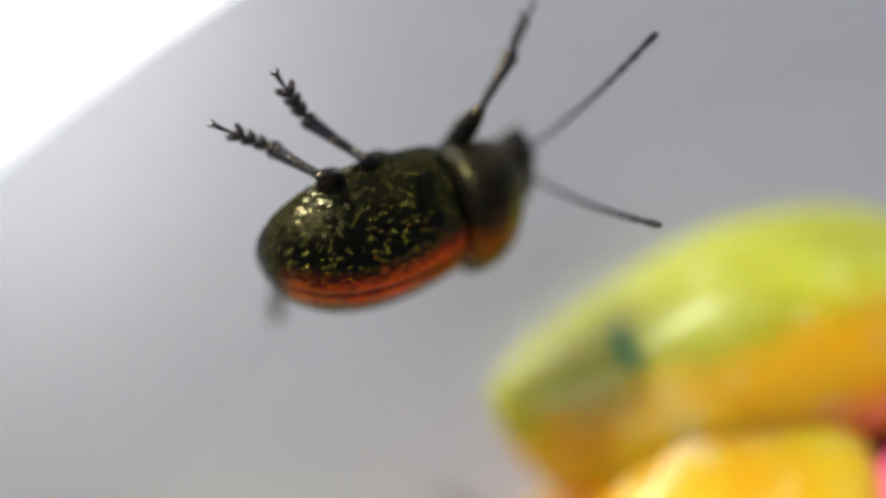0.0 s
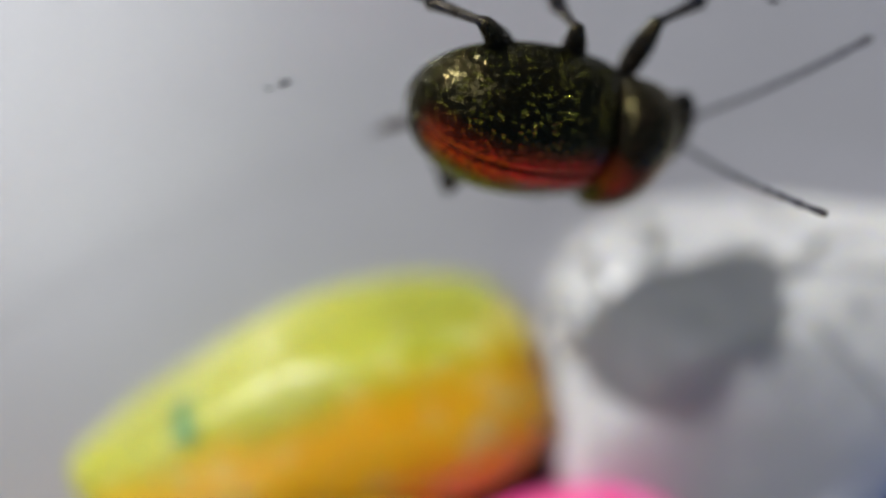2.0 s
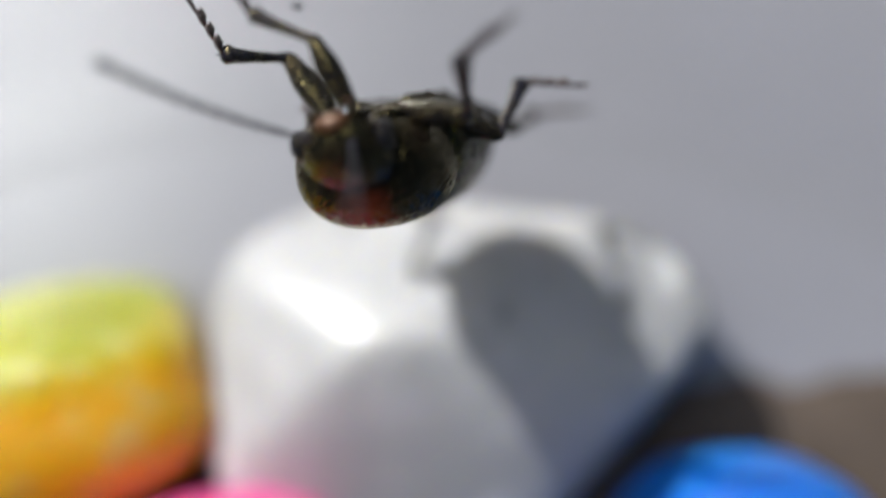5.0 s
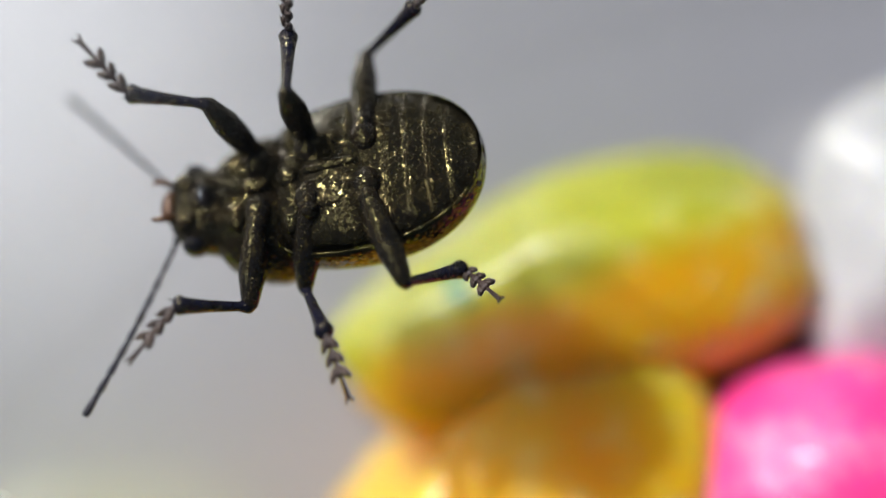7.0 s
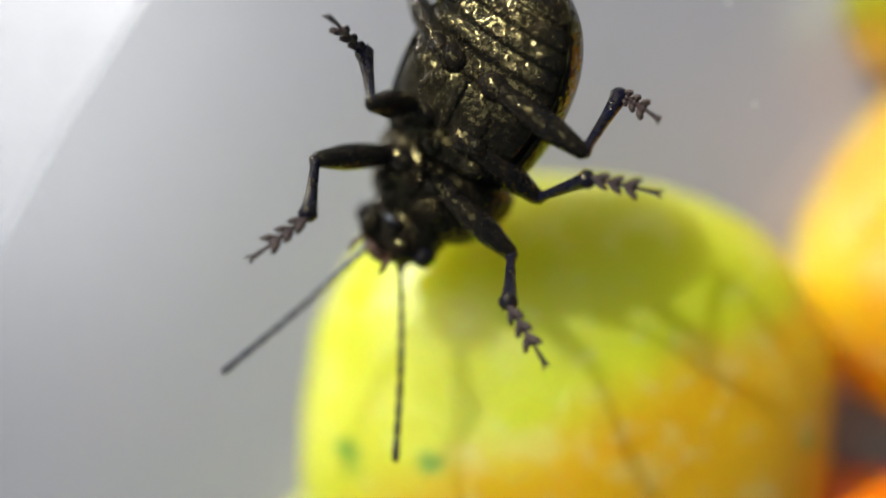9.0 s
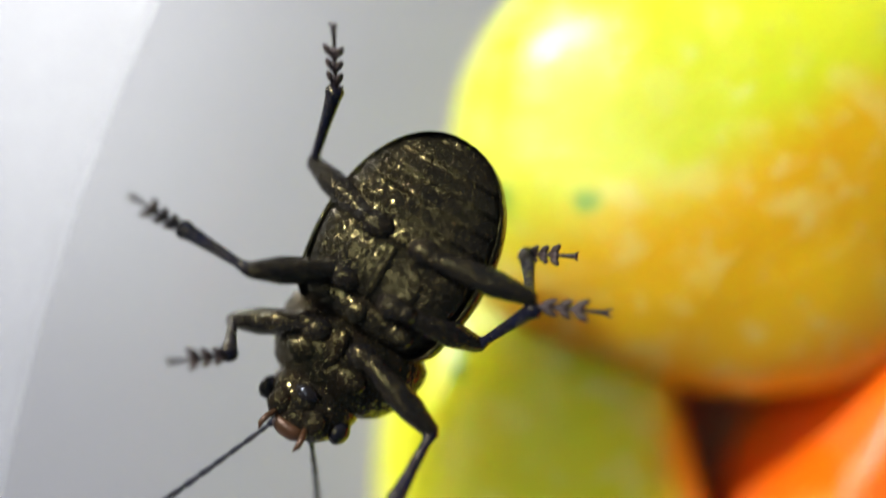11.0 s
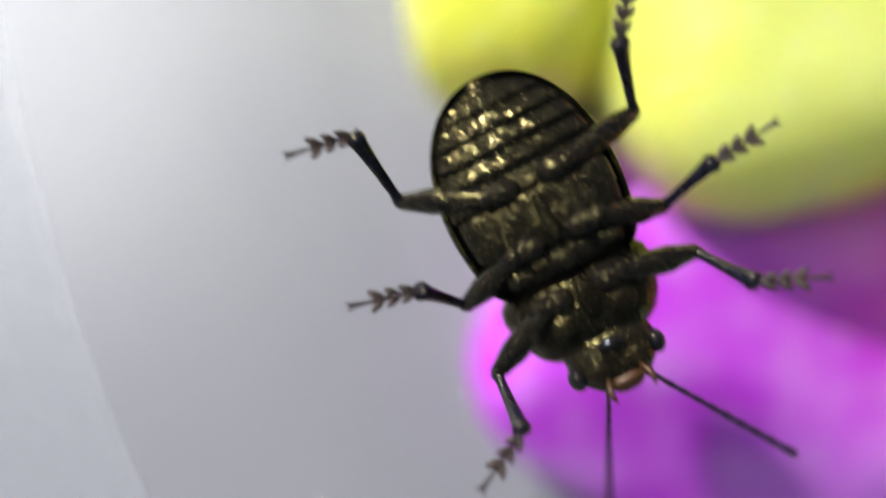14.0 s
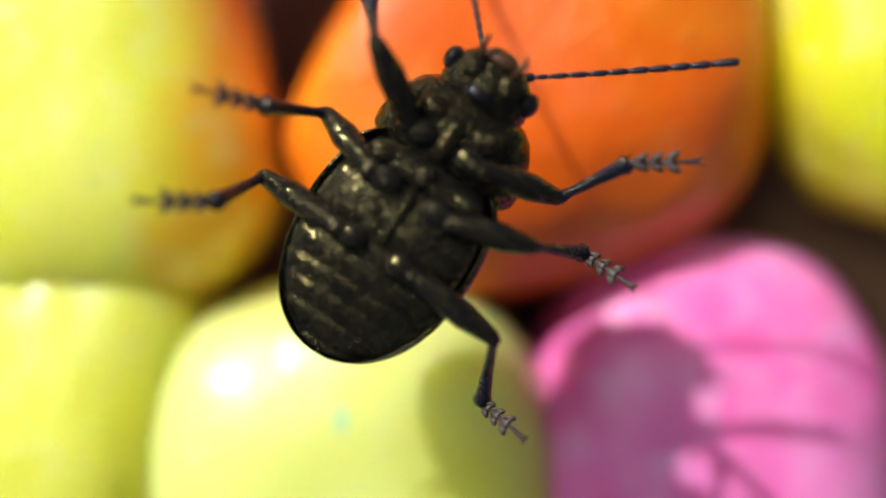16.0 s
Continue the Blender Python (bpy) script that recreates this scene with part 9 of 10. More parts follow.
        (10.47, at(-1.35, -0.95, -0.85, 0, -17.77, -109.27)), (10.58, at(-1.35, -0.95, -0.85, 0, -12.98, -109.27)),
        (10.69, at(-1.35, -0.95, -0.85, 0, -8.21, -109.27)), (10.8, at(-1.35, -0.95, -0.85, 0, -3.55, -109.27)),
        (10.93, at(-1.35, -0.95, -0.85, 0, -3.38, -103.04)), (11.05, at(-1.35, -0.95, -0.85, 0, -3.17, -96.66)),
        (11.18, at(-1.35, -0.95, -0.85, 0, -2.92, -90.28)), (11.3, at(-1.35, -0.95, -0.85, 0, -2.64, -84.06)),
        (11.35, at(-1.35, -0.95, -0.85, 0, -8.85, -89.75)), (11.4, at(-1.35, -0.95, -0.85, 0, -15.27, -95.92)),
        (11.45, at(-1.35, -0.95, -0.85, 0, -21.51, -102.48)), (11.5, at(-1.35, -0.95, -0.85, 0, -27.2, -109.27)),
        (11.75, at(-1.35, -0.95, -0.85, 0, -24.35, -108.02)), (12, at(-1.35, -0.95, -0.85, 0, -21.49, -106.82)),
        (12.25, at(-1.35, -0.95, -0.85, 0, -23.15, -100.24)), (12.5, at(-1.35, -0.95, -0.85, 0, -24.52, -93.52)),
        (12.75, at(-1.35, -0.95, -0.85, 0, -24.92, -83.42)), (13, at(-1.35, -0.95, -0.85, 0, -24.63, -73.31)),
        (13.17, at(-1.35, -0.95, -0.85, 0, -25.76, -85.08)), (13.33, at(-1.35, -0.95, -0.85, 0, -25.92, -97.43)),
        (13.5, at(-1.35, -0.95, -0.85, 0, -25.08, -109.26)), (13.75, at(-1.35, -0.95, -0.85, 0, -24.84, -104.21)),
        (14, at(-1.35, -0.95, -0.85, 0, -24.42, -99.19)), (14.17, at(-1.35, -0.95, -0.85, 0, -31.64, -93.99)),
        (14.33, at(-1.35, -0.95, -0.85, 0, -38.76, -87.77)), (14.5, at(-1.35, -0.95, -0.85, 0, -45.34, -80.39)),
        (14.67, at(-1.35, -0.95, -0.85, 0, -42.62, -84.01)), (14.83, at(-1.35, -0.95, -0.85, 0, -39.79, -87.33)),
        (15, at(-1.35, -0.95, -0.85, 0, -36.87, -90.38)), (15.17, at(-1.35, -0.95, -0.85, 0, -31.13, -90.66)),
        (15.33, at(-1.35, -0.95, -0.85, 0, -25.33, -90.91)), (15.5, at(-1.35, -0.95, -0.85, 0, -19.59, -91.13)),
        (15.75, at(-1.35, -0.95, -0.85, 0, -17.5, -90.78)), (16, at(-1.35, -0.95, -0.85, 0, -15.41, -90.44)),
    ])
    walk(legs["R3"]["tibia"], [
        (0, at(-3.49, -2.22, -0.64, 0, 30.19, -80.95)), (0.1, at(-3.29, -2.48, -0.46, 0, 42.96, -87.37)),
        (0.2, at(-3.02, -2.72, -0.28, 0, 59.24, -102.04)), (0.3, at(-2.69, -2.92, -0.1, 0, 72.09, -144.78)),
        (0.4, at(-2.34, -3.06, 0.04, 0, 68, 159.83)), (0.5, at(-1.99, -3.14, 0.16, 0, 57.81, 139.09)), (1, at(-2, -3.14, 0.17, 0, 58.07, 139.03)),
        (1.12, at(-2.59, -2.83, 0.23, 0, 67.05, 167.29)), (1.25, at(-3.18, -2.28, 0.21, 0, 66.45, -143.09)),
        (1.38, at(-3.58, -1.6, 0.07, 0, 54.27, -112.51)), (1.5, at(-3.74, -0.98, -0.11, 0, 41.23, -99.67)),
        (1.62, at(-3.58, -1.58, 0.08, 0, 54.37, -111.69)), (1.75, at(-3.2, -2.25, 0.22, 0, 66.99, -140.61)),
        (1.88, at(-2.63, -2.79, 0.26, 0, 68.65, 168.69)), (2, at(-2.06, -3.1, 0.21, 0, 60.05, 138.56)),
        (2.5, at(-2.04, -3.11, 0.19, 0, 59.42, 138.71)), (3, at(-1.93, -3.18, 0.11, 0, 55.41, 139.67)), (3.5, at(-2.05, -3.1, 0.2, 0, 59.94, 138.59)),
        (3.8, at(-2.25, -3.02, 0.23, 0, 52.82, 150.45)), (4.1, at(-2.44, -2.92, 0.24, 0, 44.87, 158.8)),
        (4.27, at(-2.54, -2.85, 0.25, 0, 38.35, 163.81)), (4.43, at(-2.65, -2.78, 0.25, 0, 31.53, 168.05)),
        (4.6, at(-2.75, -2.71, 0.25, 0, 24.72, 171.64)), (4.77, at(-2.85, -2.63, 0.25, 0, 17.6, 174.95)),
        (4.93, at(-2.94, -2.54, 0.24, 0, 10.29, 178.07)), (5.1, at(-3.03, -2.45, 0.23, 0, 3.09, -179)),
        (5.3, at(-3.13, -2.35, 0.22, 0, -3.84, -176.23)), (5.5, at(-3.22, -2.23, 0.2, 0, -10.77, -173.41)),
        (5.65, at(-3.28, -2.15, 0.18, 0, -14.7, -171.75)), (5.8, at(-3.34, -2.07, 0.17, 0, -18.62, -170.03)),
        (5.84, at(-3.27, -2.18, 0.18, 0, -18, -173.29)), (5.88, at(-3.19, -2.28, 0.19, 0, -17.33, -176.56)),
        (5.92, at(-3.11, -2.39, 0.19, 0, -16.6, -179.81)), (5.96, at(-3.02, -2.49, 0.19, 0, -15.82, 176.98)),
        (6, at(-2.93, -2.58, 0.19, 0, -15, 173.82)), (6.17, at(-2.8, -2.73, 0.15, 0, -20.08, 169.8)), (6.33, at(-2.65, -2.86, 0.1, 0, -25.12, 165.47)),
        (6.5, at(-2.5, -2.98, 0.05, 0, -29.97, 160.83)), (6.67, at(-2.34, -3.11, -0.07, 0, -37.47, 154.91)),
        (6.83, at(-2.17, -3.22, -0.19, 0, -44.78, 147.48)), (7, at(-1.99, -3.31, -0.32, 0, -51.33, 138.28)),
        (7.25, at(-1.96, -3.35, -0.5, 0, -51.85, 146.93)), (7.5, at(-1.92, -3.38, -0.69, 0, -51.73, 155.66)),
        (7.67, at(-2, -3.36, -0.69, 0, -58.08, 139.98)), (7.83, at(-2.09, -3.33, -0.69, 0, -61.88, 118.33)),
        (8, at(-2.17, -3.31, -0.7, 0, -61.75, 94.95)), (8.12, at(-2.44, -3.17, -0.46, 0, -58.62, 117.52)),
        (8.25, at(-2.69, -2.97, -0.22, 0, -51.61, 136.25)), (8.38, at(-2.9, -2.71, 0.01, 0, -42.48, 149.35)),
        (8.5, at(-3.07, -2.43, 0.2, 0, -33.2, 158.17)), (8.62, at(-2.71, -2.82, 0.1, 0, -36.9, 158.46)),
        (8.75, at(-2.22, -3.16, -0.06, 0, -40.63, 158.78)), (8.88, at(-1.69, -3.36, -0.28, 0, -44.36, 159.14)),
        (9, at(-1.19, -3.42, -0.49, 0, -48.06, 159.55)), (9.07, at(-1.72, -3.36, -0.3, 0, -45.34, 157.19)),
        (9.13, at(-2.26, -3.16, -0.12, 0, -42.56, 155.04)), (9.2, at(-2.73, -2.85, 0.01, 0, -39.76, 153.08)),
        (9.45, at(-2.91, -2.65, 0.11, 0, -36.51, 155.73)), (9.7, at(-3.07, -2.43, 0.2, 0, -33.2, 158.17)),
        (9.84, at(-2.86, -2.62, 0.24, 0, -19.18, 163.9)), (9.97, at(-2.61, -2.79, 0.28, 0, -2.25, 169.61)),
        (10.11, at(-2.35, -2.94, 0.29, 0, 14.71, 175.19)), (10.25, at(-2.08, -3.05, 0.29, 0, 28.79, -179.46)),
        (10.36, at(-2.11, -3.13, 0.11, 0, 16.31, 172.95)), (10.47, at(-2.14, -3.2, -0.09, 0, -6.32, 161.28)),
        (10.58, at(-2.15, -3.25, -0.29, 0, -35.68, 143.29)), (10.69, at(-2.17, -3.29, -0.49, 0, -54.79, 118.97)),
        (10.8, at(-2.17, -3.31, -0.7, 0, -61.75, 94.95)), (10.93, at(-1.91, -3.38, -0.7, 0, -59.09, 120.53)),
        (11.05, at(-1.64, -3.43, -0.71, 0, -51.34, 142.13)), (11.18, at(-1.36, -3.45, -0.72, 0, -40.87, 156.61)),
        (11.3, at(-1.09, -3.43, -0.73, 0, -30.48, 165.89)), (11.35, at(-1.34, -3.42, -0.47, 0, -16.82, 169.58)),
        (11.4, at(-1.6, -3.35, -0.19, 0, -0.85, 173.27)), (11.45, at(-1.85, -3.22, 0.07, 0, 15.12, 176.93)),
        (11.5, at(-2.08, -3.05, 0.29, 0, 28.79, -179.46)), (11.75, at(-2.05, -3.12, 0.18, 0, 31.53, 178.26)),
        (12, at(-2.02, -3.18, 0.07, 0, 34.22, 175.85)), (12.25, at(-1.76, -3.21, 0.13, 0, 37.79, 168.13)),
        (12.5, at(-1.49, -3.22, 0.19, 0, 40.81, 159.69)), (12.75, at(-1.09, -3.2, 0.2, 0, 40.89, 161.45)),
        (13, at(-0.7, -3.13, 0.19, 0, 40.95, 163.21)), (13.17, at(-1.16, -3.19, 0.24, 0, 40.35, 171.33)),
        (13.33, at(-1.64, -3.18, 0.24, 0, 39.18, 179.34)), (13.5, at(-2.1, -3.09, 0.21, 0, 37.5, -173.05)),
        (13.75, at(-1.91, -3.15, 0.2, 0, 39.08, -173.03)), (14, at(-1.71, -3.2, 0.18, 0, 40.66, -173.01)),
        (14.17, at(-1.5, -3.07, 0.46, 0, 54.92, -169.18)), (14.33, at(-1.27, -2.9, 0.72, 0, 69.91, -160.07)),
        (14.5, at(-1.06, -2.68, 0.93, 0, 81.94, -122.77)), (14.67, at(-1.16, -2.78, 0.84, 0, 84.63, -119.8)),
        (14.83, at(-1.26, -2.87, 0.75, 0, 87.28, -110.96)), (15, at(-1.36, -2.95, 0.65, 0, 89.17, -30.42)),
        (15.17, at(-1.37, -3.09, 0.44, 0, 80.98, -158.56)), (15.33, at(-1.39, -3.21, 0.22, 0, 71.16, -160.65)),
        (15.5, at(-1.4, -3.3, -0.01, 0, 61.6, -161.32)), (15.75, at(-1.38, -3.33, -0.1, 0, 61.04, -165.35)),
        (16, at(-1.37, -3.36, -0.19, 0, 60.35, -169.22)),
    ])
    walk(legs["R3"]["tarsus"], [
        (0, at(-3.19, -4.1, -1.75, 0, 10.77, -88.16)), (0.1, at(-3.21, -4.09, -1.96, 0, 11.93, -95.71)),
        (0.2, at(-3.25, -3.82, -2.17, 0, 12.92, -103.77)), (0.3, at(-3.25, -3.31, -2.2, 0, 13.69, -112.04)),
        (0.4, at(-3.12, -2.78, -2, 0, 14.17, -120.2)), (0.5, at(-2.88, -2.38, -1.7, 0, 14.36, -127.93)),
        (1, at(-2.88, -2.38, -1.7, 0, 14.36, -127.93)), (1.12, at(-3.43, -2.64, -1.79, 0, 15.39, -119.12)),
        (1.25, at(-3.88, -2.81, -1.81, 0, 16.09, -109.81)), (1.38, at(-4.07, -2.78, -1.71, 0, 16.39, -100.45)),
        (1.5, at(-4.02, -2.61, -1.56, 0, 16.28, -91.53)), (1.62, at(-4.06, -2.78, -1.71, 0, 16.39, -100.45)),
        (1.75, at(-3.86, -2.8, -1.8, 0, 16.09, -109.81)), (1.88, at(-3.41, -2.63, -1.79, 0, 15.39, -119.12)),
        (2, at(-2.88, -2.38, -1.7, 0, 14.36, -127.93)), (2.5, at(-2.88, -2.38, -1.7, 0, 14.36, -127.93)),
        (3, at(-2.88, -2.38, -1.7, 0, 14.36, -127.93)), (3.5, at(-2.88, -2.38, -1.7, 0, 14.36, -127.93)),
        (3.8, at(-3.4, -2.36, -1.53, 0, 11.47, -121.09)), (4.1, at(-3.89, -2.36, -1.31, 0, 8.42, -114.4)),
        (4.27, at(-4.2, -2.37, -1.12, 0, 6.41, -110.19)), (4.43, at(-4.48, -2.39, -0.9, 0, 4.35, -105.98)),
        (4.6, at(-4.73, -2.42, -0.67, 0, 2.28, -101.82)), (4.77, at(-4.93, -2.44, -0.42, 0, 0.18, -97.63)),
        (4.93, at(-5.1, -2.47, -0.15, 0, -1.94, -93.4)), (5.1, at(-5.23, -2.49, 0.11, 0, -4.04, -89.2)),
        (5.3, at(-5.32, -2.49, 0.36, 0, -6.32, -84.54)), (5.5, at(-5.37, -2.48, 0.61, 0, -8.56, -79.84)),
        (5.65, at(-5.39, -2.46, 0.74, 0, -10.02, -76.68)), (5.8, at(-5.39, -2.43, 0.87, 0, -11.45, -73.5)),
        (5.84, at(-5.35, -2.42, 0.86, 0, -15.87, -86.55)), (5.88, at(-5.29, -2.41, 0.84, 0, -20.4, -104.45)),
        (5.92, at(-5.22, -2.39, 0.82, 0, -23.18, -125.36)), (5.96, at(-5.14, -2.37, 0.79, 0, -23.28, -144.52)),
        (6, at(-5.05, -2.35, 0.76, 0, -21.81, -158.97)), (6.17, at(-4.83, -2.36, 0.9, 0, -15.52, -150.33)),
        (6.33, at(-4.58, -2.36, 1.04, 0, -8.68, -141.94)), (6.5, at(-4.3, -2.36, 1.15, 0, -1.9, -134.12)),
        (6.67, at(-3.92, -2.37, 1.27, 0, 5.07, -131.83)), (6.83, at(-3.49, -2.38, 1.36, 0, 12.14, -129.45)),
        (7, at(-3.02, -2.39, 1.4, 0, 19.08, -126.98)), (7.25, at(-3.1, -2.61, 1.23, 0, 21.45, -125.21)),
        (7.5, at(-3.16, -2.82, 1.04, 0, 23.81, -123.38)), (7.67, at(-2.9, -2.61, 1.18, 0, 28.38, -122.99)),
        (7.83, at(-2.58, -2.42, 1.25, 0, 32.98, -122.56)), (8, at(-2.26, -2.27, 1.24, 0, 37.55, -122.08)),
        (8.12, at(-2.97, -2.15, 1.42, 0, 30.74, -126.78)), (8.25, at(-3.67, -2.02, 1.51, 0, 23.51, -131)),
        (8.38, at(-4.3, -1.89, 1.49, 0, 16.17, -134.77)), (8.5, at(-4.78, -1.75, 1.4, 0, 9.06, -138.14)),
        (8.62, at(-4.34, -2.18, 1.42, 0, 15.45, -128.88)), (8.75, at(-3.78, -2.55, 1.37, 0, 21.93, -118.13)),
        (8.88, at(-3.16, -2.8, 1.26, 0, 27.65, -106.42)), (9, at(-2.57, -2.91, 1.14, 0, 31.96, -94.65)),
        (9.07, at(-3.15, -2.76, 1.27, 0, 28.32, -110.36)), (9.13, at(-3.73, -2.48, 1.37, 0, 22.62, -125.74)),
        (9.2, at(-4.23, -2.09, 1.42, 0, 16.05, -138.91)), (9.45, at(-4.52, -1.93, 1.42, 0, 12.56, -138.52)),
        (9.7, at(-4.78, -1.75, 1.4, 0, 9.06, -138.14)), (9.84, at(-4.85, -2.04, 0.97, 0, 7.14, -137.16)),
        (9.97, at(-4.77, -2.39, 0.36, 0, 5.22, -136.19)), (10.11, at(-4.47, -2.76, -0.27, 0, 3.3, -135.22)),
        (10.25, at(-4.01, -3.07, -0.77, 0, 1.38, -134.26)), (10.36, at(-4.21, -2.87, -0.51, 0, 8.4, -132.25)),
        (10.47, at(-4.21, -2.5, 0.16, 0, 15.8, -130.05)), (10.58, at(-3.59, -2.18, 0.99, 0, 23.32, -127.64)),
        (10.69, at(-2.78, -2.18, 1.3, 0, 30.65, -124.99)), (10.8, at(-2.26, -2.27, 1.24, 0, 37.55, -122.08)),
        (10.93, at(-2.49, -2.41, 1.18, 0, 37.64, -117.33)), (11.05, at(-2.72, -2.59, 1.01, 0, 37.53, -112.53)),
        (11.18, at(-2.89, -2.79, 0.72, 0, 37.23, -107.75)), (11.3, at(-2.93, -2.97, 0.38, 0, 36.75, -103.07)),
        (11.35, at(-3.41, -3.04, 0.17, 0, 28.86, -112.1)), (11.4, at(-3.78, -3.09, -0.16, 0, 19.73, -120.42)),
        (11.45, at(-3.97, -3.11, -0.51, 0, 10.25, -127.83)), (11.5, at(-4.01, -3.07, -0.77, 0, 1.38, -134.26)),
        (11.75, at(-3.93, -3.06, -0.97, 0, -0.89, -134.28)), (12, at(-3.84, -3.05, -1.17, 0, -3.15, -134.3)),
        (12.25, at(-3.46, -2.85, -1.22, 0, 2.43, -127.24)), (12.5, at(-3.05, -2.64, -1.25, 0, 7.98, -120.11)),
        (12.75, at(-2.67, -2.67, -1.24, 0, 7.93, -117.94)), (13, at(-2.29, -2.65, -1.25, 0, 7.86, -115.78)),
        (13.17, at(-2.81, -2.94, -1.19, 0, 9.21, -117.96)), (13.33, at(-3.35, -3.16, -1.15, 0, 10.55, -120.16)),
        (13.5, at(-3.83, -3.3, -1.13, 0, 11.87, -122.38)), (13.75, at(-3.6, -3.36, -1.19, 0, 10.08, -132.53)),
        (14, at(-3.37, -3.4, -1.25, 0, 7.98, -142.57)), (14.17, at(-2.74, -3.31, -1.34, 0, 8.37, -130.28)),
        (14.33, at(-1.98, -3.16, -1.35, 0, 8.37, -117.37)), (14.5, at(-1.22, -2.94, -1.25, 0, 7.98, -105.08)),
        (14.67, at(-1.26, -2.96, -1.35, 0, 9.59, -116.21)), (14.83, at(-1.3, -2.97, -1.45, 0, 10.88, -127.88)),
        (15, at(-1.34, -2.97, -1.55, 0, 11.71, -139.18)), (15.17, at(-1.7, -3.22, -1.73, 0, 14.03, -130.57)),
        (15.33, at(-2.06, -3.44, -1.86, 0, 16.09, -121.57)), (15.5, at(-2.39, -3.64, -1.95, 0, 17.72, -112.63)),
        (15.75, at(-2.41, -3.6, -2.02, 0, 18.54, -117.86)), (16, at(-2.44, -3.56, -2.1, 0, 19.21, -123.13)),
    ])
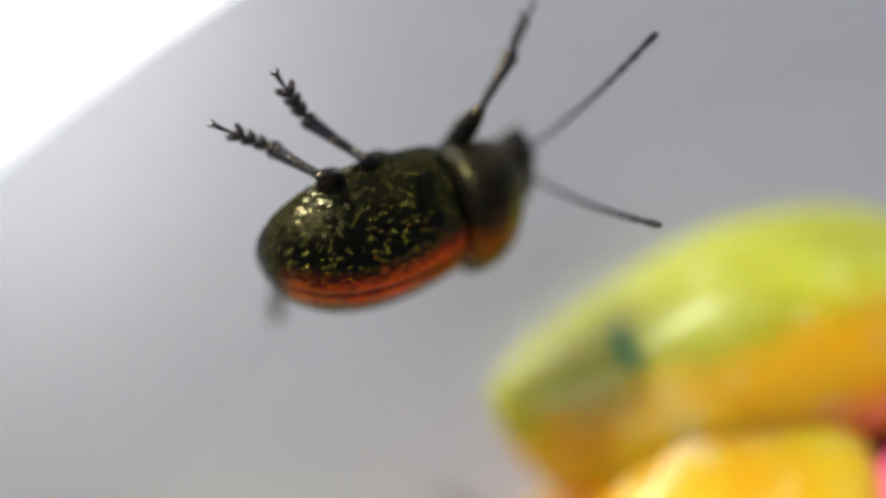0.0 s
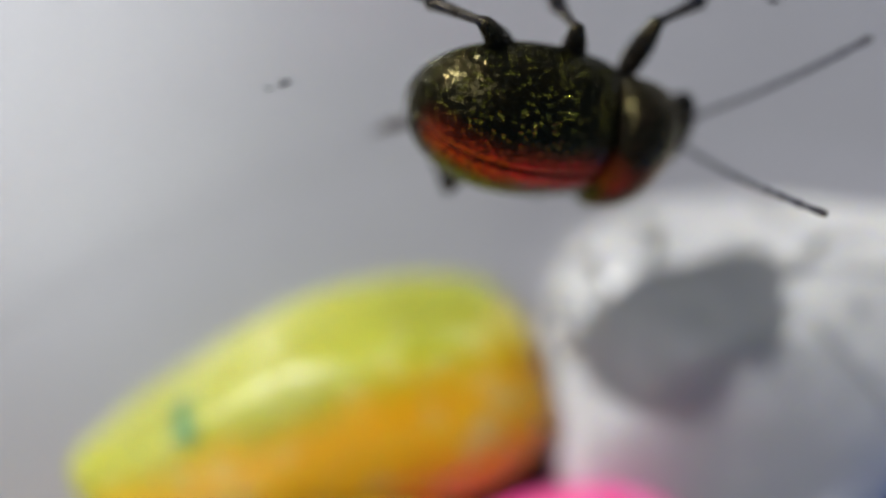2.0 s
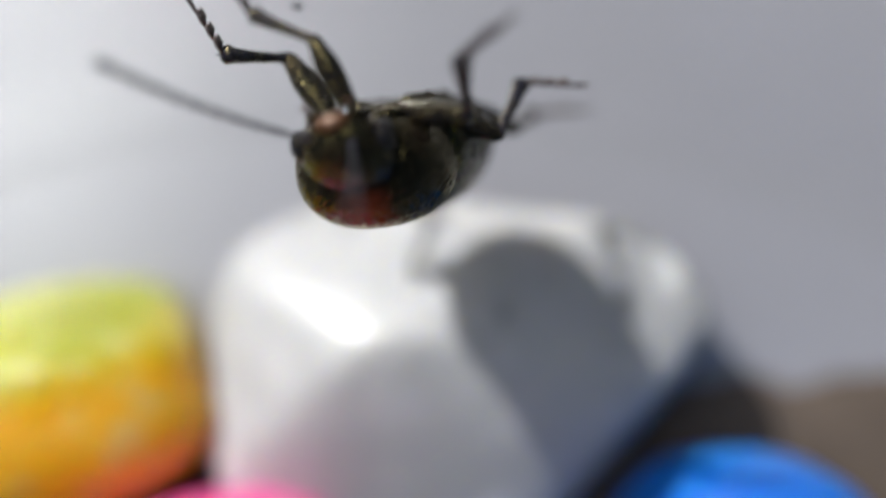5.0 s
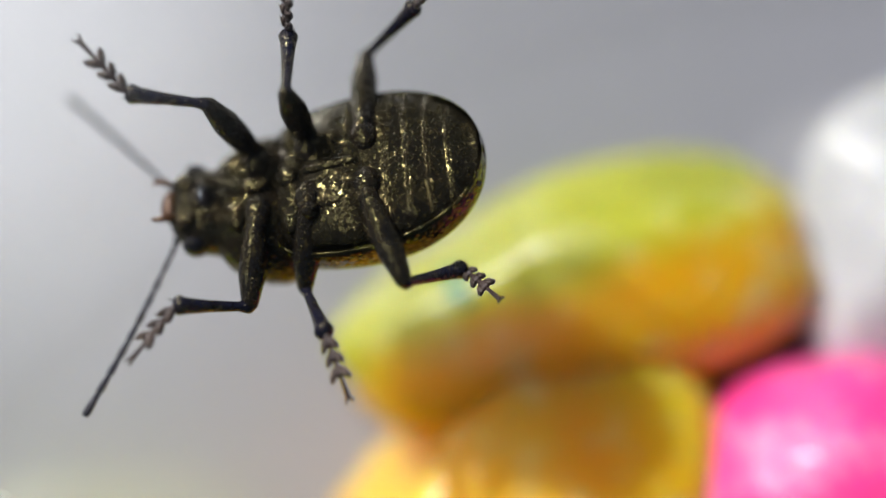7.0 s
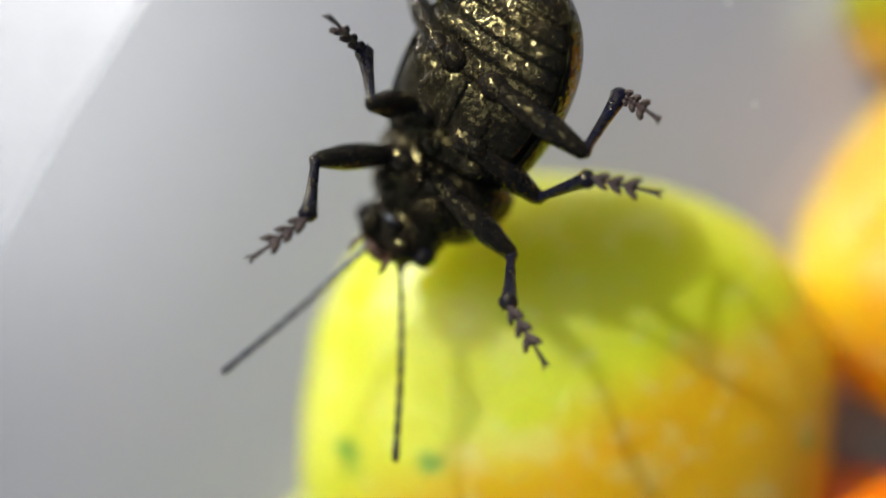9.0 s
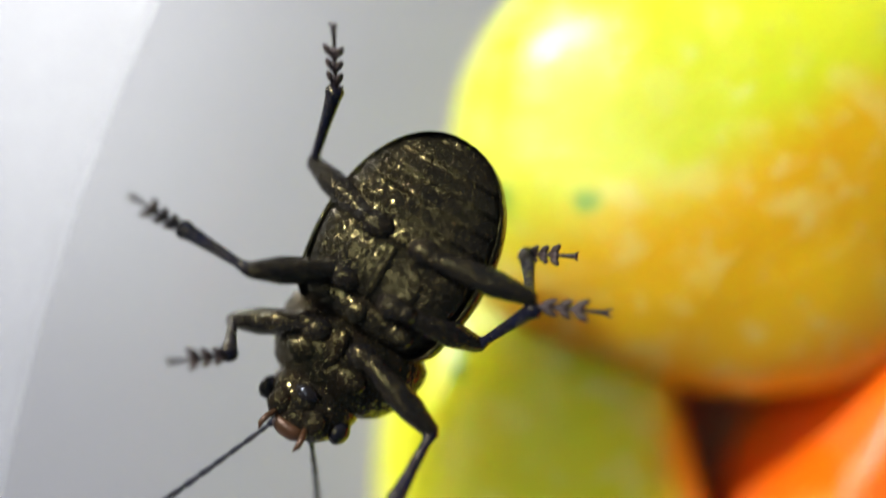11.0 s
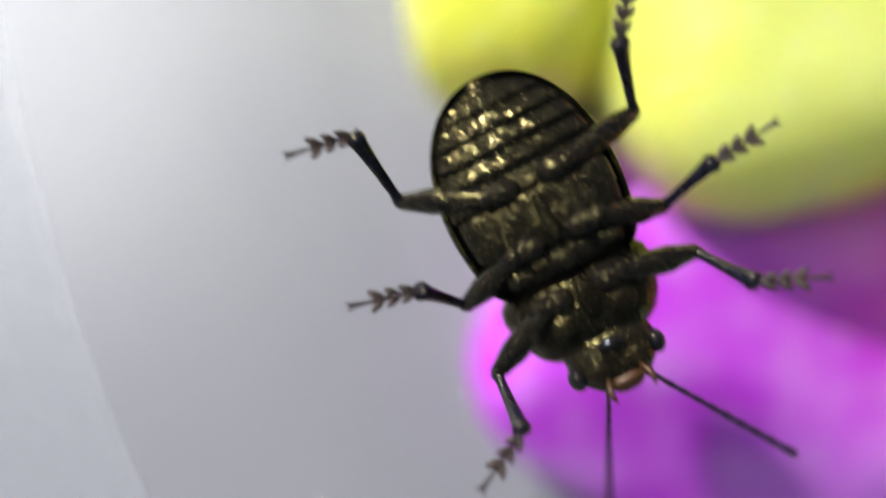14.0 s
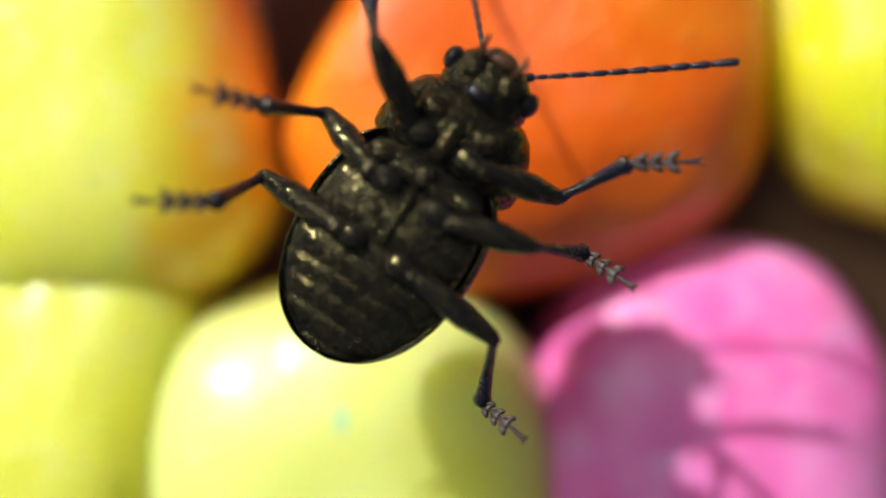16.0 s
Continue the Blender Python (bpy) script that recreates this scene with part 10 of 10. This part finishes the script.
    walk(antennae["L"], [
        (0, at(3.85, 0.38, -0.3, 0, -15.33, 61.52)), (0.25, at(3.85, 0.38, -0.3, 0, -9.06, 35.89)), (0.5, at(3.85, 0.38, -0.3, 0, -1.11, 11.26)),
        (0.75, at(3.85, 0.38, -0.3, 0, -1.84, 15.04)), (1, at(3.85, 0.38, -0.3, 0, -2.57, 18.81)), (1.25, at(3.85, 0.38, -0.3, 0, -25.08, 38.45)),
        (1.5, at(3.85, 0.38, -0.3, 0, -43.84, 66.03)), (1.75, at(3.85, 0.38, -0.3, 0, -22.72, 56.29)), (2, at(3.85, 0.38, -0.3, 0, -1.18, 49.28)),
        (2.25, at(3.85, 0.38, -0.3, 0, -15.86, 56.37)), (2.5, at(3.85, 0.38, -0.3, 0, -31.46, 65.36)), (2.75, at(3.85, 0.38, -0.3, 0, -21.13, 44.23)),
        (3, at(3.85, 0.38, -0.3, 0, -10.28, 28.38)), (3.25, at(3.85, 0.38, -0.3, 0, -4.03, 22.63)), (3.5, at(3.85, 0.38, -0.3, 0, 2.68, 16.58)),
        (3.8, at(3.85, 0.38, -0.3, 0, 7.43, 21.25)), (4.1, at(3.85, 0.38, -0.3, 0, 12.11, 25.99)), (4.35, at(3.85, 0.38, -0.3, 0, 16.4, 30.57)),
        (4.6, at(3.85, 0.38, -0.3, 0, 20.59, 35.34)), (4.85, at(3.85, 0.38, -0.3, 0, 24.67, 40.42)), (5.1, at(3.85, 0.38, -0.3, 0, 28.56, 45.84)),
        (5.3, at(3.85, 0.38, -0.3, 0, 31.32, 50.13)), (5.5, at(3.85, 0.38, -0.3, 0, 33.92, 54.68)), (5.65, at(3.85, 0.38, -0.3, 0, 35.59, 57.93)),
        (5.8, at(3.85, 0.38, -0.3, 0, 37.17, 61.31)), (5.9, at(3.85, 0.38, -0.3, 0, 30.97, 50.74)), (6, at(3.85, 0.38, -0.3, 0, 24.03, 41.53)),
        (6.25, at(3.85, 0.38, -0.3, 0, 13.81, 37.97)), (6.5, at(3.85, 0.38, -0.3, 0, 3.54, 34.71)), (6.75, at(3.85, 0.38, -0.3, 0, 2.98, 41.75)),
        (7, at(3.85, 0.38, -0.3, 0, 2.37, 48.87)), (7.25, at(3.85, 0.38, -0.3, 0, 16.24, 25.81)), (7.5, at(3.85, 0.38, -0.3, 0, 27.06, 0.47)),
        (7.75, at(3.85, 0.38, -0.3, 0, 23.68, 8.48)), (8, at(3.85, 0.38, -0.3, 0, 19.85, 16.18)), (8.25, at(3.85, 0.38, -0.3, 0, 12.22, 16.32)),
        (8.5, at(3.85, 0.38, -0.3, 0, 4.59, 16.45)), (8.75, at(3.85, 0.38, -0.3, 0, 18.79, 13.09)), (9, at(3.85, 0.38, -0.3, 0, 32.29, 9.31)),
        (9.2, at(3.85, 0.38, -0.3, 0, 33.54, 3.32)), (9.45, at(3.85, 0.38, -0.3, 0, 29.6, 6.26)), (9.7, at(3.85, 0.38, -0.3, 0, 25.33, 9.14)),
        (9.97, at(3.85, 0.38, -0.3, 0, 20.19, 12.32)), (10.25, at(3.85, 0.38, -0.3, 0, 14.99, 15.3)), (10.53, at(3.85, 0.38, -0.3, 0, 9.56, 18.24)),
        (10.8, at(3.85, 0.38, -0.3, 0, 4.1, 21.08)), (11.05, at(3.85, 0.38, -0.3, 0, -0.64, 23.52)), (11.3, at(3.85, 0.38, -0.3, 0, -5.37, 25.95)),
        (11.4, at(3.85, 0.38, -0.3, 0, -10.44, 32.62)), (11.5, at(3.85, 0.38, -0.3, 0, -15.38, 39.54)),
        (11.75, at(3.85, 0.38, -0.3, 0, -18.01, 23.42)), (12, at(3.85, 0.38, -0.3, 0, -19.28, 7)), (12.25, at(3.85, 0.38, -0.3, 0, -26.64, 5.46)),
        (12.5, at(3.85, 0.38, -0.3, 0, -34, 3.7)), (13, at(3.85, 0.38, -0.3, 0, -33.85, 3.25)), (13.25, at(3.85, 0.38, -0.3, 0, -43.57, 1.84)),
        (13.5, at(3.85, 0.38, -0.3, 0, -53.22, -0.09)), (13.75, at(3.85, 0.38, -0.3, 0, -45.42, 11.68)), (14, at(3.85, 0.38, -0.3, 0, -36.69, 20.47)),
        (14.25, at(3.85, 0.38, -0.3, 0, -13.99, 8.16)), (14.5, at(3.85, 0.38, -0.3, 0, 7.91, -1.25)), (14.75, at(3.85, 0.38, -0.3, 0, 3.59, 2.78)),
        (15, at(3.85, 0.38, -0.3, 0, -1.02, 7.02)), (15.25, at(3.85, 0.38, -0.3, 0, -3.42, 21.27)), (15.5, at(3.85, 0.38, -0.3, 0, -5.6, 35.57)),
        (15.75, at(3.85, 0.38, -0.3, 0, -3.62, 44.13)), (16, at(3.85, 0.38, -0.3, 0, -1.6, 52.47)),
    ])
    walk(antennae["R"], [
        (0, at(3.85, -0.38, -0.3, 0, -63.3, 65.96)), (0.25, at(3.85, -0.38, -0.3, 0, -63.68, 38.07)), (0.5, at(3.85, -0.38, -0.3, 0, -59.01, 13.73)),
        (0.75, at(3.85, -0.38, -0.3, 0, -68.37, 0.22)), (1, at(3.85, -0.38, -0.3, 0, -75.33, -28.14)),
        (1.25, at(3.85, -0.38, -0.3, 0, -74.15, -64.41)), (1.5, at(3.85, -0.38, -0.3, 0, -68.5, -88.52)),
        (1.75, at(3.85, -0.38, -0.3, 0, -76.86, 10.69)), (2, at(3.85, -0.38, -0.3, 0, -54.2, 48.46)), (2.25, at(3.85, -0.38, -0.3, 0, -65.96, 37.32)),
        (2.5, at(3.85, -0.38, -0.3, 0, -75.71, 9.93)), (2.75, at(3.85, -0.38, -0.3, 0, -58.86, -11.01)), (3, at(3.85, -0.38, -0.3, 0, -40.91, -17.71)),
        (3.5, at(3.85, -0.38, -0.3, 0, -38.73, -23.25)), (3.8, at(3.85, -0.38, -0.3, 0, -34.26, -22.28)),
        (4.1, at(3.85, -0.38, -0.3, 0, -29.78, -21.41)), (4.35, at(3.85, -0.38, -0.3, 0, -25.86, -20.71)),
        (4.6, at(3.85, -0.38, -0.3, 0, -21.94, -20.06)), (4.85, at(3.85, -0.38, -0.3, 0, -18, -19.43)),
        (5.1, at(3.85, -0.38, -0.3, 0, -14.07, -18.84)), (5.3, at(3.85, -0.38, -0.3, 0, -11.01, -18.39)),
        (5.5, at(3.85, -0.38, -0.3, 0, -7.95, -17.95)), (5.8, at(3.85, -0.38, -0.3, 0, -3.55, -17.33)), (5.9, at(3.85, -0.38, -0.3, 0, -10, -22.83)),
        (6, at(3.85, -0.38, -0.3, 0, -16.38, -28.59)), (6.25, at(3.85, -0.38, -0.3, 0, -22.64, -34.49)),
        (6.5, at(3.85, -0.38, -0.3, 0, -28.62, -40.91)), (6.75, at(3.85, -0.38, -0.3, 0, -16.71, -49.59)),
        (7, at(3.85, -0.38, -0.3, 0, -5.07, -56.88)), (7.25, at(3.85, -0.38, -0.3, 0, -7.4, -60.79)), (7.5, at(3.85, -0.38, -0.3, 0, -9.81, -64.93)),
        (7.75, at(3.85, -0.38, -0.3, 0, -31.05, -52.78)), (8, at(3.85, -0.38, -0.3, 0, -51.46, -32.27)),
        (8.25, at(3.85, -0.38, -0.3, 0, -34.05, -39.33)), (8.5, at(3.85, -0.38, -0.3, 0, -17.29, -43.69)),
        (8.75, at(3.85, -0.38, -0.3, 0, -3.25, -40.01)), (9, at(3.85, -0.38, -0.3, 0, 10.54, -36.5)), (9.2, at(3.85, -0.38, -0.3, 0, 9.54, -40.34)),
        (9.45, at(3.85, -0.38, -0.3, 0, 3.43, -38.27)), (9.7, at(3.85, -0.38, -0.3, 0, -2.98, -36.14)),
        (9.97, at(3.85, -0.38, -0.3, 0, -11.28, -33.32)), (10.25, at(3.85, -0.38, -0.3, 0, -19.56, -30.33)),
        (10.53, at(3.85, -0.38, -0.3, 0, -28.03, -26.91)), (10.8, at(3.85, -0.38, -0.3, 0, -36.4, -22.9)),
        (11.05, at(3.85, -0.38, -0.3, 0, -42.88, -19.09)), (11.3, at(3.85, -0.38, -0.3, 0, -49.21, -14.4)),
        (11.4, at(3.85, -0.38, -0.3, 0, -52.25, -13.38)), (11.5, at(3.85, -0.38, -0.3, 0, -55.26, -12.21)),
        (11.75, at(3.85, -0.38, -0.3, 0, -23.99, -45.39)), (12, at(3.85, -0.38, -0.3, 0, 11.34, -63.96)),
        (12.25, at(3.85, -0.38, -0.3, 0, 0.36, -56.67)), (12.5, at(3.85, -0.38, -0.3, 0, -10.68, -49.36)),
        (12.75, at(3.85, -0.38, -0.3, 0, -16.4, -42.32)), (13, at(3.85, -0.38, -0.3, 0, -21.87, -34.85)),
        (13.25, at(3.85, -0.38, -0.3, 0, -30.26, -35.36)), (13.5, at(3.85, -0.38, -0.3, 0, -38.7, -35.98)),
        (13.75, at(3.85, -0.38, -0.3, 0, -28.96, -34.77)), (14, at(3.85, -0.38, -0.3, 0, -19.29, -33.78)),
        (14.25, at(3.85, -0.38, -0.3, 0, -17.07, -44.04)), (14.5, at(3.85, -0.38, -0.3, 0, -14.35, -54.04)),
        (14.75, at(3.85, -0.38, -0.3, 0, -27.49, -60.72)), (15, at(3.85, -0.38, -0.3, 0, -40.12, -69.12)),
        (15.25, at(3.85, -0.38, -0.3, 0, -42.06, -59.05)), (15.5, at(3.85, -0.38, -0.3, 0, -43.07, -48.44)),
        (16, at(3.85, -0.38, -0.3, 0, -40.87, -42.97)),
    ])


motions()
